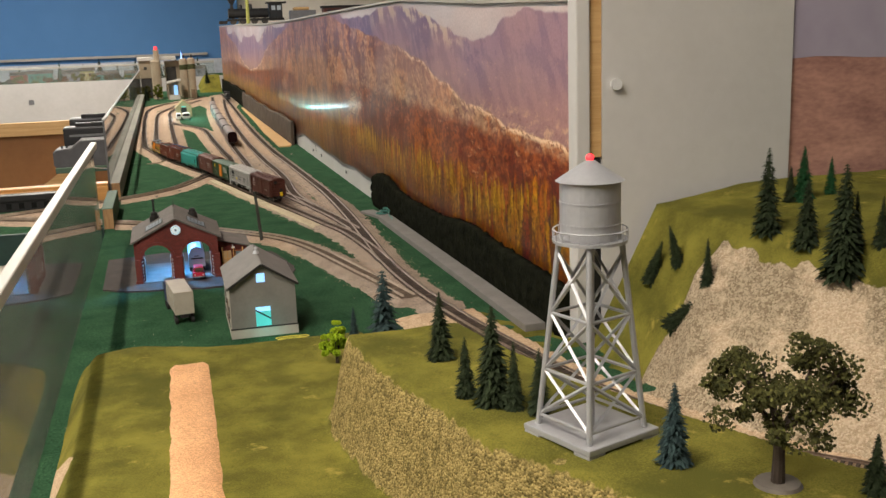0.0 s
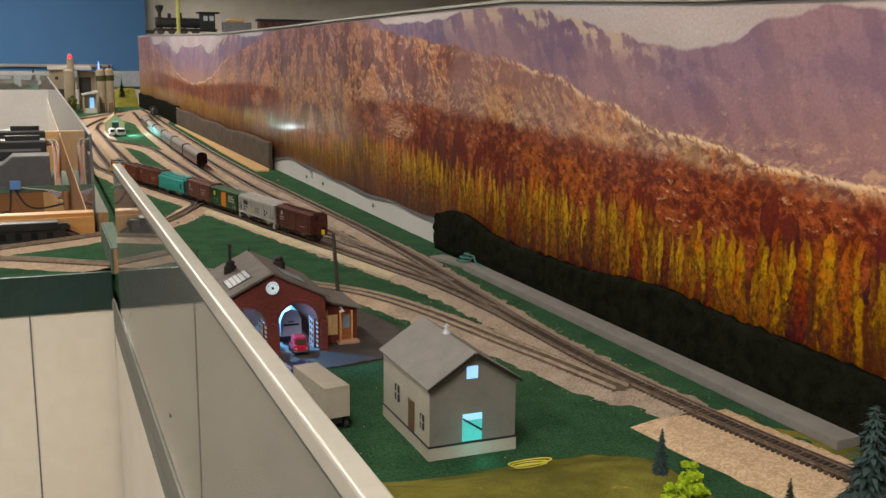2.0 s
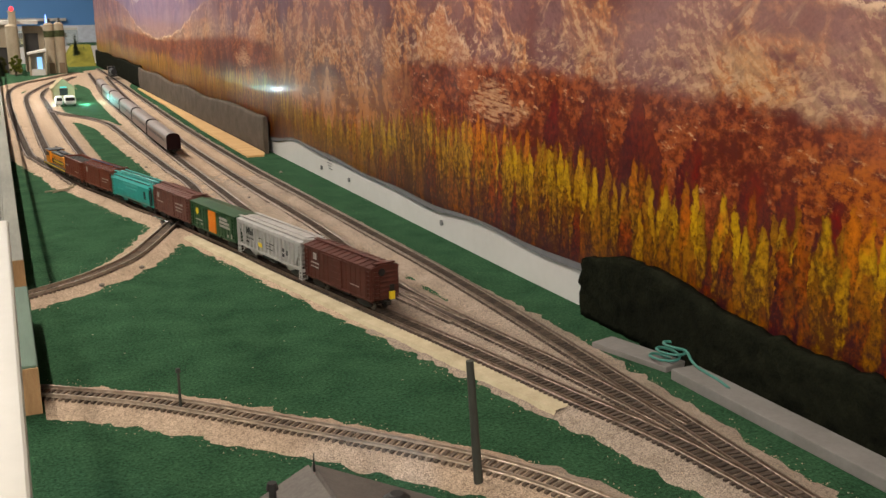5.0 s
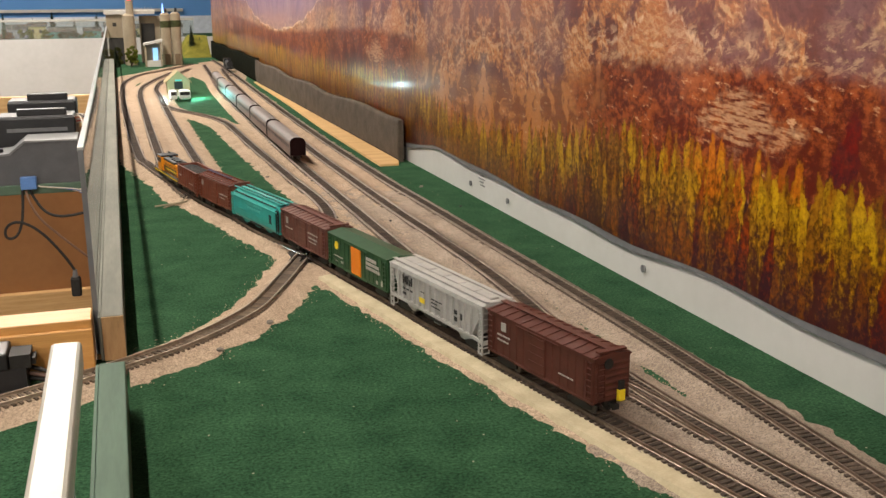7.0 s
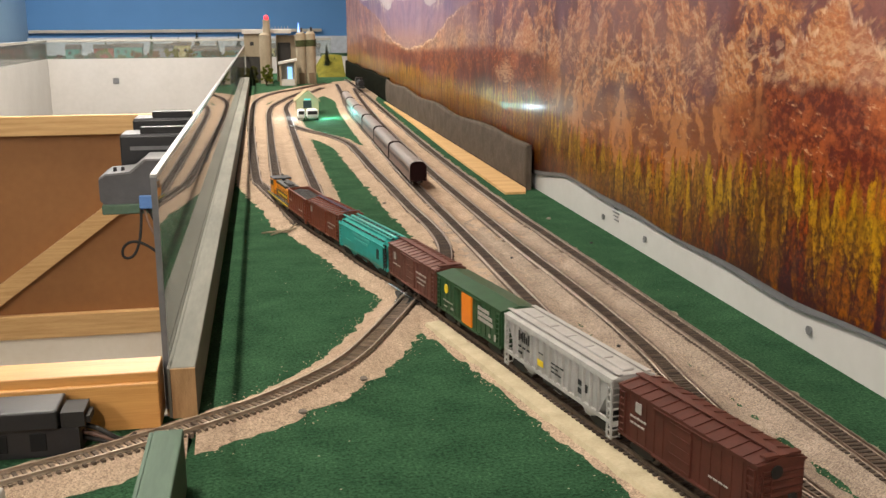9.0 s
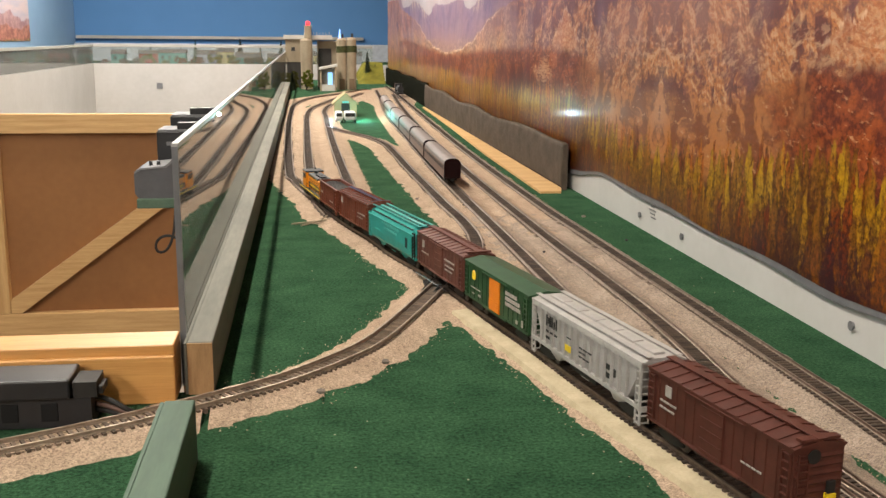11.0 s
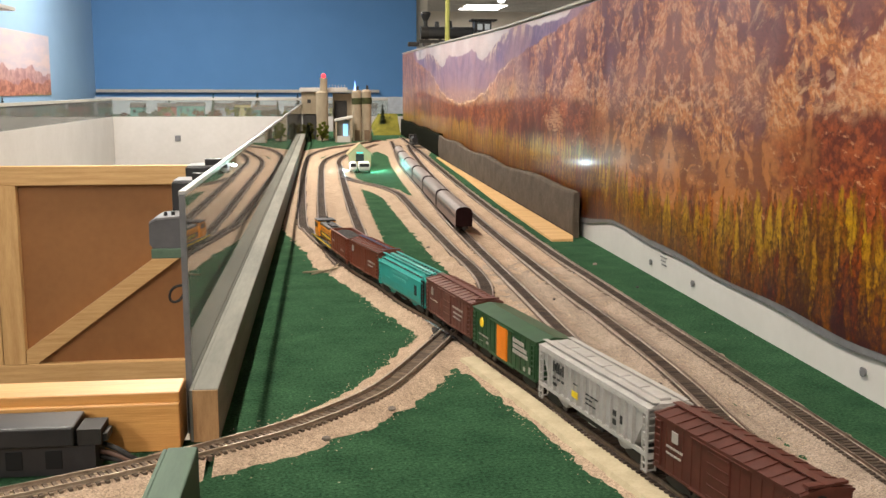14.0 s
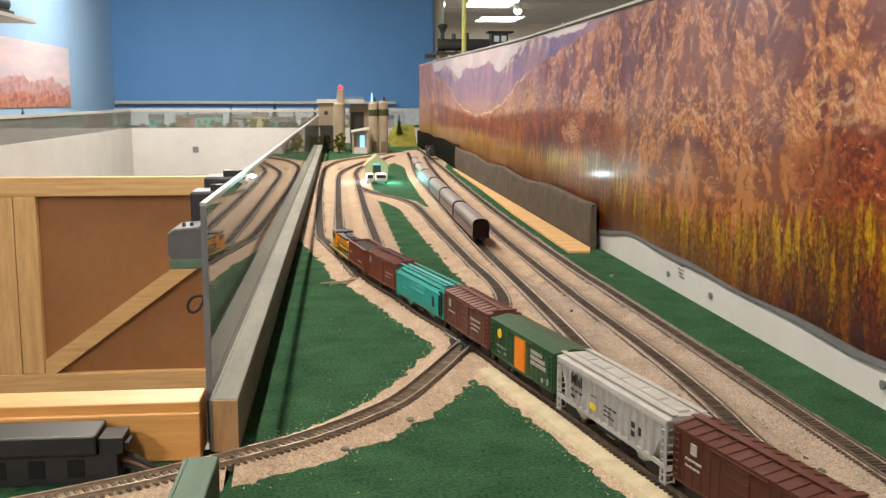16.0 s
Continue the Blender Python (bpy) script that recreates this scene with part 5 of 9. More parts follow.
def open_hopper(L, H, paint, label):
    """Open-topped coal hopper: ribbed sides, sloped ends, heaped dark load."""
    car = empty("open_hopper")
    tagged(car, label, "freight car", group="freight train")
    W, low = 0.0168, 0.0150
    bm = boxes((-W, -W + 0.0014, -L / 2, L / 2, low, H), (W - 0.0014, W, -L / 2, L / 2, low, H), (-W + 0.0014, W - 0.0014, -L / 2, -L / 2 + 0.0014, low + 0.012, H), (-W + 0.0014, W - 0.0014, L / 2 - 0.0014, L / 2, low + 0.012, H), (-W + 0.0014, W - 0.0014, -L / 2 + 0.016, L / 2 - 0.016, low, low + 0.002))
    part("body", bm, paint, car)
    for e in (-1, 1):
        bm = bmesh.new()
        prism(bm, [(e * (L / 2 - 0.001), low + 0.013), (e * (L / 2 - 0.001), low + 0.0115), (e * (L / 2 - 0.017), low), (e * (L / 2 - 0.019), low)], -W + 0.0015, W - 0.0015)
        part("slope_sheet", clean(bm), paint, car)
        bm = bmesh.new()
        for k in range(6):
            box(bm, -W + 0.001, W - 0.001, min(e * L / 2, e * (L / 2 + 0.0012)), max(e * L / 2, e * (L / 2 + 0.0012)), low + 0.013 + 0.0035 * k, low + 0.0142 + 0.0035 * k)
        pieces("end_rib", bm, paint, car)
    for s in (-1, 1):
        bm = boxes((s * W - 0.0013, s * W + 0.0013, -L / 2 - 0.0006, L / 2 + 0.0006, H - 0.0012, H + 0.0006), (s * W - 0.0010, s * W + 0.0010, -L / 2, L / 2, low - 0.0010, low + 0.0014))
        for k in range(9):
            y = -L / 2 + 0.004 + (L - 0.008) * k / 8
            box(bm, s * W - 0.0010, s * W + 0.0010, y - 0.0007, y + 0.0007, low, H)
        pieces("side_post", bm, paint, car)
        bm = bmesh.new()
        ladder(bm, s * W + (0 if s > 0 else -0.0015), -L / 2 + 0.006, 0.010, H - 0.001, 0.0015, 8)
        part("ladder", bm, paint, car)
    nx_, ny_ = 10, 36
    bm = bmesh.new()
    grid_ = [[bm.verts.new((x, y, H - 0.0048 + 0.0050 * (1 - (x / W) ** 2) * min(1, (L / 2 - abs(y)) / 0.012) + 0.0014 * noise.noise((x * 420, y * 420, 0.3)))) for x in np.linspace(-W + 0.0013, W - 0.0013, nx_)] for y in np.linspace(-L / 2 + 0.0013, L / 2 - 0.0013, ny_)]
    for r, q in zip(grid_, grid_[1:]):
        for i in range(nx_ - 1):
            bm.faces.new((r[i], r[i + 1], q[i + 1], q[i]))
    part("coal_load", bm, M["coal"], car, "heaped dark coal")
    for y in (-0.018, 0.018):
        bm = bmesh.new()
        prism(bm, [(y - 0.015, low), (y + 0.015, low), (y + 0.005, 0.0065), (y - 0.005, 0.0065)], -0.0125, 0.0125)
        part("discharge_bay", clean(bm), paint, car)
    running_gear(car, L)
    return car


def barrel_hopper(L, H, paint, label):
    """Smooth-sided covered hopper: bowed body, sloping shoulders, dark roof grating."""
    car = empty("covered_hopper")
    tagged(car, label, "freight car", group="freight train")
    W = 0.0172
    turn = Matrix.Rotation(radians(90), 4, "Z")
    half = [(W * 0.80, 0.0110), (W * 0.96, 0.0150), (W * 1.01, 0.0240), (W, 0.0390), (W * 0.93, 0.0420), (W * 0.56, 0.0488)]
    ring = [(-a, b) for a, b in half] + [(a, b) for a, b in reversed(half)]
    bm = bmesh.new()
    prism(bm, ring, -L / 2 + 0.010, L / 2 - 0.010, turn)
    part("body", clean(bm), paint, car)
    for e in (-1, 1):
        bm = bmesh.new()
        prism(bm, [(e * (L / 2 - 0.0102), 0.0480), (e * (L / 2 - 0.001), 0.0420), (e * (L / 2 - 0.001), 0.0390), (e * (L / 2 - 0.0102), 0.0230)], -W * 0.80, W * 0.80)
        part("slope_sheet", clean(bm), paint, car)
        part("end_sill", boxes((-W * 0.94, W * 0.94, min(e * (L / 2 - 0.011), e * (L / 2)), max(e * (L / 2 - 0.011), e * (L / 2)), 0.0115, 0.0150)), paint, car)
        for s in (-1, 1):
            bm = bmesh.new()
            ladder(bm, s * W * 0.94 - 0.0007, e * (L / 2 - 0.0045), 0.012, 0.0425, 0.0014, 9, 0.0065)
            part("end_ladder", bm, M["dark"] if e < 0 else paint, car)
    for s in (-1, 1):
        bm = bmesh.new()
        n = 13
        for k in range(n):
            y = -L / 2 + 0.016 + (L - 0.032) * k / (n - 1)
            box(bm, s * W * 0.80 - 0.0016, s * W * 0.80 + 0.0016, y - 0.0035, y + 0.0035, 0.0452, 0.0460)
        pieces("shoulder_slot", bm, M["dark"], car)
        part("eave_rail", boxes((s * W - 0.0007, s * W + 0.0007, -L / 2 + 0.002, L / 2 - 0.002, 0.0396, 0.0412)), paint, car)
        part("roof_walk", boxes((s * W * 0.54 - 0.0016, s * W * 0.54 + 0.0016, -L / 2, L / 2, 0.0504, 0.0511)), paint, car)
        bm = bmesh.new()
        for k in range(16):
            y = -L / 2 + 0.008 + (L - 0.016) * k / 15
            box(bm, s * W * 0.30 - 0.0028, s * W * 0.30 + 0.0028, y - 0.0022, y + 0.0022, 0.0487, 0.0496)
        pieces("grating", bm, M["dark"], car)
    part("hatch", boxes((-0.0022, 0.0022, -L / 2 + 0.006, L / 2 - 0.006, 0.0486, 0.0510), bevel=0.0006), paint, car)
    bm = bmesh.new()
    for s in (-1, 1):
        for k in range(9):
            y = -L / 2 + 0.012 + (L - 0.024) * k / 8
            box(bm, s * W * 0.54 - 0.0008, s * W * 0.54 + 0.0008, y - 0.0006, y + 0.0006, 0.0486, 0.0506)
    part("walk_bracket", bm, paint, car)
    for k in range(3):
        y = -L / 2 + 0.042 + (L - 0.084) * k / 2
        bm = bmesh.new()
        prism(bm, [(y - 0.020, 0.0112), (y + 0.020, 0.0112), (y + 0.006, 0.0060), (y - 0.006, 0.0060)], -0.0120, 0.0120)
        part("discharge_bay", clean(bm), paint, car)
    running_gear(car, L)
    return car


def locomotive(L, label):
    """Road diesel: tall black-topped cab end, orange hood with a lit nose towards the cars."""
    car = empty("diesel_locomotive")
    tagged(car, label, "locomotive", group="freight train")
    P, K, Y = M["loco_orange"], M["black"], M["mark_yellow"]
    a, b = -L / 2, L / 2
    part("frame", boxes((-0.0160, 0.0160, a, b, 0.0100, 0.0148), bevel=0.0006), K, car)
    for s in (-1, 1):
        part("sill_stripe", boxes((s * 0.0162 - 0.0003, s * 0.0162 + 0.0003, a + 0.004, b - 0.004, 0.0132, 0.0150)), Y, car, "yellow sill stripe")
    part("walkway", boxes((-0.0160, 0.0160, a + 0.002, b - 0.002, 0.0148, 0.0160)), K, car)
    part("long_hood", boxes((-0.0112, 0.0112, a + 0.024, b - 0.054, 0.0160, 0.0375), bevel=0.0016), P, car)
    part("hood_top", boxes((-0.0114, 0.0114, a + 0.040, b - 0.054, 0.0360, 0.0408), bevel=0.0014), M["hood_grey"], car, "sooty grey hood roof")
    for s in (-1, 1):
        part("side_band", boxes((s * 0.0114 - 0.0002, s * 0.0114 + 0.0002, a + 0.030, b - 0.056, 0.0195, 0.0275)), K, car, "black band along the hood")
    part("nose", boxes((-0.0108, 0.0108, a + 0.005, a + 0.0238, 0.0160, 0.0372), bevel=0.0022), P, car)
    part("cab", boxes((-0.0150, 0.0150, b - 0.053, b - 0.024, 0.0160, 0.0420), bevel=0.0014), P, car)
    part("cab_roof", boxes((-0.0156, 0.0156, b - 0.055, b - 0.022, 0.0410, 0.0436), bevel=0.0012), K, car, "black cab roof")
    part("short_hood", boxes((-0.0112, 0.0112, b - 0.0238, b - 0.006, 0.0160, 0.0350), bevel=0.0018), P, car)
    bm = bmesh.new()
    for s in (-1, 1):
        for y0 in (b - 0.050, b - 0.037):
            box(bm, s * 0.0152 - 0.0003, s * 0.0152 + 0.0003, y0, y0 + 0.010, 0.031, 0.039)
        for k in range(9):
            y = a + 0.028 + 0.0095 * k
            box(bm, s * 0.0113 - 0.0003, s * 0.0113 + 0.0003, y, y + 0.0009, 0.018, 0.034)
    pieces("window", bm, K, car)
    bm = bmesh.new()
    for s in (-1, 1):
        for k in range(11):
            y = a + 0.030 + 0.0068 * k
            box(bm, s * 0.0117 - 0.0002, s * 0.0117 + 0.0002, y, y + 0.0042, 0.0215, 0.0255)
    pieces("lettering", bm, Y, car)
    bm = bmesh.new()
    for k in range(3):
        cyl(bm, (0, a + 0.050 + 0.014 * k, 0.0414), 0.0066, 0.0062, 0.0030, "z", 16)
    pieces("fan", bm, K, car)
    part("exhaust_stack", cyl(bmesh.new(), (0, b - 0.066, 0.0425), 0.0032, 0.0032, 0.005, "z", 12), K, car)
    part("horn", cyl(bmesh.new(), (0.004, b - 0.036, 0.0462), 0.0012, 0.0018, 0.008, "y", 10), K, car)
    part("headlight", cyl(bmesh.new(), (0, a + 0.0046, 0.0300), 0.0026, 0.0026, 0.0022, "y", 12), M["headlight"], car)
    for s in (-1, 1):
        bm = bmesh.new()
        for y in (a + 0.006, a + 0.03, 0, b - 0.06, b - 0.006):
            rod(bm, (s * 0.0158, y, 0.0155), (s * 0.0158, y, 0.0250), 0.0003)
        rod(bm, (s * 0.0158, a + 0.006, 0.0248), (s * 0.0158, b - 0.06, 0.0248), 0.0003)
        pieces("handrail", bm, M["dark"], car)
    part("fuel_tank", boxes((-0.0125, 0.0125, -0.018, 0.018, 0.0040, 0.0100), bevel=0.001), K, car)
    for y in (a + 0.030, b - 0.030):
        bogie(car, y)
    coupler(car, b, 1)
    coupler(car, a, -1)
    return car


def arc_table(path):
    s = [0.0]
    for a, b in zip(path, path[1:]):
        s.append(s[-1] + (b - a).length)
    return s


def set_on(path, car, s_mid, L, flip=False, k=1.0):
    s = arc_table(path)
    xs, ysl = [p.x for p in path], [p.y for p in path]
    a = Vector((np.interp(s_mid - L * 0.3, s, xs), np.interp(s_mid - L * 0.3, s, ysl)))
    b = Vector((np.interp(s_mid + L * 0.3, s, xs), np.interp(s_mid + L * 0.3, s, ysl)))
    c, d = (a + b) / 2, (a - b)
    if flip:
        d = -d
    car.matrix_basis = Matrix.Translation((c.x, c.y, RAIL_TOP + 0.0012)) @ Matrix.Rotation(math.atan2(-d.x, d.y), 4, "Z") @ Matrix.Diagonal((k, k, k, 1))


W = 0.0168
train = []
L = 0.172
train.append((locomotive(L, "orange and black diesel locomotive with lit headlight"), L))
L = 0.118
c = open_hopper(L, 0.0460, M["rust_red"], "open oxide-red hopper wagon heaped with dark coal")
marks(c, 0.0168 + 0.0013, words(-0.046, -0.030, 0.030, 0.003, 3) + words(0.012, 0.036, 0.024, 0.002, 5), M["mark_white"])
train.append((c, L))
L = 0.138
M["glossy_roof"] = mat("glossy_oxide_roof", (0.19, 0.075, 0.055), (0.14, 0.052, 0.038), rough=0.18, scale=90, coat=0.6)
c = boxcar(L, 0.0520, M["rust_red"], M["glossy_roof"], M["rust_red"], "red-brown boxcar with small white lettering")
marks(c, W + 0.0008, words(-0.055, -0.045, 0.034, 0.008, 1) + words(0.022, 0.055, 0.030, 0.0025, 5) + words(0.022, 0.045, 0.025, 0.0018, 4), M["mark_white"])
train.append((c, L))
L = 0.172
c = barrel_hopper(L, 0.0520, M["teal"], "smooth teal covered hopper wagon with a dark roof grating")
marks(c, W + 0.0007, words(-0.030, 0.035, 0.036, 0.003, 8) + words(-0.022, 0.028, 0.030, 0.003, 6) + words(-0.055, -0.035, 0.025, 0.0015, 4), M["mark_teal"])
marks(c, W + 0.0006, [(0.056, 0.064, 0.022, 0.034)], M["mark_black"], "round_emblem")
train.append((c, L))
L = 0.147
c = boxcar(L, 0.0525, M["maroon_b"], M["maroon_b"], M["maroon_b"], "weathered brown boxcar with white lettering")
marks(c, W + 0.0008, [(-0.055, -0.048, 0.034, 0.042)] + words(-0.058, -0.032, 0.028, 0.0018, 5) + words(0.018, 0.050, 0.034, 0.0026, 5) + words(0.020, 0.048, 0.0285, 0.0022, 6) + words(0.020, 0.044, 0.024, 0.0016, 5), M["mark_white"])
train.append((c, L))
L = 0.152
c = boxcar(L, 0.0520, M["car_green"], M["car_green"], M["orange"], "dark green boxcar with a ribbed orange door", walk=False, smooth_roof=True)
marks(c, W + 0.0008, words(0.026, 0.052, 0.0375, 0.0034, 5, 0.22) + words(0.026, 0.058, 0.0325, 0.0034, 7, 0.22) + words(0.026, 0.060, 0.0275, 0.0034, 7, 0.22) + words(-0.060, -0.034, 0.0245, 0.0016, 6)
      + [(-0.058, -0.050, 0.019, 0.0195), (-0.040, -0.034, 0.019, 0.022), (0.062, 0.067, 0.0165, 0.0225), (0.050, 0.054, 0.0165, 0.0200)], M["mark_white"])
for s in (-1, 1):
    part("round_emblem", cyl(bmesh.new(), (s * (W + 0.0009), -s * 0.052, 0.0375), 0.0044, 0.0048, 0.0006, "x", 20), M["mark_yellow"], c)
train.append((c, L))
L = 0.183
c = hopper(L, 0.0520, M["car_grey"], "light grey covered hopper wagon with ribbed sides", bays=14)
marks(c, W + 0.0018, words(-0.060, -0.052, 0.023, 0.003, 2) + [(-0.060, -0.058, 0.034, 0.043), (-0.0535, -0.0515, 0.034, 0.043), (-0.0565, -0.0545, 0.036, 0.041), (-0.050, -0.048, 0.034, 0.043), (-0.046, -0.044, 0.034, 0.040), (-0.042, -0.040, 0.034, 0.043)]
      + words(0.000, 0.022, 0.032, 0.0016, 3) + words(0.000, 0.012, 0.0285, 0.0016, 2) + words(0.000, 0.018, 0.025, 0.0016, 3) + words(-0.022, -0.014, 0.034, 0.0012, 2)
      + [(0.044, 0.049, 0.030, 0.034), (0.044, 0.049, 0.0235, 0.0275), (0.055, 0.058, 0.027, 0.033)] + words(-0.060, -0.036, 0.0285, 0.0024, 3, 0.4), M["mark_black"])
marks(c, W + 0.0019, [(-0.024, -0.014, 0.0235, 0.0285)], M["mark_yellow"], "yellow_plate")
train.append((c, L))
L = 0.147
c = boxcar(L, 0.0530, M["maroon"], M["maroon"], M["maroon"], "dark brown boxcar with a yellow rear marker")
marks(c, W + 0.0008, [(-0.052, -0.045, 0.036, 0.0435)] + words(-0.058, -0.038, 0.031, 0.0020, 5) + words(-0.058, -0.040, 0.0265, 0.0018, 4) + words(0.030, 0.050, 0.024, 0.0016, 4), M["mark_white"])
part("marker_lamp", boxes((0.003, 0.009, -L / 2 - 0.0060, -L / 2 - 0.0025, 0.0135, 0.0225), bevel=0.0005), M["mark_yellow"], c, "yellow end-of-train marker")
part("marker_cap", boxes((0.0035, 0.0085, -L / 2 - 0.0055, -L / 2 - 0.003, 0.0226, 0.030), bevel=0.0005), M["dark"], c)
train.append((c, L))
path = PATHS["branch"]
tab = arc_table(path)
s = float(np.interp(-2.552, [-p.y for p in path], tab)) - sum(L * 0.9 + 0.0075 for car, L in train[:4]) - 0.046
for car, L in train:
    set_on(path, car, s + L * 0.45, L, k=0.9)
    s += L * 0.9 + 0.0075


M["coach_brown"] = mat("dull_brown_paint", (0.230, 0.150, 0.125), (0.150, 0.098, 0.080), rough=0.55, scale=80)
M["coach_end"] = mat("dark_maroon_paint", (0.012, 0.003, 0.003), (0.008, 0.002, 0.002), rough=0.85, spec=0.1, scale=80)


def coach(L, label, tail=False):
    car = empty("passenger_coach")
    tagged(car, label, "passenger coach", group="passenger train")
    H, W = 0.052, 0.0165
    bm = bmesh.new()
    arch = [(-W, 0.012), (-W, 0.040), (-W * 0.93, 0.0455), (-W * 0.72, 0.0495), (-W * 0.35, 0.0518), (0, H), (W * 0.35, 0.0518), (W * 0.72, 0.0495), (W * 0.93, 0.0455), (W, 0.040), (W, 0.012)]
    prism(bm, arch, -L / 2, L / 2, Matrix.Rotation(radians(90), 4, "Z"))
    part("body", clean(bm), M["stainless"], car)
    for s in (-1, 1):
        bm = bmesh.new()
        for k in range(int(L / 0.016)):
            y = -L / 2 + 0.016 + 0.0158 * k
            if y < L / 2 - 0.012:
                box(bm, s * W - 0.0008, s * W + 0.0008, y, y + 0.010, 0.029, 0.036)
        pieces("window", bm, M["black"], car)
        part("belt", boxes((s * W - 0.0006, s * W + 0.0006, -L / 2, L / 2, 0.012, 0.0395)), M["coach_brown"], car)
    for e in (-1, 1):
        y = e * (L / 2 + 0.0012)
        bm = bmesh.new()
        prism(bm, [(a * 1.05, b + 0.0012) for a, b in arch], y - 0.0030, y + 0.0012, Matrix.Rotation(radians(90), 4, "Z"))
        part("end_wall", clean(bm), M["coach_end"], car)
        part("diaphragm", boxes((-0.007, 0.007, y - 0.0025, y + 0.0025, 0.012, 0.040), bevel=0.001), M["dark"], car)
    for y in (-L / 2 + 0.036, L / 2 - 0.036):
        bogie(car, y)
    coupler(car, -L / 2, -1)
    return car


path = PATHS["third"]
tab = arc_table(path)
s = float(np.interp(-3.212, [-p.y for p in path], tab))
base = coach(0.36, "dull grey-roofed passenger coach with brown sides")
for k in range(6):
    c = base if k == 0 else copy_thing(base, Matrix())
    set_on(path, c, s - 0.150 - 0.305 * k, 0.30, k=0.805)
path = PATHS["main"]
tab = arc_table(path)
far_loco = empty("steam_locomotive")
tagged(far_loco, "small black locomotive with a red cab front", "locomotive")
part("boiler", cyl(bmesh.new(), (0, -0.02, 0.028), 0.0125, 0.0125, 0.10, "y", 18), M["black"], far_loco)
part("cab", boxes((-0.015, 0.015, 0.03, 0.065, 0.014, 0.046), bevel=0.001), M["black"], far_loco)
part("frame", boxes((-0.014, 0.014, -0.075, 0.07, 0.008, 0.015)), M["dark"], far_loco)
part("chimney", cyl(bmesh.new(), (0, -0.055, 0.045), 0.004, 0.005, 0.014), M["black"], far_loco)
part("cab_panel", boxes((-0.0155, 0.0155, 0.0655, 0.067, 0.028, 0.046)), M["rust_red"], far_loco)
set_on(path, far_loco, float(np.interp(-5.75, [-p.y for p in path], tab)), 0.14)


# ---- buildings beside the tracks ----
def brick_mat(name, col, mortar, scale=1.0):
    m = mat(name, col, rough=0.8, scale=80)
    w = Web(m)
    p = w.N["Principled BSDF"]
    tc = w.N.new("ShaderNodeTexCoord")
    sp = w.N.new("ShaderNodeSeparateXYZ")
    w.L.new(tc.outputs["Object"], sp.inputs[0])
    br = w.N.new("ShaderNodeTexBrick")
    br.inputs["Scale"].default_value = 170 * scale
    br.inputs["Color1"].default_value, br.inputs["Color2"].default_value = (*col, 1), (*(c * 0.7 for c in col), 1)
    br.inputs["Mortar"].default_value = (*mortar, 1)
    br.inputs["Mortar Size"].default_value = 0.02
    w.L.new(w.vec(w.math("ADD", sp.outputs[0], sp.outputs[1]), sp.outputs[2]), br.inputs["Vector"])
    w.L.new(br.outputs["Color"], p.inputs["Base Color"])
    return m


M["brick"] = brick_mat("dark_red_model_brick", (0.150, 0.026, 0.018), (0.085, 0.024, 0.020))
M["shed_roof"] = mat("slate_grey_roof", (0.135, 0.115, 0.100), (0.085, 0.072, 0.063), rough=0.75, scale=60, stretch=(1, 1, 1), bump=0.3, bscale=500)
M["house_wall"] = mat("grey_clapboard", (0.175, 0.165, 0.145), (0.140, 0.132, 0.116), rough=0.6, scale=40, bump=0.1)
M["house_side"] = mat("pale_stone_paint", (0.40, 0.37, 0.31), (0.34, 0.31, 0.26), rough=0.6, scale=40)
M["house_roof"] = mat("grey_felt_roof", (0.20, 0.185, 0.172), (0.155, 0.145, 0.134), rough=0.8, scale=50, bump=0.2)
M["cyan_glow"] = mat("cyan_lit_window", (0.1, 0.5, 0.5), emit=(0.08, 0.75, 0.68), power=0.4)
M["blue_glow"] = mat("blue_lit_window", (0.3, 0.5, 0.8), emit=(0.30, 0.62, 1.0), power=1.3)
M["asphalt"] = mat("dark_brown_yard_surface", (0.060, 0.048, 0.042), (0.034, 0.028, 0.025), rough=0.9, scale=45, bump=0.4, bscale=600)
M["clock"] = mat("lit_clock_face", (0.75, 0.85, 0.9), emit=(0.6, 0.85, 1.0), power=0.35)
M["red_truck"] = mat("red_vehicle_paint", (0.42, 0.012, 0.035), (0.33, 0.010, 0.028), rough=0.3, scale=60, coat=0.4)
M["navy"] = mat("navy_vehicle_paint", (0.016, 0.018, 0.085), (0.012, 0.014, 0.065), rough=0.35, scale=60)
M["trailer"] = mat("beige_trailer_paint", (0.36, 0.32, 0.26), (0.30, 0.265, 0.215), rough=0.5, scale=50)
M["tank_silver"] = mat("silver_paint", (0.52, 0.54, 0.56), (0.44, 0.455, 0.47), rough=0.38, metal=0.35, scale=60)
M["skylight"] = mat("dull_skylight_glass", (0.20, 0.24, 0.28), (0.12, 0.15, 0.18), rough=0.40, scale=200)
M["pole"] = mat("dark_pole_wood", (0.055, 0.055, 0.042), (0.030, 0.030, 0.024), rough=0.8, scale=60, stretch=(4, 4, 0.5))


def slab_poly(name, pts, z0, z1, material, label, category):
    bm = bmesh.new()
    n = len(pts)
    top = [bm.verts.new((x, y, z1)) for x, y in pts]
    low = [bm.verts.new((x, y, z0)) for x, y in pts]
    bm.faces.new(top)
    for i in range(n):
        bm.faces.new((top[i], low[i], low[(i + 1) % n], top[(i + 1) % n]))
    ob = mesh_ob(name, clean(bm), material)
    return tagged(ob, label, category, kind="structure")


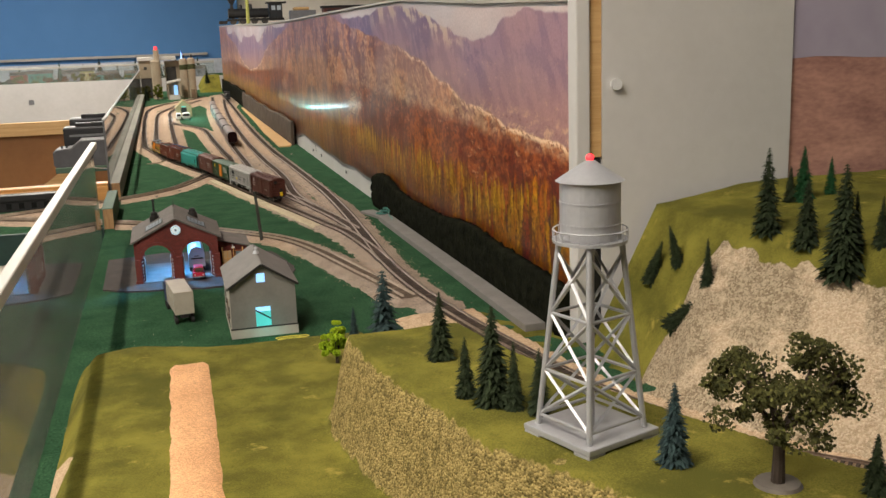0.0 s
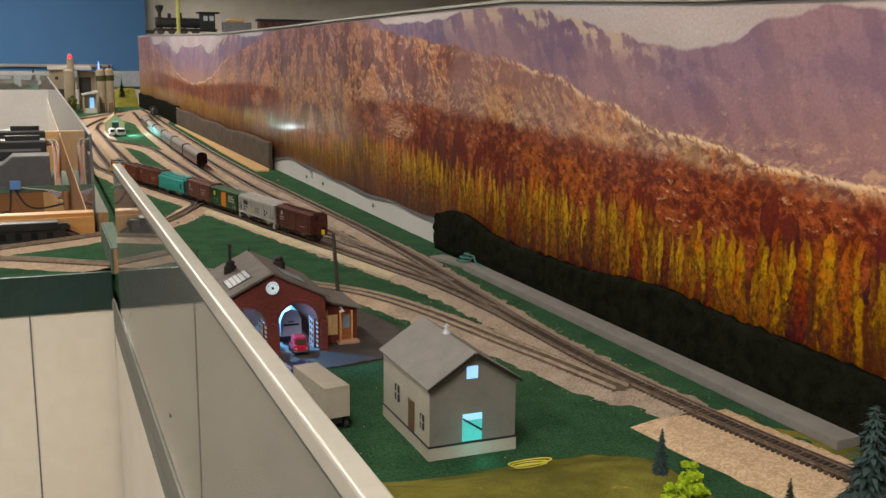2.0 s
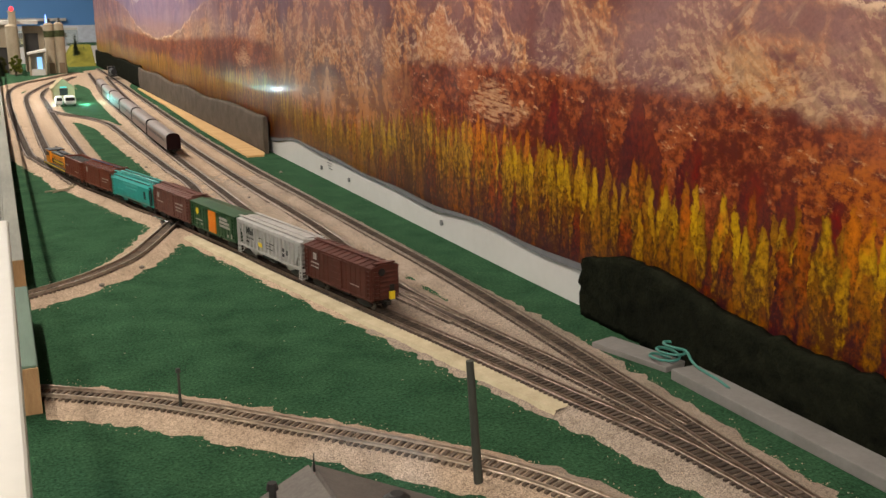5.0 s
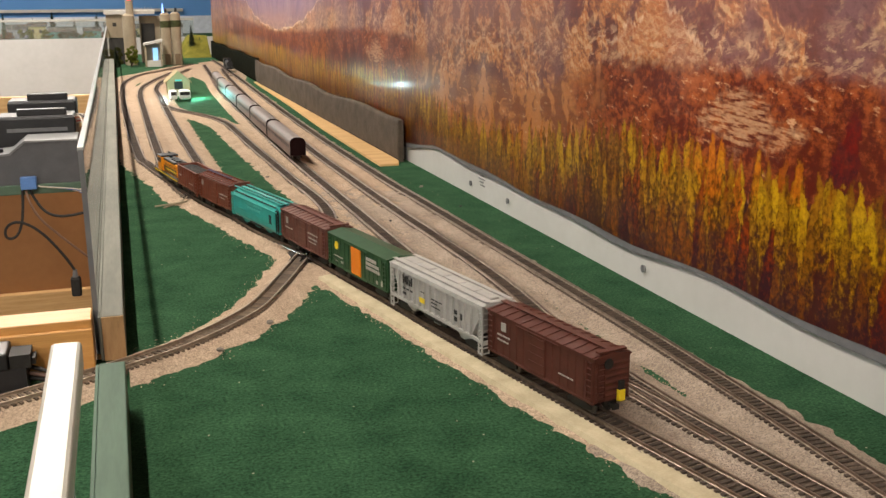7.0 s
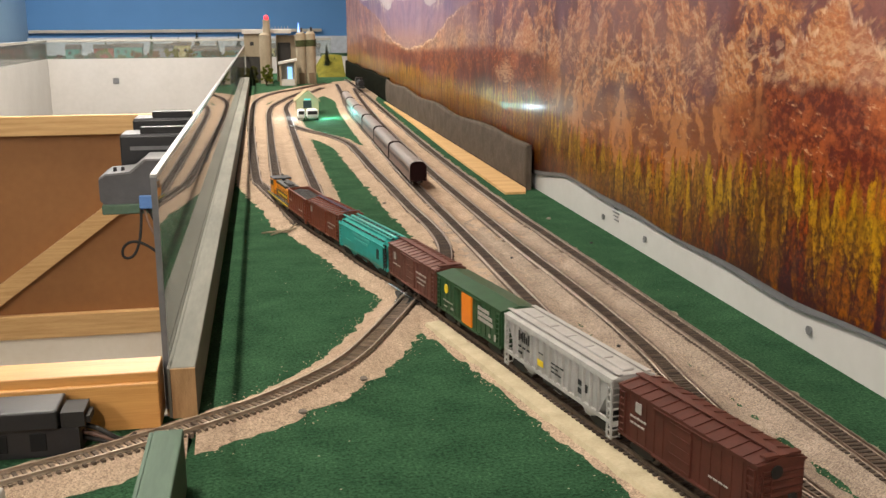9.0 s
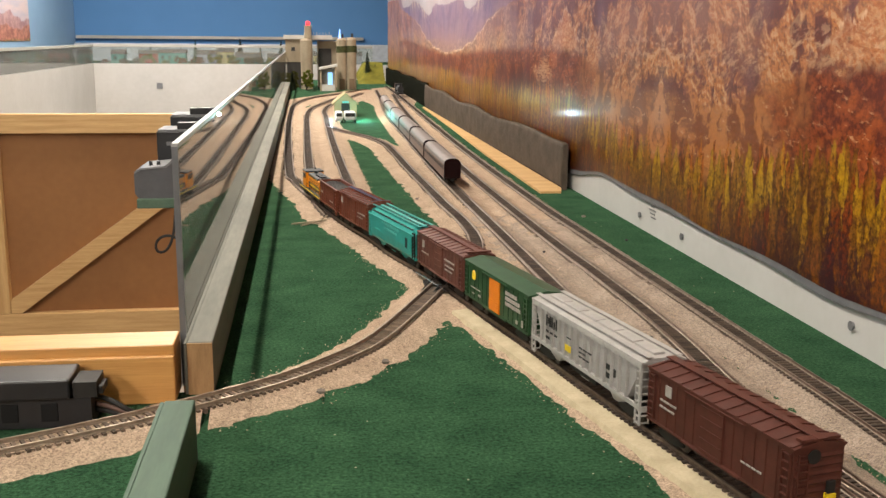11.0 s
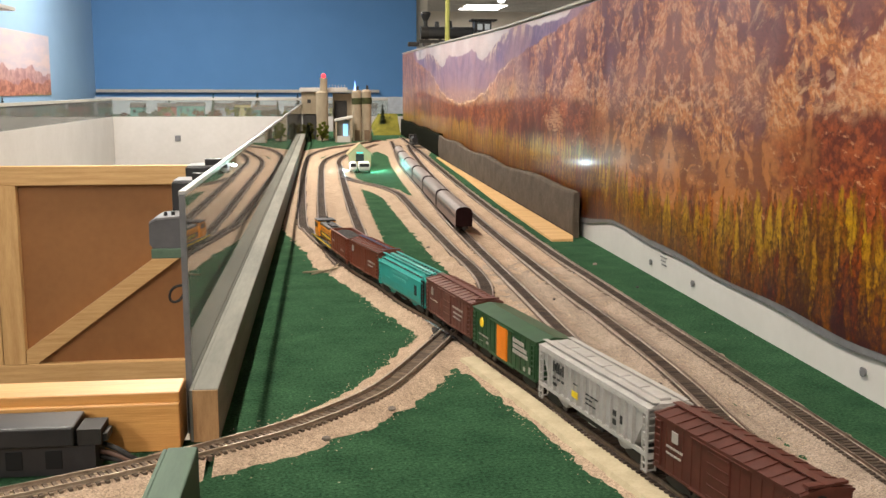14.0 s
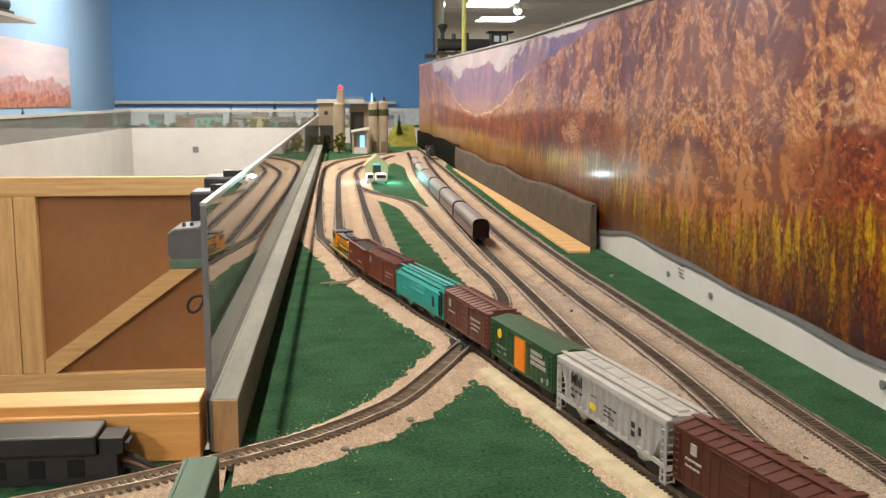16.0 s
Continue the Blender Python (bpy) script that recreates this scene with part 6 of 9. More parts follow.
edge = smooth_line([(-0.102, 1.42), (-0.06, 1.394), (-0.01, 1.385), (0.04, 1.374), (0.10, 1.385), (0.155, 1.41), (0.168, 1.45), (0.158, 1.53), (0.148, 1.585)], 0.006)
pad_pts = [(p.x + SEED.uniform(-0.0016, 0.0016), p.y + SEED.uniform(-0.0016, 0.0016)) for p in edge] + [(0.06, 1.62), (-0.02, 1.64), (-0.102, 1.62)]
slab_poly("pavement", pad_pts, -0.002, 0.0022, M["asphalt"], "dark worn yard surface round the engine shed", "pavement")

SX0, SX1, SY0, SY1, SE, SR = -0.053, 0.060, 1.437, 1.560, 0.062, 0.090
SXM = (SX0 + SX1) / 2
ARCH = ((-0.0245, 0.0205), (0.0300, 0.0215))


def shed_line(x):
    return SR - (SR - SE) * abs(x - SXM) / (SX1 - SXM)


def arch_low(x):
    for c, r in ARCH:
        if abs(x - c) < r:
            return 0.0345 + math.sqrt(max(0, r * r - (x - c) ** 2))
    return 0.0


def arched_wall(y0, y1):
    bm = bmesh.new()
    xs = sorted({round(SX0 + (SX1 - SX0) * k / 48, 5) for k in range(49)} | {round(c + s * r, 5) for c, r in ARCH for s in (-1, 1)} | {SXM})
    for a, b in zip(xs, xs[1:]):
        m = (a + b) / 2
        la, lb = (arch_low(a), arch_low(b)) if arch_low(m) > 0 else (0.0, 0.0)
        if arch_low(m) > 0:
            la, lb = max(la, 0.0345), max(lb, 0.0345)
        vs = [bm.verts.new(v) for v in ((a, y0, la), (b, y0, lb), (b, y0, shed_line(b)), (a, y0, shed_line(a)), (a, y1, la), (b, y1, lb), (b, y1, shed_line(b)), (a, y1, shed_line(a)))]
        for q in ((0, 1, 2, 3), (7, 6, 5, 4), (0, 4, 5, 1), (3, 2, 6, 7)):
            bm.faces.new([vs[i] for i in q])
    for c, r in ARCH:
        for s in (-1, 1):
            x = c + s * r
            vs = [bm.verts.new(v) for v in ((x, y0, 0), (x, y1, 0), (x, y1, 0.0345), (x, y0, 0.0345))]
            bm.faces.new(vs)
    return clean(bm)


M["quoin"] = mat("pale_stone_quoin", (0.46, 0.42, 0.38), (0.36, 0.33, 0.30), rough=0.7, scale=80)
shed = empty("engine_shed")
tagged(shed, "dark red brick engine shed with twin arches and clock", "building")
part("front_wall", arched_wall(SY0, SY0 + 0.005), M["brick"], shed)
part("back_wall", arched_wall(SY1 - 0.004, SY1), M["brick"], shed)
part("side_wall", boxes((SX0, SX0 + 0.004, SY0 + 0.005, SY1 - 0.004, 0, SE)), M["brick"], shed)
part("side_wall", boxes((SX1 - 0.004, SX1, SY0 + 0.005, SY1 - 0.004, 0, SE)), M["brick"], shed)
for k in range(4):
    y = SY0 + 0.014 + 0.028 * k
    part("pilaster", boxes((SX0 - 0.0025, SX0 + 0.001, y - 0.003, y + 0.003, 0, SE - 0.004)), M["brick"], shed)
    w = part("side_window", boxes((SX0 - 0.0012, SX0 + 0.0005, y + 0.008, y + 0.020, 0.012, 0.046)), M["mark_white"], shed)
for x in (SX0 - 0.001, 0.0027, SX1 - 0.005):
    part("pier", boxes((x - 0.001, x + 0.007, SY0 - 0.0035, SY0 + 0.001, 0, 0.036), (x - 0.002, x + 0.008, SY0 - 0.0045, SY0 + 0.001, 0, 0.006), bevel=0.0006), M["brick"], shed)
for c, r in ARCH:
    bm = bmesh.new()
    rows = []
    for k in range(19):
        a = math.pi * k / 18
        rows.append([bm.verts.new((c + math.cos(a) * q, y, 0.0345 + math.sin(a) * q)) for q, y in ((r, SY0 - 0.002), (r + 0.0042, SY0 - 0.002), (r + 0.0042, SY0 + 0.001), (r, SY0 + 0.001))])
    for p, q in zip(rows, rows[1:]):
        for i in range(4):
            bm.faces.new((p[i], q[i], q[(i + 1) % 4], p[(i + 1) % 4]))
    part("arch_ring", clean(bm), M["brick"], shed)
    for s in (-1, 1):
        d = part("door_leaf", boxes((c + s * (r - 0.0012) - 0.0008, c + s * (r - 0.0012) + 0.0008, SY0 + 0.006, SY0 + 0.026, 0.002, 0.036)), M["brick"], shed)
        bm = bmesh.new()
        for k in range(5):
            z = 0.005 + 0.0066 * k
            box(bm, c + s * (r - 0.0026) - 0.0004, c + s * (r - 0.0026) + 0.0004, SY0 + 0.007, SY0 + 0.025, z, z + 0.0016)
        for y in (0.007, 0.015, 0.0236):
            box(bm, c + s * (r - 0.0026) - 0.0004, c + s * (r - 0.0026) + 0.0004, SY0 + y, SY0 + y + 0.0014, 0.004, 0.035)
        part("glazing_bars", bm, M["mark_white"], d)
        bm = bmesh.new()
        for k in range(6):
            box(bm, c + s * r - 0.0006, c + s * r + 0.0006, SY0 - 0.0006, SY0 + 0.0052, 0.006 + 0.0050 * k, 0.0080 + 0.0050 * k)
        pieces("quoin", bm, M["quoin"], shed)
slope = math.atan2(SR - SE, SX1 - SXM)
for s in (-1, 1):
    bm = bmesh.new()
    run = (SX1 - SXM) / math.cos(slope) + 0.006
    box(bm, 0, run, SY0 - 0.004, SY1 + 0.004, -0.0002, 0.0022)
    turn = Matrix.Translation((SXM, 0, SR - 0.0005)) @ Matrix.Rotation(slope, 4, "Y")
    if s < 0:
        turn = Matrix.Translation((2 * SXM, 0, 0)) @ Matrix.Diagonal((-1, 1, 1, 1)) @ turn
    bmesh.ops.transform(bm, matrix=turn, verts=bm.verts)
    part("roof", clean(bm), M["shed_roof"], shed)
    bm = bmesh.new()
    for i in range(5):
        for j in range(6):
            box(bm, 0.019 + 0.0052 * i, 0.0232 + 0.0052 * i, SY0 + 0.020 + 0.0058 * j, SY0 + 0.0252 + 0.0058 * j, 0.0022, 0.0032)
    bmesh.ops.transform(bm, matrix=turn, verts=bm.verts)
    pieces("skylight_pane", clean(bm), M["skylight"], shed)
    bm = box(bmesh.new(), 0.0175, 0.0460, SY0 + 0.0185, SY0 + 0.0560, 0.0015, 0.0027)
    bmesh.ops.transform(bm, matrix=turn, verts=bm.verts)
    part("skylight_frame", clean(bm), M["dark"], shed)
part("clock", cyl(bmesh.new(), (SXM, SY0 - 0.0018, 0.0745), 0.0068, 0.0068, 0.0016, "y", 28), M["clock"], shed)
bm = bmesh.new()
for k in range(12):
    a = k * math.pi / 6
    rod(bm, (SXM + math.sin(a) * 0.0048, SY0 - 0.0028, 0.0745 + math.cos(a) * 0.0048), (SXM + math.sin(a) * 0.0060, SY0 - 0.0028, 0.0745 + math.cos(a) * 0.0060), 0.0003, 4)
cyl(bm, (SXM, SY0 - 0.0028, 0.0745), 0.0015, 0.0015, 0.0006, "y", 12)
part("clock_marks", bm, M["mark_black"], shed)
for x, y, pipe in ((-0.025, 1.520, 0.018), (0.030, 1.522, 0.0)):
    z = shed_line(x)
    bm = cyl(bmesh.new(), (x, y, z + 0.003), 0.0072, 0.0066, 0.010, "z", 18)
    cyl(bm, (x, y, z + 0.0095), 0.0050, 0.0046, 0.006, "z", 18)
    cyl(bm, (x, y, z + 0.0128), 0.0060, 0.0030, 0.0022, "z", 18)
    if pipe:
        cyl(bm, (x, y, z + 0.013 + pipe / 2), 0.0016, 0.0016, pipe, "z", 10)
        cyl(bm, (x, y, z + 0.013 + pipe), 0.0026, 0.0020, 0.003, "z", 10)
    part("roof_vent", clean(bm), M["dark"], shed)
part("finial", cyl(bmesh.new(), (SXM, SY1 - 0.002, SR + 0.005), 0.0007, 0.0002, 0.009), M["dark"], shed)
bm = bmesh.new()
prism(bm, [(0.0605, 0), (0.102, 0), (0.102, 0.040), (0.0605, 0.050)], 1.458, 1.530, Matrix.Rotation(radians(90), 4, "Z") @ Matrix.Diagonal((1, -1, 1, 1)))
part("annex", clean(bm), M["brick"], shed)
bm = bmesh.new()
prism(bm, [(0.0600, 0.0505), (0.107, 0.0388), (0.107, 0.0404), (0.0600, 0.0522)], 1.453, 1.534, Matrix.Rotation(radians(90), 4, "Z") @ Matrix.Diagonal((1, -1, 1, 1)))
part("annex_roof", clean(bm), M["shed_roof"], shed)
part("annex_door", boxes((0.084, 0.094, 1.4560, 1.4585, 0.004, 0.034), bevel=0.0006), mat("varnished_wood", (0.30, 0.11, 0.04), (0.2, 0.07, 0.025), rough=0.5, scale=90), shed)
part("annex_window", boxes((0.068, 0.079, 1.4560, 1.4585, 0.012, 0.034)), mat("warm_lit_pane", (0.4, 0.28, 0.15), emit=(1.0, 0.55, 0.2), power=0.12), shed)
part("annex_post", boxes((0.0815, 0.0832, 1.4550, 1.4582, 0.004, 0.0385), (0.0945, 0.0962, 1.4550, 1.4582, 0.004, 0.0375), (0.0655, 0.0675, 1.4550, 1.4582, 0.004, 0.0400)), M["wood_warm"], shed, "varnished timber posts")
part("door_pane", boxes((0.0852, 0.0928, 1.4553, 1.4562, 0.018, 0.0325)), M["skylight"], shed)
part("window_bar", boxes((0.0729, 0.0738, 1.4552, 1.4562, 0.012, 0.034), (0.068, 0.079, 1.4552, 1.4561, 0.022, 0.0229)), M["wood_warm"], shed)
bm = rod(bmesh.new(), (0.0815, 1.4575, 0.0415), (0.0815, 1.4500, 0.0440), 0.0006)
rod(bm, (0.0815, 1.4500, 0.0440), (0.0815, 1.4465, 0.0425), 0.0006)
cyl(bm, (0.0815, 1.4462, 0.0412), 0.0030, 0.0012, 0.0024, "z", 14)
part("gooseneck_lamp", bm, M["quoin"], shed, "cream gooseneck lamp")
part("door_step", boxes((0.078, 0.102, 1.4475, 1.4578, 0.002, 0.0055), bevel=0.0006), mat("sandstone", (0.42, 0.25, 0.15), rough=0.8), shed)
part("floor_slab", boxes((SX0 + 0.005, SX1 - 0.005, SY0 - 0.004, SY1 - 0.005, 0.0005, 0.0034)), mat("grey_concrete", (0.115, 0.120, 0.125), (0.065, 0.069, 0.073), rough=0.85, scale=60, bump=0.2), shed)

tanker = empty("tank_trailer")
tagged(tanker, "silver tank trailer parked inside the engine shed", "trailer")
bm = bmesh.new()
prism(bm, [(0.0185, 0.012), (0.0415, 0.012), (0.0415, 0.030), (0.0375, 0.039), (0.030, 0.042), (0.0225, 0.039), (0.0185, 0.030)], 1.468, 1.545, Matrix.Rotation(radians(90), 4, "Z") @ Matrix.Diagonal((1, -1, 1, 1)))
part("tank", clean(bm), M["tank_silver"], tanker)
part("lettering", boxes((0.0215, 0.0385, 1.4672, 1.4680, 0.0235, 0.0255), (0.027, 0.033, 1.4672, 1.4680, 0.0275, 0.0285)), M["mark_black"], tanker)
part("chassis", boxes((0.020, 0.040, 1.470, 1.542, 0.0075, 0.0118)), M["dark"], tanker)
for x in (0.0205, 0.0395):
    for y in (1.480, 1.528):
        part("wheel", cyl(bmesh.new(), (x, y, 0.0074), 0.0042, 0.0042, 0.003, "x", 16), M["dark"], tanker)

truck = empty("pickup_truck", Matrix.Translation((0.0302, 1.4235, 0.0004)) @ Matrix.Diagonal((0.84, 0.84, 0.84, 1)) @ Matrix.Translation((-0.0292, -1.4360, 0)))
tagged(truck, "small red truck parked in the shed archway", "truck")
part("body", boxes((0.0195, 0.0390, 1.436, 1.463, 0.0058, 0.0150), bevel=0.0015), M["red_truck"], truck)
part("cab", boxes((0.0212, 0.0373, 1.440, 1.460, 0.0145, 0.0245), bevel=0.0022), M["red_truck"], truck)
part("windscreen", boxes((0.0230, 0.0355, 1.4392, 1.4402, 0.0160, 0.0222)), mat("tinted_windscreen", (0.10, 0.07, 0.05), rough=0.12), truck)
part("bumper", boxes((0.0192, 0.0393, 1.4342, 1.4362, 0.0062, 0.0088), bevel=0.0005), M["chrome"], truck)
for x in (0.0225, 0.036):
    part("headlamp", cyl(bmesh.new(), (x, 1.4356, 0.0112), 0.0014, 0.0014, 0.0014, "y", 12), M["mark_white"], truck)
for x in (0.0202, 0.0383):
    for y in (1.442, 1.458):
        part("wheel", cyl(bmesh.new(), (x, y, 0.0072), 0.0040, 0.0040, 0.0028, "x", 16), M["dark"], truck)

semi = empty("articulated_lorry", Matrix.Translation((0.0015, 1.240, 0)) @ Matrix.Rotation(radians(7), 4, "Z"))
tagged(semi, "navy lorry cab with a plain beige box trailer", "lorry")
part("trailer_box", boxes((-0.0115, 0.0115, -0.037, 0.037, 0.0125, 0.0400), bevel=0.0006), M["trailer"], semi)
bm = bmesh.new()
for s in (-1, 1):
    for k in range(9):
        y = -0.034 + 0.0085 * k
        box(bm, s * 0.0116 - 0.0002, s * 0.0116 + 0.0002, y - 0.0003, y + 0.0003, 0.0135, 0.039)
    box(bm, s * 0.0117 - 0.0002, s * 0.0117 + 0.0002, -0.012, 0.020, 0.0275, 0.0295)
pieces("side_seam", bm, M["trailer"], semi)
part("chassis", boxes((-0.005, 0.005, -0.035, 0.060, 0.0075, 0.0125)), M["dark"], semi)
part("cab", boxes((-0.0110, 0.0110, 0.042, 0.066, 0.0080, 0.0345), bevel=0.0016), M["navy"], semi)
part("windscreen", boxes((-0.0095, 0.0095, 0.0657, 0.0664, 0.021, 0.031)), M["black"], semi)
for y in (-0.030, -0.021, 0.046, 0.060):
    for x in (-0.0095, 0.0095):
        part("wheel", cyl(bmesh.new(), (x, y, 0.0045), 0.0045, 0.0045, 0.0034, "x", 16), M["dark"], semi)

house = empty("grey_house")
tagged(house, "small grey gabled building with cyan light in the doorway", "building")
hx0, hx1, hy0, hy1, he, hr = 0.0560, 0.1300, 1.118, 1.228, 0.0610, 0.0850
hm = (hx0 + hx1) / 2
bm = bmesh.new()
prism(bm, [(hx0, 0), (hx1, 0), (hx1, he), (hm, hr), (hx0, he)], hy0, hy1, Matrix.Rotation(radians(90), 4, "Z") @ Matrix.Diagonal((1, -1, 1, 1)))
part("wall", clean(bm), M["house_wall"], house)
part("side_wall", boxes((hx0 - 0.0008, hx0 + 0.001, hy0 + 0.0005, hy1, 0.011, he - 0.001)), M["house_side"], house)
part("plinth", boxes((hx0 - 0.0012, hx1 + 0.0008, hy0 - 0.0010, hy1 + 0.0008, 0, 0.0105)), M["house_side"], house)
part("band", boxes((hx0 - 0.0014, hx1 + 0.0010, hy0 - 0.0013, hy1 + 0.001, 0.0105, 0.0117)), M["dark"], house)
hs = math.atan2(hr - he, hx1 - hm)
for s in (-1, 1):
    turn = Matrix.Translation((hm, 0, hr - 0.0004)) @ Matrix.Rotation(hs, 4, "Y")
    if s < 0:
        turn = Matrix.Translation((2 * hm, 0, 0)) @ Matrix.Diagonal((-1, 1, 1, 1)) @ turn
    for nm, b, m_ in (("roof", (0, 0.0475, hy0 - 0.004, hy1 + 0.004, 0, 0.0016), M["house_roof"]), ("verge", (0.0002, 0.0480, hy0 - 0.0048, hy0 - 0.0040, -0.0012, 0.0014), M["dark"])):
        bm = box(bmesh.new(), *b)
        bmesh.ops.transform(bm, matrix=turn, verts=bm.verts)
        part(nm, clean(bm), m_, house)
part("upper_window", boxes((0.0868, 0.0962, hy0 - 0.0008, hy0 + 0.0005, 0.0640, 0.0740)), M["blue_glow"], house)
part("doorway", boxes((0.0835, 0.1005, hy0 - 0.0008, hy0 + 0.0005, 0.0125, 0.0350)), M["cyan_glow"], house, "cyan-lit doorway")
bm = rod(bmesh.new(), (0.0838, hy0 - 0.0012, 0.0315), (0.1003, hy0 - 0.0012, 0.0205), 0.0008)
part("door_bar", bm, M["dark"], house)
part("doorway_glow", boxes((0.0838, 0.1002, hy0 - 0.0010, hy0 + 0.0004, 0.0300, 0.0349)), M["blue_glow"], house)
for y0, y1, z0, z1, nm in ((1.150, 1.163, 0.0125, 0.038, "side_door"), (1.128, 1.136, 0.022, 0.034, "side_window"), (1.186, 1.196, 0.026, 0.040, "side_window")):
    part(nm, boxes((hx0 - 0.0016, hx0, y0, y1, z0, z1)), M["dark"] if nm == "side_window" else mat("brown_plank_door", (0.13, 0.07, 0.035), rough=0.6), house)
    if nm == "side_window":
        part("frame", boxes((hx0 - 0.0020, hx0 - 0.0012, y0 + 0.003, y0 + 0.0045, z0, z1), (hx0 - 0.0020, hx0 - 0.0012, y0, y1, (z0 + z1) / 2, (z0 + z1) / 2 + 0.001)), M["house_side"], house)
bm = cyl(bmesh.new(), (hm, 1.175, hr + 0.0020), 0.0040, 0.0030, 0.0030, "z", 14)
cyl(bm, (hm, 1.175, hr + 0.0050), 0.0020, 0.0012, 0.0040, "z", 12)
cyl(bm, (hm, 1.175, hr + 0.0078), 0.0026, 0.0004, 0.0022, "z", 12)
part("roof_vent", clean(bm), M["tank_silver"], house)


def pole(x, y, h, r, label, lean=0.0, knob=False):
    bm = cyl(bmesh.new(), (0, 0, h / 2), r, r * 0.8, h, "z", 12)
    if knob:
        cyl(bm, (0, 0, h + 0.0015), r * 1.8, r * 1.2, 0.003, "z", 10)
    ob = mesh_ob("pole", bm, M["pole"])
    ob.matrix_basis = Matrix.Translation((x, y, 0)) @ Matrix.Rotation(lean, 4, "Y")
    return tagged(ob, label, "pole")


pole(0.142, 1.672, 0.086, 0.0030, "thick dark wooden pole beside the shed", -0.07)
pole(-0.011, 1.866, 0.036, 0.0012, "thin dark post with a small knob", 0, True)

# ---- water tower ----
M["tower"] = mat("silver_grey_tower_paint", (0.40, 0.40, 0.41), (0.33, 0.33, 0.34), rough=0.34, metal=0.35, scale=40)
tower = empty("water_tower", Matrix.Translation((0.2235, 0.4975, 0.1040)) @ Matrix.Rotation(radians(20), 4, "Z") @ Matrix.Diagonal((1.04, 1.04, 1.04, 1)))
tagged(tower, "silver water tower with a conical roof and red beacon", "water tower")
part("base_plate", boxes((-0.0262, 0.0262, -0.0262, 0.0262, 0.0024, 0.0060), bevel=0.0006), M["tower"], tower)
for x in (-0.0200, 0.0200):
    for y in (-0.0200, 0.0200):
        part("foot", boxes((x - 0.006, x + 0.006, y - 0.006, y + 0.006, -0.0020, 0.0024), bevel=0.0006), M["tower"], tower)
TB, TT, ZT = 0.0205, 0.0118, 0.108
for sx in (-1, 1):
    for sy in (-1, 1):
        part("leg", rod(bmesh.new(), (sx * TB, sy * TB, 0.005), (sx * TT, sy * TT, ZT), 0.0016, 8), M["tower"], tower)


def half_at(z):
    return TB + (TT - TB) * (z - 0.005) / (ZT - 0.005)


for z in (0.012, 0.038, 0.070):
    a = half_at(z)
    for p, q in (((-a, -a), (a, -a)), ((a, -a), (a, a)), ((a, a), (-a, a)), ((-a, a), (-a, -a))):
        part("girt", rod(bmesh.new(), (*p, z), (*q, z), 0.0010, 6), M["tower"], tower)
for z0, z1 in ((0.012, 0.038), (0.038, 0.070), (0.070, 0.104)):
    a, b = half_at(z0), half_at(z1)
    for (px, py), (qx, qy) in (((-1, -1), (1, -1)), ((1, -1), (1, 1)), ((1, 1), (-1, 1)), ((-1, 1), (-1, -1))):
        part("brace", rod(bmesh.new(), (px * a, py * a, z0), (qx * b, qy * b, z1), 0.0011, 4), M["tower"], tower)
        part("brace", rod(bmesh.new(), (qx * a, qy * a, z0), (px * b, py * b, z1), 0.0011, 4), M["tower"], tower)
part("riser_pipe", cyl(bmesh.new(), (0, 0, 0.057), 0.0022, 0.0022, 0.104, "z", 14), M["tower"], tower)
bm = cyl(bmesh.new(), (0, 0, 0.1105), 0.0200, 0.0200, 0.0016, "z", 36)
part("walkway", bm, M["tower"], tower)
bm = bmesh.new()
for k in range(24):
    a, b = k * math.pi / 12, (k + 1) * math.pi / 12
    rod(bm, (0.0198 * math.cos(a), 0.0198 * math.sin(a), 0.1110), (0.0198 * math.cos(a), 0.0198 * math.sin(a), 0.1165), 0.0003, 4)
    rod(bm, (0.0198 * math.cos(a), 0.0198 * math.sin(a), 0.1165), (0.0198 * math.cos(b), 0.0198 * math.sin(b), 0.1165), 0.0004, 4)
part("railing", bm, M["tower"], tower)
part("tank", cyl(bmesh.new(), (0, 0, 0.12675), 0.0160, 0.0160, 0.0305, "z", 40), M["tower"], tower)
part("tank_bottom", cyl(bmesh.new(), (0, 0, 0.10985), 0.0130, 0.0155, 0.0027, "z", 40), M["tower"], tower)
for z in (0.11985, 0.13135):
    part("tank_band", cyl(bmesh.new(), (0, 0, z), 0.0163, 0.0163, 0.0007, "z", 40), M["tower"], tower)
part("roof", clean(cyl(bmesh.new(), (0, 0, 0.1475), 0.0182, 0.0022, 0.0105, "z", 40)), M["tower"], tower)
bm = bmesh.new()
bmesh.ops.create_uvsphere(bm, u_segments=14, v_segments=8, radius=0.0022, matrix=Matrix.Translation((0, 0, 0.1540)))
part("beacon", bm, M["red_lamp"], tower, "glowing red beacon")


# ---- trees ----
M["fir"] = mat("dark_fir_needles", (0.036, 0.048, 0.022), (0.013, 0.019, 0.010), rough=0.9, scale=220, island=0.4, spec=0.1)
M["spruce"] = mat("blue_spruce_needles", (0.045, 0.072, 0.068), (0.018, 0.032, 0.033), rough=0.9, scale=220, island=0.4, spec=0.1)
M["fir_bright"] = mat("green_fir_needles", (0.024, 0.085, 0.030), (0.010, 0.042, 0.016), rough=0.9, scale=220, island=0.4, spec=0.1)
M["lime"] = mat("lime_foliage", (0.34, 0.46, 0.020), (0.17, 0.26, 0.010), rough=0.9, scale=200, island=0.35, spec=0.1)
M["oak"] = mat("dark_olive_foliage", (0.085, 0.080, 0.022), (0.022, 0.025, 0.009), rough=0.9, scale=200, island=0.45, spec=0.1)
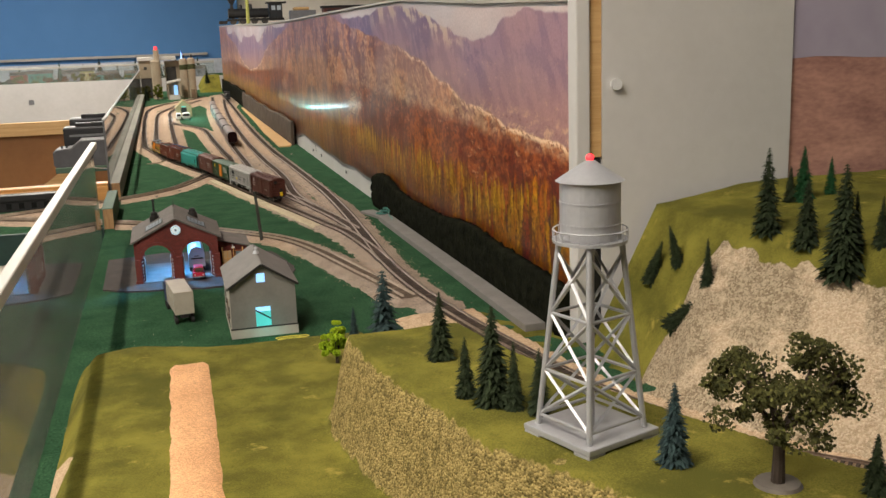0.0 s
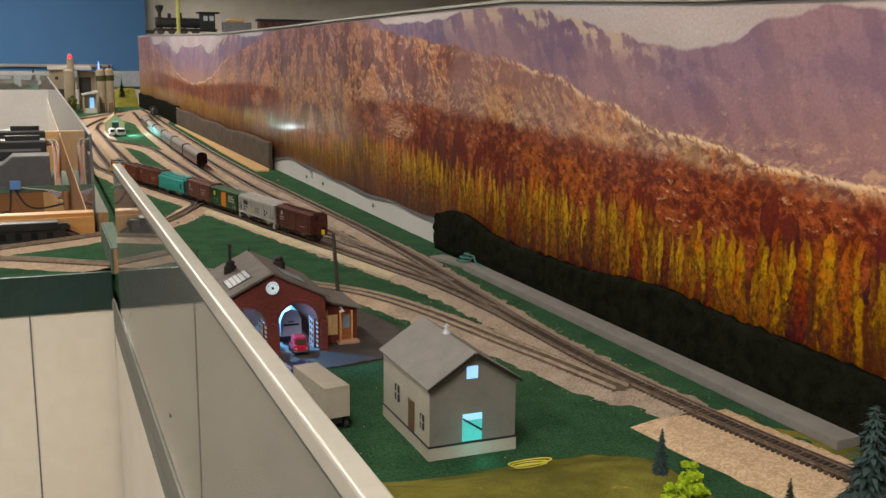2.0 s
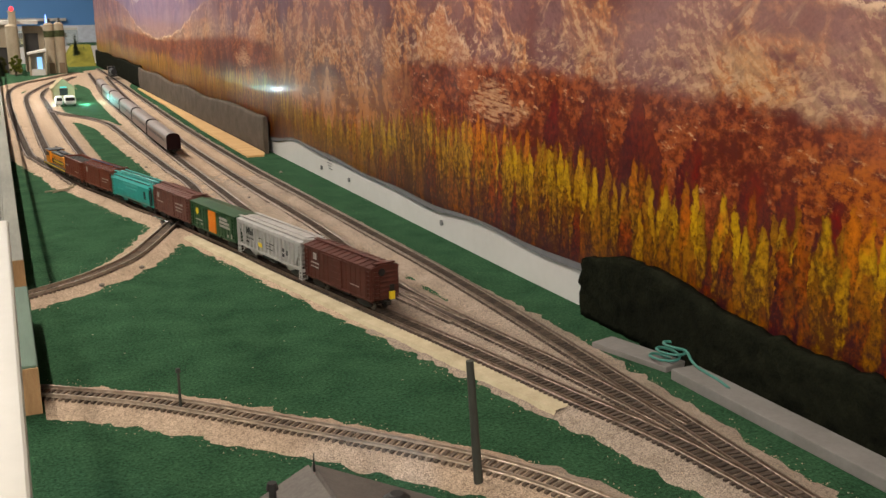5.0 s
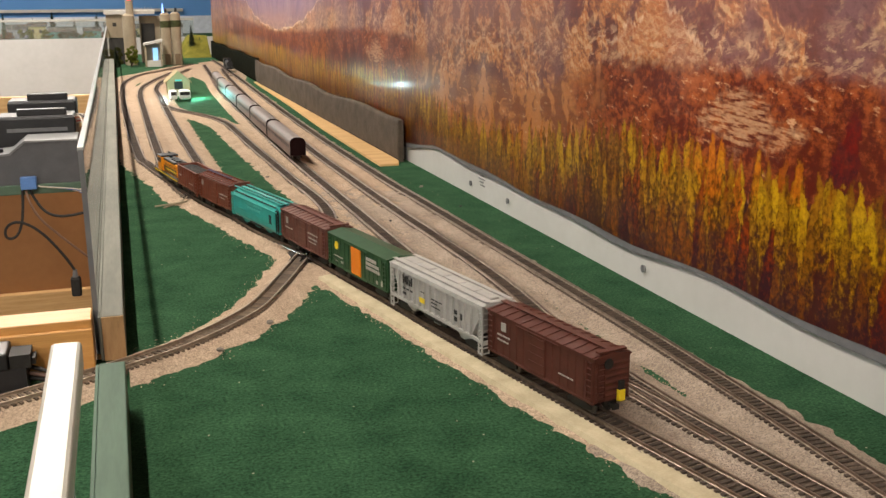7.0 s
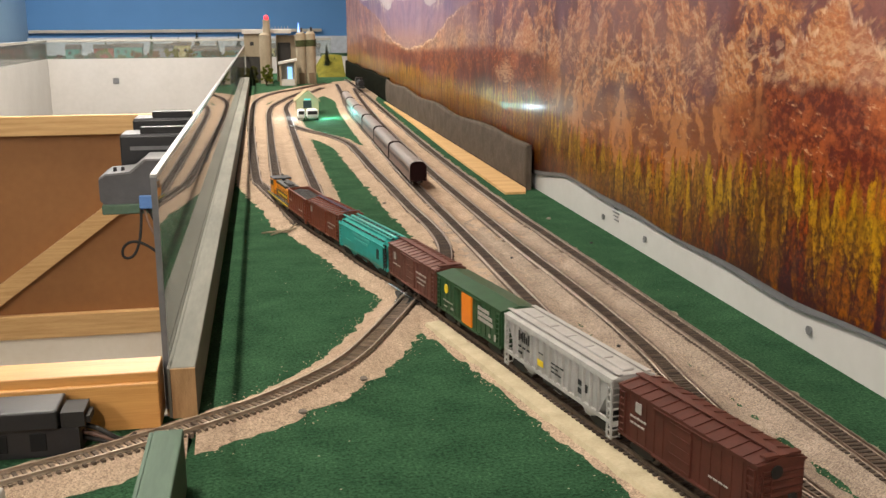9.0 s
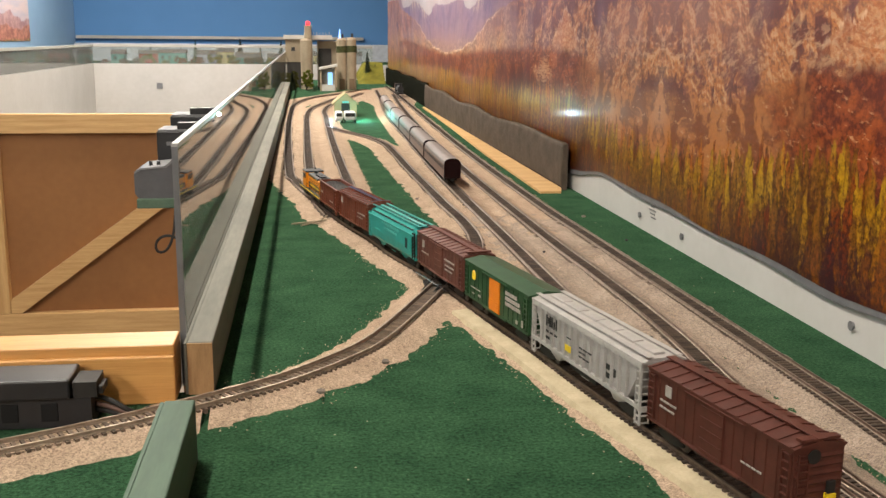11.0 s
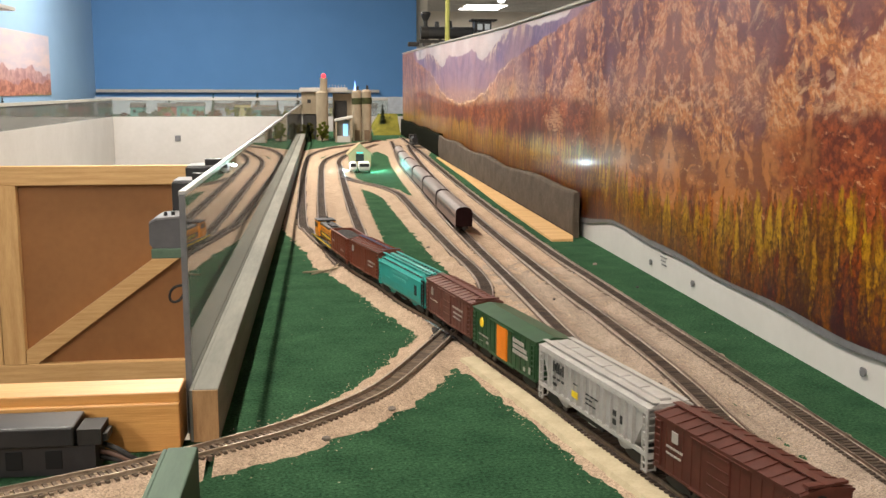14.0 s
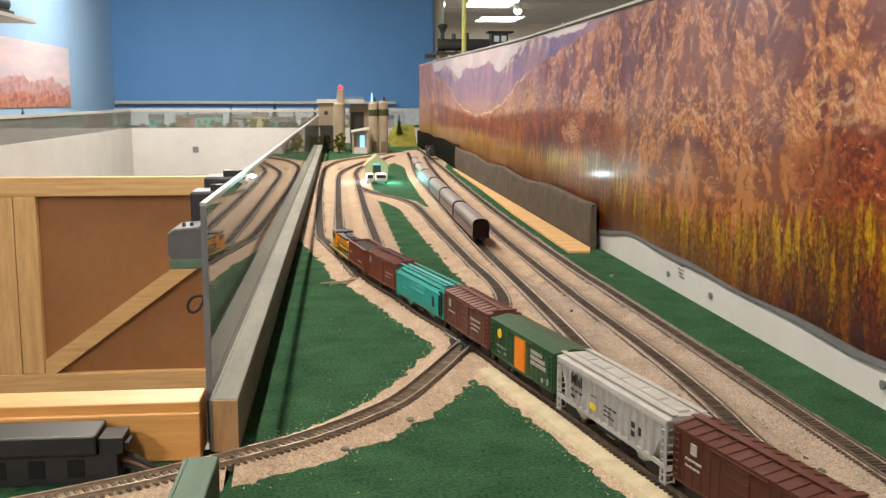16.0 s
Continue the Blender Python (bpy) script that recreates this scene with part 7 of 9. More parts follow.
M["bark"] = mat("dark_bark", (0.055, 0.038, 0.026), (0.025, 0.017, 0.012), rough=0.9, scale=120, stretch=(3, 3, 0.6), bump=0.4)


def fir_meshes(seed, levels=40, slim=0.25):
    """Unit-high bottle-brush conifer: tapered trunk and dense whorls of thin, drooping needles."""
    rnd = random.Random(seed)
    tb = cyl(bmesh.new(), (0, 0, 0.46), 0.028, 0.006, 0.92, "z", 8)
    v, f = [], []
    for k in range(levels):
        h = 0.05 + 0.94 * k / (levels - 1)
        reach = slim * (1.04 - h) ** 0.80 * rnd.uniform(0.86, 1.10) + 0.010
        n = int(30 - 16 * h)
        for i in range(n):
            a = 2 * math.pi * (i + rnd.uniform(-0.5, 0.5)) / n + k * 1.7
            r = reach * rnd.uniform(0.60, 1.12)
            drop = r * rnd.uniform(0.10, 0.55)
            d, s = Vector((math.cos(a), math.sin(a), 0)), Vector((-math.sin(a), math.cos(a), 0))
            up = rnd.uniform(-0.006, 0.014)
            for t0, t1, w0, w1 in ((0.05, 0.60, 0.10, 0.15), (0.55, 1.0, 0.15, 0.015)):
                p0 = d * (r * t0) + Vector((0, 0, h - drop * t0 ** 1.3 + up))
                p1 = d * (r * t1) + Vector((0, 0, h - drop * t1 ** 1.3 + up * (1 - t1)))
                tilt = Vector((0, 0, rnd.uniform(-0.5, 0.5)))
                b = len(v)
                v += [p0 - (s + tilt) * r * w0, p0 + (s + tilt) * r * w0, p1 + (s + tilt) * r * w1, p1 - (s + tilt) * r * w1]
                f.append((b, b + 1, b + 2, b + 3))
    me = bpy.data.meshes.new("crown")
    me.from_pydata([tuple(p) for p in v], [], f)
    tm = bpy.data.meshes.new("trunk")
    tb.to_mesh(tm)
    tb.free()
    tm.materials.append(M["bark"])
    return me, tm


FIRS = {}
for kind, m_ in (("fir", M["fir"]), ("spruce", M["spruce"]), ("bright", M["fir_bright"])):
    for k in range(3):
        crown, trunk = fir_meshes(k * 7 + 3, slim=(0.205, 0.245, 0.18)[k])
        crown.materials.append(m_)
        FIRS[kind, k] = (crown, trunk)


def fir(kind, k, at, h, label, lean=(0, 0), group="model fir trees"):
    t = empty("fir_tree", Matrix.Translation(at) @ Euler((lean[0], lean[1], k * 2.1)).to_matrix().to_4x4())
    tagged(t, label, "tree", group=group)
    for nm, me in zip(("crown", "trunk"), FIRS[kind, k]):
        shared(nm, me, t, Matrix.Diagonal((h, h, h, 1)))
    return t


def ground_z(x, y):
    return float(land(np.array(x), np.array(y))[0])


for x, y, h, kind, k, lab in ((0.179, 0.660, 0.050, "fir", 1, "dark model fir on the olive hilltop"), (0.1735, 0.580, 0.041, "fir", 0, "small dark fir on the turf hill"), (0.186, 0.562, 0.064, "fir", 1, "tall slim dark fir beside the water tower"),
                              (0.1955, 0.550, 0.044, "fir", 2, "small dark fir beside the water tower"), (0.2065, 0.535, 0.043, "fir", 0, "dark fir close to the water tower"), (0.2480, 0.4450, 0.046, "spruce", 1, "dark fir in front of the water tower"),
                              (0.323, 0.381, 0.032, "fir", 1, "small dark fir at the hill's edge")):
    fir(kind, k, (x, y, ground_z(x, y) - 0.001), h, lab)
for x, y, h, kind, k, lab in ((0.165, 0.787, 0.114, "spruce", 1, "large blue-green spruce below the hill"), (0.171, 0.974, 0.034, "spruce", 0, "small blue-green spruce behind the lime bush"), (0.180, 0.858, 0.044, "fir", 2, "narrow dark fir below the hill")):
    fir(kind, k, (x, y, ground_z(x, y) - 0.001), h, lab)
for x, y, h, kind, k, lean, lab in ((0.466, 0.8986, 0.046, "fir", 1, (0, -0.3), "dark fir leaning from the steep slope"), (0.478, 0.8624, 0.043, "fir", 0, (0, -0.25), "dark fir on the steep turf slope"), (0.478, 0.808, 0.045, "fir", 2, (0, 0), "small dark fir at the top of the gravel bank"),
                                    (0.452, 0.829, 0.056, "fir", 1, (0.2, -0.75), "dark fir tipped over on the slope"), (0.526, 0.787, 0.079, "fir", 0, (0, 0), "tall dark fir on the far hilltop"), (0.5946, 0.853, 0.037, "fir", 1, (0, 0), "small dark fir by the white board"),
                                    (0.606, 0.848, 0.055, "bright", 1, (0, 0), "bright green fir by the mural"), (0.638, 0.849, 0.039, "bright", 0, (0, 0), "small bright green fir by the mural"), (0.538, 0.745, 0.060, "fir", 1, (0, 0), "dark fir on a bare stem"),
                                    (0.541, 0.6985, 0.095, "fir", 1, (0, 0), "tall dark fir above the gravel bank"), (0.556, 0.703, 0.052, "fir", 2, (0, 0), "dark fir in the hilltop group"), (0.570, 0.688, 0.044, "fir", 0, (0, 0), "dark fir at the group's end")):
    fir(kind, k, (x, y, ground_z(x, y) - 0.002), h, lab, lean)


def leafy(name, at, h, spread, trunk_h, clumps, leaf, m_, label, seed, disc=False, squash=0.75):
    rnd = random.Random(seed)
    t = empty(name, Matrix.Translation(at))
    tagged(t, label, "tree")
    tb = cyl(bmesh.new(), (0, 0, trunk_h / 2), h * 0.045, h * 0.03, trunk_h, "z", 10)
    centres = []
    for k in range(clumps):
        a, r = rnd.uniform(0, 2 * math.pi), spread * math.sqrt(rnd.uniform(0.02, 1))
        z = trunk_h + (h - trunk_h) * rnd.uniform(0.12, 0.95) * (1 - 0.45 * (r / spread) ** 2)
        centres.append(Vector((r * math.cos(a), r * math.sin(a), z)))
    for c in centres[:max(5, clumps // 4)]:
        knee = Vector((c.x * 0.45, c.y * 0.45, trunk_h + (c.z - trunk_h) * 0.25))
        rod(tb, (0, 0, trunk_h * rnd.uniform(0.70, 0.98)), knee, h * 0.016, 6)
        rod(tb, knee, c, h * 0.009, 5)
    part("trunk", tb, M["bark"], t)
    v, f = [], []
    for c in centres:
        size = spread * rnd.uniform(0.15, 0.30)
        for j in range(150):
            d = Vector((rnd.gauss(0, 1), rnd.gauss(0, 1), rnd.gauss(0, 1))).normalized() * size * rnd.uniform(0.45, 1.0)
            d.z *= squash
            p = c + d
            u = Vector((rnd.gauss(0, 1), rnd.gauss(0, 1), rnd.gauss(0, 1))).normalized() * leaf
            w = u.orthogonal().normalized() * leaf * 0.7
            b = len(v)
            v += [p - u, p + w, p + u, p - w]
            f.append((b, b + 1, b + 2, b + 3))
    me = bpy.data.meshes.new("crown")
    me.from_pydata([tuple(p) for p in v], [], f)
    me.materials.append(m_)
    ob = new("crown", me)
    ob.parent = t
    if disc:
        part("base_disc", cyl(bmesh.new(), (0, 0, 0.0006), 0.0125, 0.0110, 0.0022, "z", 24), mat("grey_brown_disc", (0.13, 0.11, 0.09), rough=0.8), t)
    return t


leafy("oak_tree", (0.2845, 0.405, ground_z(0.2845, 0.405)), 0.083, 0.035, 0.032, 52, 0.0013, M["oak"], "spreading dark oak tree on a round base", 5, True)
leafy("lime_bush", (0.141, 0.902, ground_z(0.141, 0.902)), 0.042, 0.0135, 0.008, 60, 0.0012, M["lime"], "bright lime-green bushy tree on the turf", 9)

# ---- foam hedge, platform and cut-out hills along the wall ----
def lumpy_slab(name, x0, x1, y0, y1, top, material, label, category, amp=0.004, step=0.006, seed=0.0):
    """An upright slab with a rough outline and a knobbly face."""
    bm = bmesh.new()
    ny_, nz_ = max(2, int((y1 - y0) / step)), 10
    rows = []
    for j in range(ny_ + 1):
        y = y0 + (y1 - y0) * j / ny_
        h = top(y) + 0.004 * noise.noise((y * 70, seed, 0))
        front = [bm.verts.new((x0 + wall_shift(y) + amp * noise.noise((y * 120, i * 0.9, seed)) - 0.002 * math.sin(math.pi * i / nz_), y + 0.3 * amp * noise.noise((i, y * 90, seed)), h * i / nz_)) for i in range(nz_ + 1)]
        back = [bm.verts.new((x1 + wall_shift(y), y, h * i / nz_)) for i in (nz_, 0)]
        rows.append(front + back)
    for r, s in zip(rows, rows[1:]):
        for i in range(len(r)):
            f = bm.faces.new((r[i], s[i], s[(i + 1) % len(r)], r[(i + 1) % len(r)]))
            f.smooth = True
    bm.faces.new(rows[0])
    bm.faces.new(rows[-1][::-1])
    ob = mesh_ob(name, clean(bm), material)
    return tagged(ob, label, category)


lumpy_slab("hedge", 0.389, 0.4005, 0.985, 1.957, lambda y: float(np.interp(y, (0.98, 1.05, 1.21, 1.31, 1.38, 1.46, 1.66, 1.757, 1.80, 1.85, 1.90, 1.96), (0.056, 0.060, 0.063, 0.069, 0.066, 0.057, 0.053, 0.057, 0.066, 0.072, 0.071, 0.056))),
           M["moss"], "dark flocked foam hedge along the mural's foot", "hedge")
lumpy_slab("hill_cutout", 0.386, 0.394, 3.205, 5.18, lambda y: 0.080 - 0.006 * sstep(y, 3.3, 3.7) + 0.004 * math.sin(y * 11) + 0.006 * sstep(y, 4.3, 5.0), M["cutout"], "dark grey cut-out hill board against the mural", "board", amp=0.0015, step=0.014, seed=4)
lumpy_slab("hill_cutout", 0.391, 0.4005, 5.185, 7.0, lambda y: 0.085 + 0.003 * math.sin(y * 9), M["moss"], "blackish cut-out hill board at the far end", "board", amp=0.0015, step=0.02, seed=9)
plank = slab_poly("trim", [(0.340, 3.168), (0.375, 3.168), (0.3848, 3.206), (0.3848, 5.16), (0.376, 5.16), (0.362, 4.35), (0.345, 3.72)], 0.0, 0.0036, M["wood"], "bare wooden strip at the foot of the cut-out hill", "trim")

M["platform"] = mat("grey_platform_board", (0.20, 0.185, 0.17), (0.15, 0.138, 0.125), rough=0.8, scale=30, bump=0.2)
bm = bmesh.new()
box(bm, -0.0125, 0.0125, -0.3775, 0.3775, 0.0, 0.009, bevel=0.0008, m=Matrix.Translation((0.3815, 1.3975, 0)) @ Matrix.Rotation(0.0115, 4, "Z"))
pf = mesh_ob("platform", bm, M["platform"])
tagged(pf, "long grey platform board beside the hedge", "platform")
pf2 = mesh_ob("board", box(bmesh.new(), -0.013, 0.013, -0.042, 0.042, 0.0, 0.005, bevel=0.0006, m=Matrix.Translation((0.372, 1.832, 0.0)) @ Matrix.Rotation(0.25, 4, "Z")), M["platform"])
tagged(pf2, "loose grey board at the platform's end", "board")


def wire(name, pts, r, m_, label, category="wire"):
    cu = bpy.data.curves.new(name, "CURVE")
    cu.dimensions, cu.bevel_depth, cu.bevel_resolution = "3D", r, 2
    sp = cu.splines.new("NURBS")
    sp.points.add(len(pts) - 1)
    for q, p in zip(sp.points, pts):
        q.co = (*p, 1)
    sp.use_endpoint_u, sp.order_u = True, 4
    cu.materials.append(m_)
    dg = new(name, cu)
    me = bpy.data.meshes.new_from_object(dg.evaluated_get(bpy.context.evaluated_depsgraph_get()))
    bpy.data.objects.remove(dg)
    ob = new(name, me)
    return tagged(ob, label, category)


M["teal_wire"] = mat("teal_wire", (0.05, 0.20, 0.16), rough=0.5)
pts = [(0.372 + 0.010 * math.cos(a * 0.9) + 0.001 * a, 1.80 + 0.016 * math.sin(a * 0.9), 0.0075 + 0.0006 * a) for a in range(20)]
wire("wire_coil", pts + [(0.380, 1.77, 0.010), (0.384, 1.74, 0.0098), (0.378, 1.72, 0.0098)], 0.0012, M["teal_wire"], "coil of teal wire on the platform end")
M["yellow_wire"] = mat("yellow_wire", (0.70, 0.62, 0.08), rough=0.5)
pts = [(0.118 + 0.014 * math.cos(a * 1.1) * (1 + 0.05 * a), 1.066 + 0.005 * math.sin(a * 1.1), ground_z(0.118, 1.066) + 0.0010 + 0.0003 * a) for a in range(16)]
wire("wire_coil", pts, 0.0005, M["yellow_wire"], "small tangle of yellow wire on the turf")
M["twig"] = mat("dry_twig", (0.30, 0.24, 0.16), rough=0.9)
tw = bmesh.new()
for a, b in (((-0.046, 2.905, 0.003), (-0.004, 2.945, 0.005)), ((-0.030, 2.922, 0.004), (-0.012, 2.912, 0.009)), ((-0.022, 2.93, 0.004), (-0.010, 2.955, 0.007)), ((-0.058, 2.918, 0.003), (-0.020, 2.930, 0.004))):
    rod(tw, a, b, 0.0012, 6)
tagged(mesh_ob("twig", tw, M["twig"]), "small dry forked twig on the felt", "twig")

# screws and a stencil on the white wainscot
for y, z in ((2.708, 0.019), (2.862, 0.018), (2.327, 0.020)):
    bm = cyl(bmesh.new(), (WALL - 0.001, y, z), 0.0042, 0.0034, 0.0024, "x", 14)
    tagged(mesh_ob("screw", bm, M["grey_plastic"]), "screw head in the white wall foot", "screw")
bm = bmesh.new()
for k in range(5):
    box(bm, WALL - 0.0008, WALL + 0.0002, 2.803 + 0.004 * (k % 2), 2.820 + 0.003 * (k % 3), 0.022 + 0.0048 * k, 0.0235 + 0.0048 * k)
tagged(mesh_ob("stencil_mark", bm, M["grey_plastic"]), "small grey stencil mark on the white wall", "marking")

# cork strip beside the branch, paved crossing and loose stones
bm = bmesh.new()
pth = PATHS["branch"]
nor = normals(pth)
rows = []
for p, n in zip(pth, nor):
    if 1.75 < p.y < 2.47:
        sgn = 1 if n.x < 0 else -1
        a, b = p + n * sgn * 0.0110, p + n * sgn * 0.0250
        rows.append([bm.verts.new(v) for v in ((a.x, a.y, 0.0056), (b.x, b.y, 0.0050), (b.x + n.x * sgn * 0.002, b.y + n.y * sgn * 0.002, 0.0))])
for r, s in zip(rows, rows[1:]):
    for i in range(2):
        bm.faces.new((r[i], s[i], s[i + 1], r[i + 1]))
tagged(mesh_ob("roadbed", clean(bm), M["roadbed"]), "tan cork roadbed strip beside the rails", "roadbed")
for x, y, s_ in ((0.198, 2.163, 0.0062), (0.172, 2.484, 0.0028), (0.245, 2.36, 0.002), (0.20, 2.24, 0.0022), (0.172, 3.03, 0.003), (0.30, 2.86, 0.0025), (0.02, 2.32, 0.003), (-0.03, 2.26, 0.003), (0.13, 3.10, 0.003), (0.235, 2.70, 0.002), (0.352, 2.95, 0.0035), (0.36, 2.78, 0.002)):
    bm = bmesh.new()
    bmesh.ops.create_icosphere(bm, subdivisions=2, radius=s_)
    for v in bm.verts:
        v.co *= 1 + 0.35 * noise.noise(v.co * 300 + Vector((x * 90, y * 50, 0)))
        v.co.z *= 0.6
    ob = mesh_ob("stone", bm, mat("stone_grey", (0.22, 0.18, 0.15), (0.12, 0.10, 0.085), rough=0.9, scale=200) if s_ > 0.0026 else M["dark"])
    ob.location = (x, y, 0.0055 if x < 0.34 else 0.001)
    tagged(ob, "small loose stone lying beside the track", "stone", group="loose stones")

# diamond crossing in bright steel
dx = empty("rail_crossing", Matrix.Translation((0.091, 2.556, 0)))
tagged(dx, "bright steel diamond crossing between two tracks", "rail crossing")
for d in ((-0.245, 0.970), (0.327, 0.945)):
    n = Vector((-d[1], d[0], 0))
    for s in (-1, 1):
        for off, z in ((GAUGE, 0.0102), (GAUGE - 0.0022, 0.0098)):
            c = n * s * off
            bm = rod(bmesh.new(), (c.x - d[0] * 0.042, c.y - d[1] * 0.042, z - 0.0008), (c.x + d[0] * 0.042, c.y + d[1] * 0.042, z - 0.0008), 0.0008, 6)
            part("check_rail", bm, M["steel"], dx)
part("base", boxes((-0.013, 0.013, -0.017, 0.017, 0.0040, 0.0070)), M["dark"], dx)
for x0, x1, y0, y1 in ((0.118, 0.142, 2.448, 2.475), (0.130, 0.150, 2.585, 2.615)):
    pl = mesh_ob("crossing_panel", boxes((x0, x1, y0, y1, 0.003, 0.0058), bevel=0.0006), mat("dark_crossing_board", (0.10, 0.085, 0.075), rough=0.85))
    tagged(pl, "dark panel set beside the rails", "panel")

# ---- far yard: elevator, silos, hut ----
M["concrete"] = mat("tan_concrete", (0.42, 0.35, 0.25), (0.30, 0.245, 0.17), rough=0.85, scale=30, stretch=(1, 1, 0.4), bump=0.1)
M["pale_roof"] = mat("pale_roof", (0.62, 0.60, 0.55), (0.52, 0.50, 0.46), rough=0.7, scale=30)
M["far_dark"] = mat("dark_warm_grey", (0.050, 0.046, 0.042), (0.028, 0.026, 0.024), rough=0.7, scale=40)
before = set(scene.objects)
elev = empty("grain_elevator")
tagged(elev, "tan grain elevator with pale flat roof and dark loading bay", "building")
part("head_house", boxes((-0.105, -0.030, 6.50, 6.62, 0.105, 0.197), bevel=0.001), M["concrete"], elev)
# Dark box drawn in for the shaded pit under the head house
part("base", boxes((-0.100, -0.035, 6.51, 6.61, 0.0, 0.105)), M["far_dark"], elev)
part("roof", boxes((-0.112, 0.106, 6.47, 6.68, 0.198, 0.214), bevel=0.001), M["pale_roof"], elev)
part("long_wall", boxes((0.040, 0.130, 6.56, 6.66, 0.0, 0.190), bevel=0.001), M["concrete"], elev)
# Dark sheet in place of the shade inside the open bay
part("loading_bay", boxes((0.046, 0.104, 6.552, 6.56, 0.07, 0.160)), M["far_dark"], elev)
part("window", boxes((-0.078, -0.062, 6.494, 6.50, 0.150, 0.165)), M["far_dark"], elev)
for k in range(9):
    part("roof_rail_post", boxes((-0.020 + 0.014 * k, -0.018 + 0.014 * k, 6.47, 6.472, 0.214, 0.226)), M["pale_roof"], elev)


M["moss_collar"] = mat("mossy_collar", (0.070, 0.080, 0.028), (0.030, 0.036, 0.014), rough=0.95, scale=90, bump=0.8)


def silo(x, y, r, h, label, stack=0.0):
    s = empty("silo", Matrix.Translation((x, y, 0)))
    tagged(s, label, "silo", group="grain silos")
    part("barrel", cyl(bmesh.new(), (0, 0, h / 2), r, r, h, "z", 28), M["concrete"], s)
    part("cap", cyl(bmesh.new(), (0, 0, h + 0.004), r * 1.05, r * 0.6, 0.009, "z", 28), M["concrete"], s)
    bm = bmesh.new()
    for k in range(6):
        cyl(bm, (0, 0, h * (k + 0.5) / 6), r * 1.02, r * 1.02, 0.0014, "z", 28)
    pieces("hoop_band", bm, M["concrete"], s)
    if stack:
        part("stack", cyl(bmesh.new(), (0.008, 0, (h + stack) / 2), r * 0.62, r * 0.58, stack - h, "z", 24), M["concrete"], s)
        part("stack_rim", cyl(bmesh.new(), (0.008, 0, stack), r * 0.68, r * 0.68, 0.005, "z", 24), M["concrete"], s)
        bm = bmesh.new()
        bmesh.ops.create_uvsphere(bm, u_segments=14, v_segments=8, radius=0.0105, matrix=Matrix.Translation((0.008, 0, stack + 0.010)))
        part("beacon", bm, M["red_lamp"], s, "glowing red beacon")
    else:
        bm = cyl(bmesh.new(), (0, 0, h * 0.815), r * 1.14, r * 1.14, h * 0.13, "z", 28)
        for v in bm.verts:
            v.co += Vector((noise.noise(v.co * 150), noise.noise(v.co * 170), noise.noise(v.co * 130))) * 0.003
        part("collar", bm, M["moss_collar"], s, "moss-covered walkway collar")
        part("hatch", boxes((-r * 0.55, r * 0.55, -r - 0.002, -r * 0.6, 0.0, h * 0.22), bevel=0.001), M["hatch"], s)
        part("roof_vent", cyl(bmesh.new(), (0.004, 0, h + 0.014), 0.006, 0.005, 0.022, "z", 10), M["far_dark"], s)
    return s


M["hatch"] = mat("brown_hatch", (0.20, 0.14, 0.085), (0.14, 0.095, 0.06), rough=0.8, scale=60)
silo(-0.0104, 6.38, 0.0264, 0.193, "tall tan silo with a slim stack and red beacon", 0.250)
silo(0.144, 6.34, 0.0212, 0.196, "tan twin grain silo with a mossy collar")
silo(0.187, 6.34, 0.0212, 0.198, "tan twin grain silo with a mossy collar")
bm = bmesh.new()
cyl(bm, (0.136, 6.335, 0.222), 0.005, 0.001, 0.036, "z", 10)
tagged(mesh_ob("vent_plume", bm, mat("blue_led", (0.3, 0.5, 1.0), emit=(0.25, 0.45, 1.0), power=2.5)), "small glowing blue lamp on the silo roof", "lamp")
office = empty("loading_office")
tagged(office, "small pale office with an open lit front", "building")
part("wall", boxes((0.045, 0.052, 6.20, 6.27, 0, 0.080), (0.108, 0.115, 6.20, 6.27, 0, 0.090), (0.045, 0.115, 6.265, 6.27, 0, 0.085)), M["concrete"], office)
bm = bmesh.new()
prism(bm, [(0.040, 0.082), (0.120, 0.096), (0.120, 0.104), (0.040, 0.090)], 6.19, 6.28, Matrix.Rotation(radians(90), 4, "Z") @ Matrix.Diagonal((1, -1, 1, 1)))
part("roof", clean(bm), M["pale_roof"], office)
part("lit_panel", boxes((0.080, 0.100, 6.255, 6.263, 0.02, 0.07)), M["blue_glow"], office)
part("counter", boxes((0.052, 0.108, 6.205, 6.215, 0, 0.025)), M["pale_roof"], office)
for ob in set(scene.objects) - before:
    if ob.parent is None:
        ob.matrix_basis = Matrix.Translation((-0.016, 0.06, 0)) @ Matrix.Diagonal((1.06, 1, 1.17, 1)) @ ob.matrix_basis
for x, y, h, k, kind in ((0.30, 7.1, 0.17, 2, "fir"), (0.345, 7.15, 0.10, 0, "fir"), (-0.095, 6.30, 0.09, 1, "fir")):
    fir(kind, k, (x, y, 0), h, "dark conifer near the distant grain elevator", group="distant conifers")

mound = bmesh.new()
rows = []
for j in range(9):
    y = 6.95 + 0.05 * j
    rows.append([mound.verts.new((0.245 + 0.013 * i, y, -0.002 + 0.108 * min(1, j / 5) * math.sin(math.pi * min(1, (i + 1) / 6) / 2) + 0.006 * noise.noise((i * 0.7, j * 0.7, 2)))) for i in range(12)])
for r, q in zip(rows, rows[1:]):
    for i in range(11):
        mound.faces.new((r[i], r[i + 1], q[i + 1], q[i])).smooth = True
tagged(mesh_ob("turf_mound", mound, M["olive"]), "low yellow-green turf mound behind the silos", "mound", kind="structure")
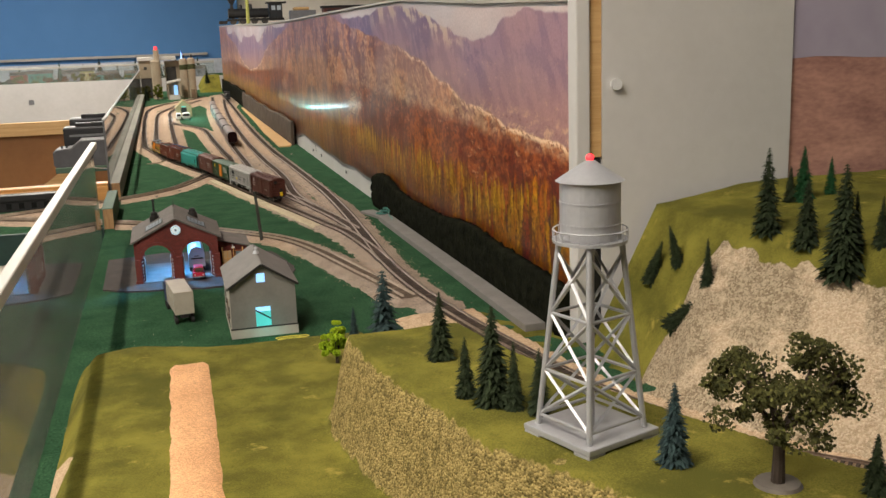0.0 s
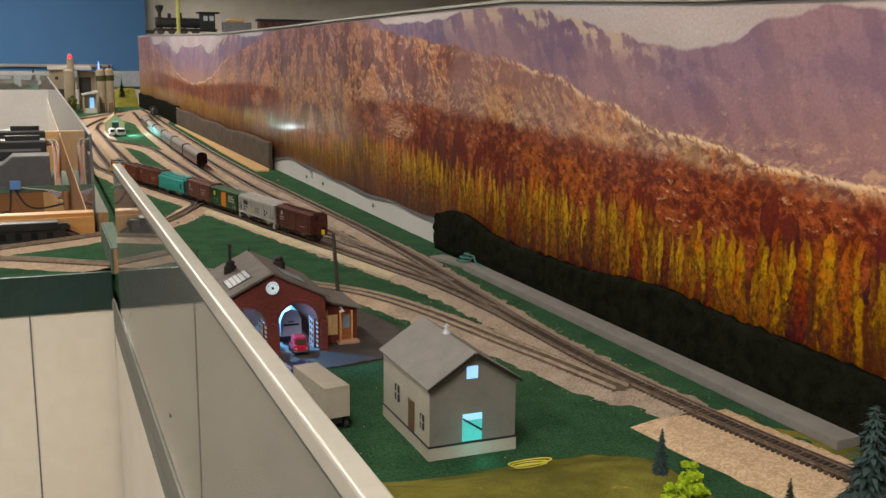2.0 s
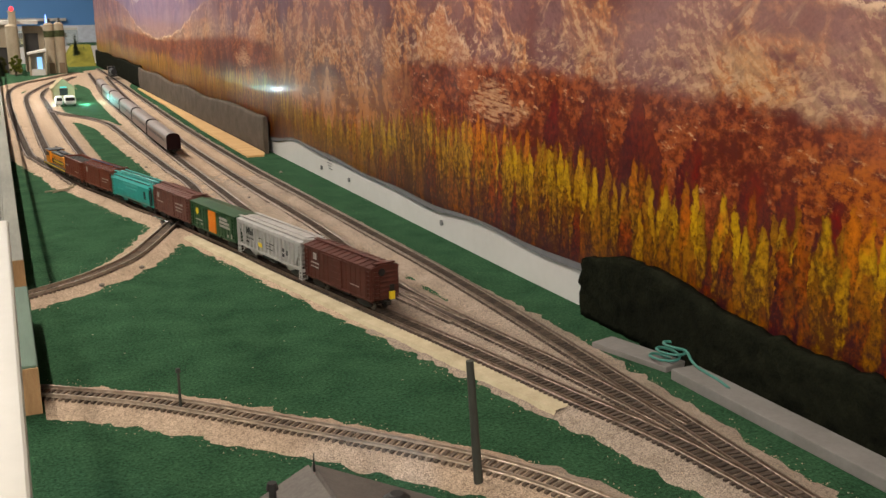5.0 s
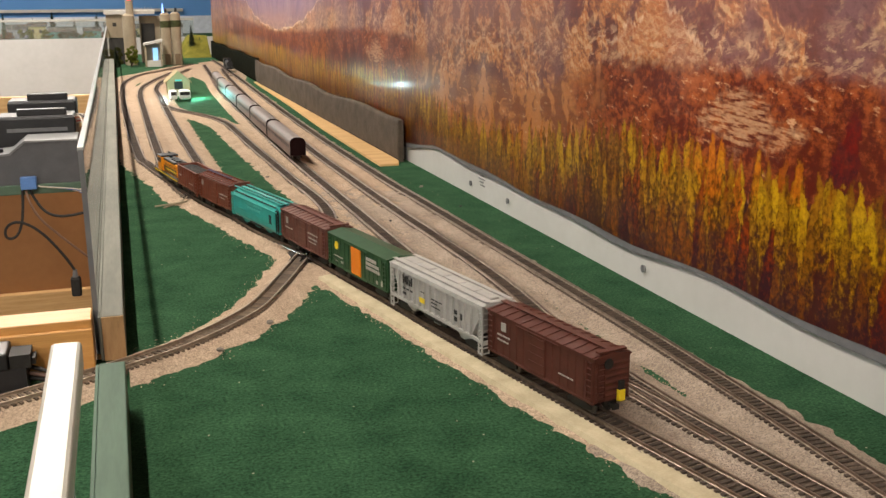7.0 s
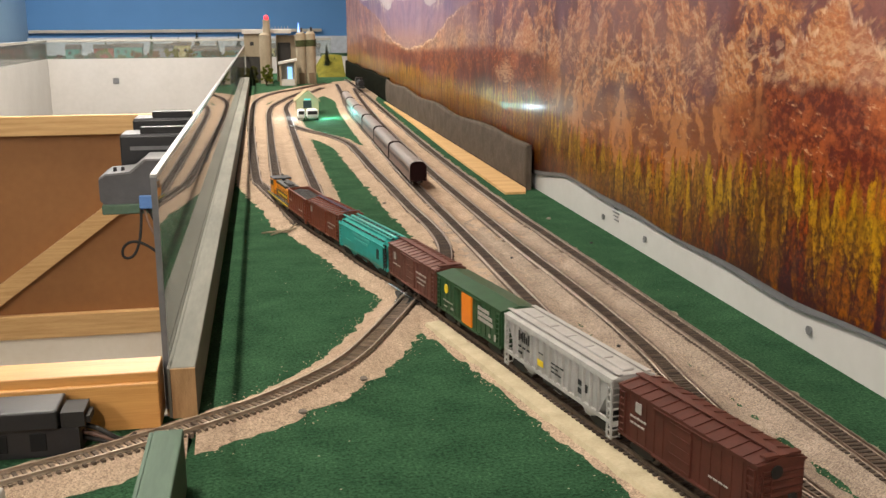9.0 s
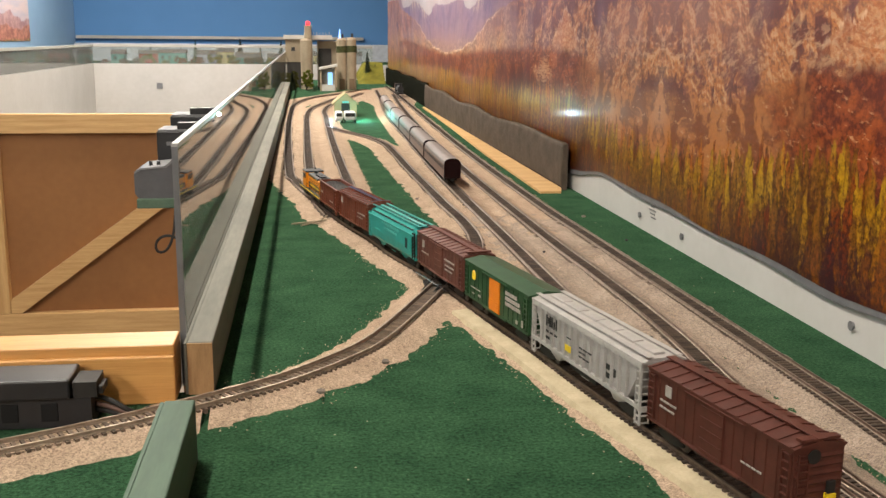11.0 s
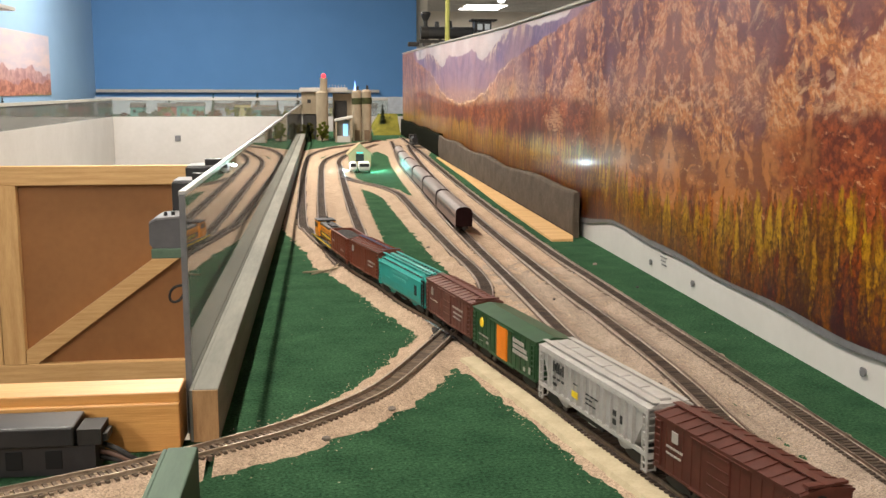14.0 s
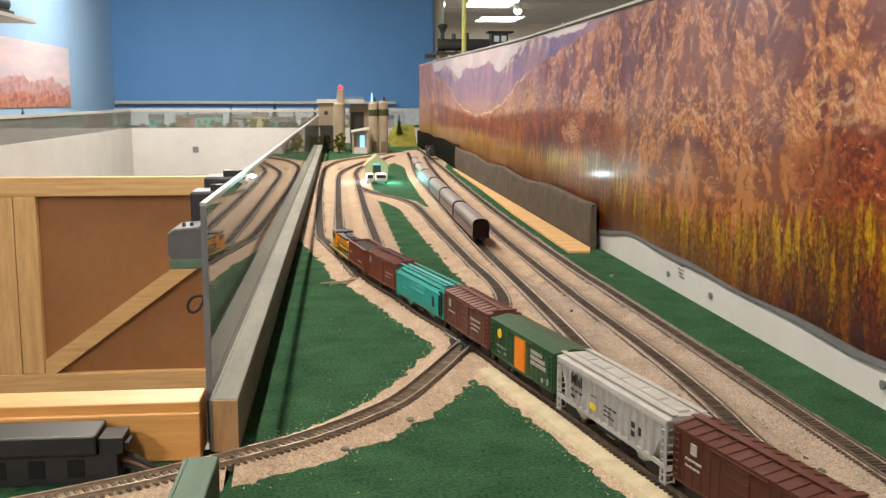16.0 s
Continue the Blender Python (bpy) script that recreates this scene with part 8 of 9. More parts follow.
M["autumn"] = mat("russet_foliage", (0.16, 0.060, 0.025), (0.07, 0.028, 0.014), rough=0.9, scale=200, island=0.4, spec=0.1)
M["bush"] = mat("yellow_green_foliage", (0.150, 0.165, 0.020), (0.060, 0.075, 0.012), rough=0.9, scale=200, island=0.4, spec=0.1)
leafy("bush", (-0.030, 6.30, 0), 0.110, 0.030, 0.010, 40, 0.004, M["bush"], "yellow-green bush at the foot of the tall silo", 14)
leafy("bush", (-0.095, 6.34, 0), 0.100, 0.030, 0.010, 40, 0.004, M["oak"], "dark bush beside the grain elevator", 15)

hut = empty("trackside_hut")
tagged(hut, "tan gabled hut lit by cyan lamps", "building")
bm = bmesh.new()
prism(bm, [(0.070, 0), (0.140, 0), (0.140, 0.036), (0.105, 0.062), (0.070, 0.036)], 4.77, 4.86, Matrix.Rotation(radians(90), 4, "Z") @ Matrix.Diagonal((1, -1, 1, 1)))
hut.matrix_basis = Matrix.Translation((-0.017, 0, 0)) @ Matrix.Diagonal((1, 1, 1.15, 1))
part("wall", clean(bm), mat("tan_paint", (0.46, 0.36, 0.20), (0.38, 0.29, 0.16), rough=0.7, scale=40), hut)
for s in (-1, 1):
    bm = bmesh.new()
    prism(bm, [(0.105, 0.062), (0.105 + s * 0.041, 0.0315), (0.105 + s * 0.041, 0.0345), (0.105, 0.0655)], 4.762, 4.868, Matrix.Rotation(radians(90), 4, "Z") @ Matrix.Diagonal((1, -1, 1, 1)))
    part("roof", clean(bm), mat("tan_roof", (0.40, 0.31, 0.17), rough=0.8), hut)
part("window", boxes((0.092, 0.118, 4.767, 4.771, 0.016, 0.036)), M["dark"], hut)
part("lamp_tube", boxes((0.095, 0.115, 4.760, 4.765, 0.038, 0.042)), M["cyan_glow"], hut)
# Pale rounded boxes by the hut, given wheels and windscreens like vans
for x, y, w_, l_ in ((0.060, 4.56, 0.022, 0.05), (0.092, 4.56, 0.034, 0.055)):
    v = empty("delivery_van", Matrix.Translation((x, y, 0)) @ Matrix.Diagonal((1, 1, 1.25, 1)))
    tagged(v, "white rounded box by the trackside hut, built as a van", "van", group="white vans")
    part("body", boxes((-w_ / 2, w_ / 2, -l_ / 2, l_ / 2, 0.005, 0.026), bevel=0.006), mat("white_vehicle_paint", (0.75, 0.78, 0.78), (0.68, 0.71, 0.71), rough=0.35), v)
    part("windscreen", boxes((-w_ / 2 + 0.003, w_ / 2 - 0.003, -l_ / 2 - 0.0005, -l_ / 2 + 0.001, 0.015, 0.023)), M["black"], v)
    for sx in (-1, 1):
        for sy in (-1, 1):
            part("wheel", cyl(bmesh.new(), (sx * (w_ / 2 - 0.002), sy * l_ * 0.3, 0.0045), 0.0045, 0.0045, 0.003, "x", 12), M["dark"], v)

# ---- aisle timberwork and equipment ----
gate = empty("timber_panel")
tagged(gate, "pale pine frame with diagonal brace over brown hardboard", "panel")
GY = 4.70
part("hardboard", boxes((-1.010, -0.131, GY + 0.030, GY + 0.040, -0.66, 0.005)), M["hardboard"], gate)
part("top_rail", boxes((-1.46, -0.131, GY, GY + 0.030, -0.043, 0.015), bevel=0.002), M["wood"], gate)
part("bottom_rail", boxes((-1.46, -0.131, GY, GY + 0.030, -0.668, -0.595), bevel=0.002), M["wood"], gate)
for x0, x1 in ((-1.010, -0.945), (-0.205, -0.131)):
    part("stile", boxes((x0, x1, GY, GY + 0.0298, -0.5948, -0.0432), bevel=0.002), M["wood_v"], gate)
part("leaf", boxes((-1.46, -1.013, GY + 0.002, GY + 0.030, -0.5948, -0.0432), bevel=0.002), M["wood_v"], gate)
bm = bmesh.new()
prism(bm, [(-0.943, -0.552), (-0.943, -0.594), (-0.912, -0.594), (-0.206, -0.074), (-0.206, -0.045), (-0.235, -0.045)], GY + 0.002, GY + 0.0285, Matrix.Rotation(radians(90), 4, "Z") @ Matrix.Diagonal((1, -1, 1, 1)))
part("brace", clean(bm), M["wood"], gate)
part("kickboard", boxes((-1.46, -0.131, GY + 0.012, GY + 0.028, -0.949, -0.670)), M["white_paint"], gate, "pale painted kickboard")
shelf_b = mesh_ob("plank", boxes((-1.28, -0.1295, 2.2622, 2.30, 0.0, 0.034), (-1.28, -0.1297, 2.266, 2.30, 0.0335, 0.041), bevel=0.001), M["wood_warm"])
tagged(shelf_b, "orange pine plank at the edge of the crossing bench", "plank")

case = empty("terminal_box")
tagged(case, "black plastic terminal housing with square openings", "electrical box")
part("cover", boxes((-0.60, -0.190, 2.222, 2.256, 0.0200, 0.0335), bevel=0.0015), M["black"], case)
bm = boxes((-0.60, -0.178, 2.226, 2.254, 0.0, 0.0195))
part("body", bm, M["black"], case)
bm = bmesh.new()
for k in range(14):
    x = -0.204 - 0.0245 * k
    part("opening", boxes((x - 0.0052, x + 0.0052, 2.2252, 2.2262, 0.0045, 0.0165), bevel=0.0003), mat("shadow_black", (0.004, 0.004, 0.004), rough=0.9), case)
part("terminal_block", boxes((-0.189, -0.174, 2.226, 2.25, 0.0197, 0.0300), (-0.176, -0.171, 2.230, 2.246, 0.0205, 0.0255)), M["dark"], case)
for k, (m_, z) in enumerate(((M["dark"], 0.016), (mat("brown_cable", (0.14, 0.08, 0.06), rough=0.6), 0.011), (M["dark"], 0.007))):
    wire("cable", [(-0.180, 2.24, z), (-0.168, 2.236, z - 0.001), (-0.158, 2.232, z * 0.5), (-0.150, 2.236, 0.002), (-0.146, 2.25, 0.0018)], 0.0018, m_, "cable running from the terminal housing")

before = set(scene.objects)
br = mesh_ob("bracket", boxes((-0.350, -0.1102, 3.54, 3.95, -0.110, -0.091), bevel=0.002), M["green_wood"])
tagged(br, "green painted bracket shelf fixed to the table side", "shelf")
psu = empty("power_supply")
tagged(psu, "grey moulded power supply with a sloping top on the shelf", "power supply")
TURN_X = Matrix.Rotation(radians(90), 4, "Z") @ Matrix.Diagonal((1, -1, 1, 1))
bm = bmesh.new()
prism(bm, [(-0.354, -0.082), (-0.347, -0.0908), (-0.162, -0.0908), (-0.162, -0.006), (-0.262, -0.006), (-0.292, -0.030), (-0.340, -0.034), (-0.354, -0.042)], 3.55, 3.66, TURN_X)
part("case", clean(bm), mat("dark_grey_plastic", (0.085, 0.085, 0.090), (0.065, 0.065, 0.070), rough=0.5, scale=40), psu)
bm = bmesh.new()
prism(bm, [(-0.353, -0.0415), (-0.340, -0.0337), (-0.292, -0.0297), (-0.262, -0.0057), (-0.162, -0.0057), (-0.162, -0.002), (-0.264, -0.002), (-0.294, -0.0262), (-0.341, -0.0302), (-0.353, -0.0375)], 3.548, 3.662, TURN_X)
part("lid", clean(bm), mat("light_grey_plastic", (0.20, 0.20, 0.205), (0.16, 0.16, 0.165), rough=0.4), psu, "lighter grey lid")
for x in (-0.325, -0.310):
    part("knob", cyl(bmesh.new(), (x, 3.58, -0.0255), 0.0040, 0.0034, 0.010, "z", 14), M["black"], psu)
for k, (x0, y0, z0, z1) in enumerate(((-0.326, 3.68, -0.0908, 0.030), (-0.312, 3.80, -0.0908, 0.052))):
    t = empty("throttle_unit")
    tagged(t, "black control unit with a glossy top on the shelf", "control unit", group="control units")
    part("case", boxes((x0, -0.168, y0, y0 + 0.10, z0, z1), bevel=0.003), M["black"], t)
    part("top_plate", boxes((x0 + 0.003, -0.171, y0 + 0.003, y0 + 0.097, z1, z1 + 0.003)), M["grey_plastic"], t, "grey top plate")
    part("handle", boxes((x0 + 0.042, -0.185, y0 + 0.006, y0 + 0.022, z1 + 0.003, z1 + 0.018), bevel=0.002), M["black"], t)
    part("slot", boxes((x0 + 0.02, -0.185, y0 - 0.0008, y0 + 0.002, z1 - 0.030, z1 - 0.022)), M["grey_plastic"], t)
    part("jack", cyl(bmesh.new(), (-0.190, y0 + 0.05, z1 + 0.008), 0.004, 0.004, 0.012, "z", 12), M["dark"], t)
RED_W, ORANGE_W = mat("red_wire", (0.55, 0.06, 0.03), rough=0.5), mat("orange_wire", (0.70, 0.22, 0.08), rough=0.5)
WHITE_W, BLUE_W = mat("cream_wire", (0.66, 0.58, 0.48), rough=0.5), mat("blue_wire", (0.06, 0.12, 0.40), rough=0.5)
for k in range(12):
    x = -0.150 + 0.0016 * k
    m_ = (WHITE_W, ORANGE_W, WHITE_W, RED_W, WHITE_W, M["dark"])[k % 6]
    z = 0.045 - 0.004 * (k % 5)
    wire("wire", [(-0.172, 3.70 + 0.006 * k, z - 0.02), (x - 0.004, 3.64, z), (x, 3.60 - 0.003 * k, z - 0.03), (x + 0.003 * SEED.uniform(-1, 1), 3.57, -0.06), (x - 0.002, 3.56, -0.098), (x, 3.535, -0.12 - 0.01 * (k % 4))], 0.0014, m_, "thin wire of the bundle beside the power supply")
for k in range(5):
    wire("wire", [(-0.245 + 0.02 * k, 3.537, -0.093 - 0.003 * k), (-0.215 + 0.015 * k, 3.534, -0.100), (-0.175, 3.533, -0.098 - 0.004 * k), (-0.140, 3.534, -0.112 - 0.003 * k)], 0.0014, BLUE_W if k % 2 else WHITE_W, "thin blue wire along the shelf front")
wire("cable", [(-0.274, 3.536, -0.085), (-0.275, 3.52, -0.138), (-0.281, 3.51, -0.172), (-0.294, 3.50, -0.192), (-0.313, 3.50, -0.190), (-0.312, 3.50, -0.166), (-0.288, 3.50, -0.152), (-0.252, 3.50, -0.172), (-0.222, 3.49, -0.205), (-0.196, 3.49, -0.245), (-0.189, 3.49, -0.262)], 0.0028, M["dark"], "looped dark cable hanging below the shelf")
wire("cable", [(-0.266, 3.536, -0.085), (-0.248, 3.52, -0.132), (-0.225, 3.51, -0.154), (-0.190, 3.51, -0.156), (-0.1315, 3.51, -0.142)], 0.0028, M["dark"], "dark cable sagging from the shelf")
wire("cable", [(-0.270, 3.536, -0.085), (-0.262, 3.51, -0.140), (-0.225, 3.51, -0.178), (-0.180, 3.51, -0.225), (-0.1315, 3.51, -0.268)], 0.0024, mat("brown_cord", (0.20, 0.11, 0.07), rough=0.6), "brown cord hanging below the shelf")
plug = empty("plug", Matrix.Translation((-0.188, 3.49, -0.297)))
tagged(plug, "dark mains plug hanging on its cable", "plug")
part("body", boxes((-0.010, 0.010, -0.010, 0.010, -0.020, 0.020), bevel=0.004), M["dark"], plug)
part("sleeve", cyl(bmesh.new(), (0, 0, 0.027), 0.006, 0.004, 0.016, "z", 12), M["grey_plastic"], plug)
conn = mesh_ob("connector", boxes((-0.276, -0.246, 3.520, 3.5385, -0.097, -0.072), bevel=0.002), mat("blue_connector", (0.10, 0.22, 0.50), rough=0.5))
tagged(conn, "small blue wiring connector at the shelf", "connector")
for ob in set(scene.objects) - before:
    if ob.parent is None:
        ob.matrix_basis = Matrix.Translation((-0.021, 0.064, 0.021)) @ ob.matrix_basis


# ---- display train on the shelf above the partition ----
sh = mesh_ob("display_shelf", boxes((WALL + 0.03, 3.2, 5.86, 6.16, 0.410, 0.424)), M["pale_roof"])
tagged(sh, "white display shelf above the partition", "shelf", kind="structure")
shz = 0.424
disp = empty("steam_locomotive", Matrix.Translation((0.56, 6.01, shz)))
tagged(disp, "large black display steam locomotive with a funnel chimney", "locomotive")
part("boiler", cyl(bmesh.new(), (-0.03, 0, 0.062), 0.026, 0.026, 0.20, "x", 22), M["black"], disp)
part("smokebox", cyl(bmesh.new(), (-0.14, 0, 0.062), 0.028, 0.028, 0.034, "x", 22), M["dark"], disp)
bm = cyl(bmesh.new(), (-0.135, 0, 0.100), 0.009, 0.009, 0.030, "z", 16)
cyl(bm, (-0.135, 0, 0.128), 0.010, 0.024, 0.030, "z", 18)
cyl(bm, (-0.135, 0, 0.147), 0.024, 0.018, 0.008, "z", 18)
part("chimney", clean(bm), M["black"], disp)
for x, r, h in ((-0.085, 0.011, 0.030), (-0.03, 0.013, 0.034)):
    part("dome", cyl(bmesh.new(), (x, 0, 0.086 + h / 2 - 0.006), r, r * 0.75, h, "z", 16), M["black"], disp)
part("cab", boxes((0.075, 0.150, -0.034, 0.034, 0.030, 0.112), bevel=0.002), M["black"], disp)
part("cab_roof", boxes((0.060, 0.175, -0.040, 0.040, 0.113, 0.121), bevel=0.003), M["dark"], disp)
for x in (0.088, 0.120):
    part("cab_window", boxes((x, x + 0.022, -0.0350, -0.0342, 0.075, 0.100)), mat("pale_window", (0.5, 0.55, 0.6), rough=0.2), disp)
part("frame", boxes((-0.165, 0.160, -0.026, 0.026, 0.018, 0.032)), M["dark"], disp)
part("cow_catcher", boxes((-0.212, -0.166, -0.026, 0.026, 0.004, 0.022), bevel=0.004), M["dark"], disp)
for x in (-0.13, -0.075, -0.01, 0.05):
    for y in (-0.022, 0.022):
        part("wheel", cyl(bmesh.new(), (x, y, 0.018), 0.0175, 0.0175, 0.006, "y", 20), M["wheel"], disp)


def display_coach(x, length, body, label):
    c = empty("passenger_coach", Matrix.Translation((x, 6.01, shz)))
    tagged(c, label, "passenger coach", group="display coaches")
    part("body", boxes((-length / 2, length / 2, -0.034, 0.034, 0.020, 0.078), bevel=0.001), body, c)
    bm = bmesh.new()
    prism(bm, [(-0.038, 0.079), (0.038, 0.079), (0.026, 0.092), (-0.026, 0.092)], -length / 2 - 0.01, length / 2 + 0.01)
    part("roof", clean(bm), M["dark"], c)
    for k in range(int(length / 0.04)):
        wx = -length / 2 + 0.022 + 0.04 * k
        part("window", boxes((wx, wx + 0.022, -0.0350, -0.0342, 0.050, 0.070)), M["black"], c)
    for s in (-1, 1):
        part("bogie", boxes((s * length * 0.32 - 0.03, s * length * 0.32 + 0.03, -0.024, 0.024, 0.0, 0.020), bevel=0.003), M["dark"], c)
    return c


tend = empty("tender", Matrix.Translation((0.83, 6.01, shz)))
tagged(tend, "tender with a pale load behind the display locomotive", "tender")
part("body", boxes((-0.075, 0.075, -0.032, 0.032, 0.020, 0.070), bevel=0.002), M["grey_plastic"], tend)
part("load", boxes((-0.055, 0.040, -0.026, 0.026, 0.0705, 0.088), bevel=0.008), M["wood"], tend)
part("bogie", boxes((-0.065, 0.065, -0.024, 0.024, 0.0, 0.020), bevel=0.003), M["dark"], tend)
display_coach(1.16, 0.42, M["maroon"], "maroon display coach with a dark roof")
display_coach(1.66, 0.42, M["maroon_b"], "brown display coach with a dark roof")

# ---- far layout: low screen, town and trees ----
fs = empty("acrylic_screen")
tagged(fs, "low acrylic screen with a white rail round the distant layout", "screen")
for b in ((-1.467, 0.44, 8.800, 8.803, FAR_Z + 0.006, 0.162), (-1.470, -1.467, 2.5, 8.8, FAR_Z + 0.006, 0.162)):
    p = part("pane", boxes(b), M["acrylic"], fs)
    p.visible_shadow = False
part("rail", boxes((-1.471, 0.44, 8.795, 8.809, 0.162, 0.178), bevel=0.002), M["white_strip"], fs)
part("rail", boxes((-1.476, -1.462, 2.5, 8.794, 0.162, 0.178), bevel=0.002), M["white_strip"], fs)
fb = mesh_ob("trim", boxes((-1.80, 0.74, 9.80, 9.82, FAR_Z, FAR_Z + 0.135)), mat("pale_sky_board", (0.60, 0.62, 0.66), rough=0.7))
tagged(fb, "low pale backboard behind the distant layout", "trim", kind="structure")
part("back_rail", boxes((-1.80, 0.44, 9.86, 9.885, 0.212, 0.236), bevel=0.002), M["white_strip"], fs)
rnd = random.Random(21)
town_paint = [mat("town_paint", c, rough=0.7, scale=30) for c in ((0.35, 0.10, 0.06), (0.10, 0.28, 0.24), (0.45, 0.38, 0.18), (0.30, 0.30, 0.33), (0.20, 0.09, 0.05), (0.42, 0.40, 0.36))]


def town_house(x, y, w_, d_, h_, paint):
    t = empty("town_building", Matrix.Translation((x, y, FAR_Z)))
    tagged(t, "small painted building on the distant layout", "building", group="distant town")
    part("wall", boxes((-w_ / 2, w_ / 2, -d_ / 2, d_ / 2, 0, h_)), paint, t)
    bm = bmesh.new()
    prism(bm, [(-d_ / 2 - 0.006, h_), (d_ / 2 + 0.006, h_), (0, h_ + d_ * 0.32)], -w_ / 2 - 0.006, w_ / 2 + 0.006)
    part("roof", clean(bm), M["shed_roof"], t)
    for k in range(max(1, int(w_ / 0.05))):
        wx = -w_ / 2 + 0.02 + 0.05 * k
        part("window", boxes((wx, wx + 0.018, -d_ / 2 - 0.002, -d_ / 2, h_ * 0.45, h_ * 0.75)), M["black"], t)


x = -1.40
while x < 0.30:
    w_ = rnd.uniform(0.07, 0.20)
    town_house(x + w_ / 2, rnd.uniform(8.98, 9.2), w_, rnd.uniform(0.08, 0.12), rnd.uniform(0.045, 0.085), rnd.choice(town_paint))
    x += w_ + rnd.uniform(0.02, 0.09)
for k in range(7):
    town_house(-1.62 + rnd.uniform(-0.04, 0.04), 3.6 + 0.75 * k, rnd.uniform(0.08, 0.14), rnd.uniform(0.09, 0.12), rnd.uniform(0.04, 0.08), rnd.choice(town_paint))
for k in range(16):
    b_h = rnd.uniform(0.03, 0.075)
    leafy("bush", (-1.40 + 0.105 * k + rnd.uniform(-0.03, 0.03), rnd.uniform(8.84, 8.93), FAR_Z), b_h, b_h * 0.75, 0.006, 12, 0.006, rnd.choice((M["oak"], M["bush"], M["autumn"])), "small bush on the distant layout", 40 + k)
for k in range(10):
    fir(rnd.choice(("fir", "bright")), k % 3, (-1.15 + 0.16 * k + rnd.uniform(-0.04, 0.04), 9.45 + rnd.uniform(-0.1, 0.1), FAR_Z), rnd.uniform(0.10, 0.19), "dark conifer on the distant layout", group="distant conifers")
for k in range(5):
    fir("fir", k % 3, (-1.70 + rnd.uniform(-0.04, 0.04), 4.2 + 1.0 * k, FAR_Z), rnd.uniform(0.10, 0.16), "dark conifer on the side layout", group="distant conifers")
sig = bmesh.new()
bmesh.ops.create_uvsphere(sig, u_segments=12, v_segments=8, radius=0.012, matrix=Matrix.Translation((-1.55, 6.6, 0.095)))
tagged(mesh_ob("signal_lamp", sig, M["red_lamp"]), "small red signal lamp on the side layout", "lamp")
bm = boxes((-0.02, 0.02, -0.004, 0.002, -0.02, 0.02), bevel=0.002)
sw = mesh_ob("wall_socket", bm, M["grey_plastic"])
sw.location = (-1.032, 8.783, -0.10)
tagged(sw, "small grey socket on the white fascia", "socket")

# shelf with a dark locomotive high on the side wall
ss = mesh_ob("wall_shelf", boxes((-1.808, -1.56, 3.0, 7.0, 0.630, 0.648)), M["white_strip"])
tagged(ss, "white shelf high on the pale blue wall", "shelf", kind="structure")
sl = empty("display_locomotive", Matrix.Translation((-1.66, 6.62, 0.648)))
tagged(sl, "black display locomotive on the high shelf", "locomotive")
part("boiler", cyl(bmesh.new(), (0, 0, 0.06), 0.034, 0.034, 0.40, "y", 20), M["black"], sl)
part("cab", boxes((-0.045, 0.045, -0.30, -0.20, 0.02, 0.12), bevel=0.002), M["black"], sl)
part("chimney", cyl(bmesh.new(), (0, 0.15, 0.11), 0.012, 0.014, 0.05), M["black"], sl)
part("frame", boxes((-0.035, 0.035, -0.30, 0.24, 0.0, 0.03)), M["dark"], sl)

# ---- ceiling fittings ----
def panel_light(x, y, w_, d_):
    t = empty("ceiling_light", Matrix.Translation((x, y, CEIL)))
    tagged(t, "white rectangular ceiling light", "ceiling light", group="ceiling lights")
    part("frame", boxes((-w_ / 2 - 0.02, w_ / 2 + 0.02, -d_ / 2 - 0.02, d_ / 2 + 0.02, -0.045, -0.002)), M["pale_roof"], t)
    part("diffuser", boxes((-w_ / 2, w_ / 2, -d_ / 2, d_ / 2, -0.050, -0.0455)), M["lamp_glow"], t)


# The first two fittings are added, out of view, for the fill lamps
for x, y in ((2.6, 1.0), (2.6, 4.5), (1.6, 11.5), (3.2, 13.0), (1.9, 14.5), (4.6, 15.0), (2.4, 16.8)):
    panel_light(x, y, 0.6, 1.0)
# Two more fittings added out of view, to go with the fill lamps
panel_light(-1.0, 8.0, 1.2, 0.6)
panel_light(-1.6, 0.2, 0.5, 1.2)
for y in (0.10, 2.70, 4.8, 6.9):
    t = empty("ceiling_light", Matrix.Translation((-0.46, y, CEIL)))
    tagged(t, "long slim ceiling strip light over the layout", "ceiling light", group="ceiling lights")
    part("frame", boxes((-0.08, 0.08, -0.68, 0.68, -0.08, -0.002)), M["pale_roof"], t)
    part("diffuser", boxes((-0.05, 0.05, -0.65, 0.65, -0.086, -0.0805)), M["lamp_glow"], t)
rnd = random.Random(4)
for k in range(9):
    x, y = 1.0 + rnd.uniform(0, 3.2), 10.6 + 0.8 * k
    t = empty("spot_lamp", Matrix.Translation((x, y, CEIL)))
    tagged(t, "small round ceiling spot lamp", "spot lamp", group="ceiling spots")
    part("housing", cyl(bmesh.new(), (0, 0, -0.05), 0.05, 0.06, 0.10, "z", 16), M["pale_roof"], t)
    bm = bmesh.new()
    bmesh.ops.create_uvsphere(bm, u_segments=14, v_segments=8, radius=0.052, matrix=Matrix.Translation((0, 0, -0.115)))
    part("bulb", bm, M["lamp_glow"], t)
for k in range(12):
    tagged(mesh_ob("ceiling_beam", boxes((0.86, 9.0, 10.3 + 0.65 * k, 10.36 + 0.65 * k, 1.44, 1.499)), M["pale_roof"]), "pale cross member of the ceiling grid", "beam", kind="structure")
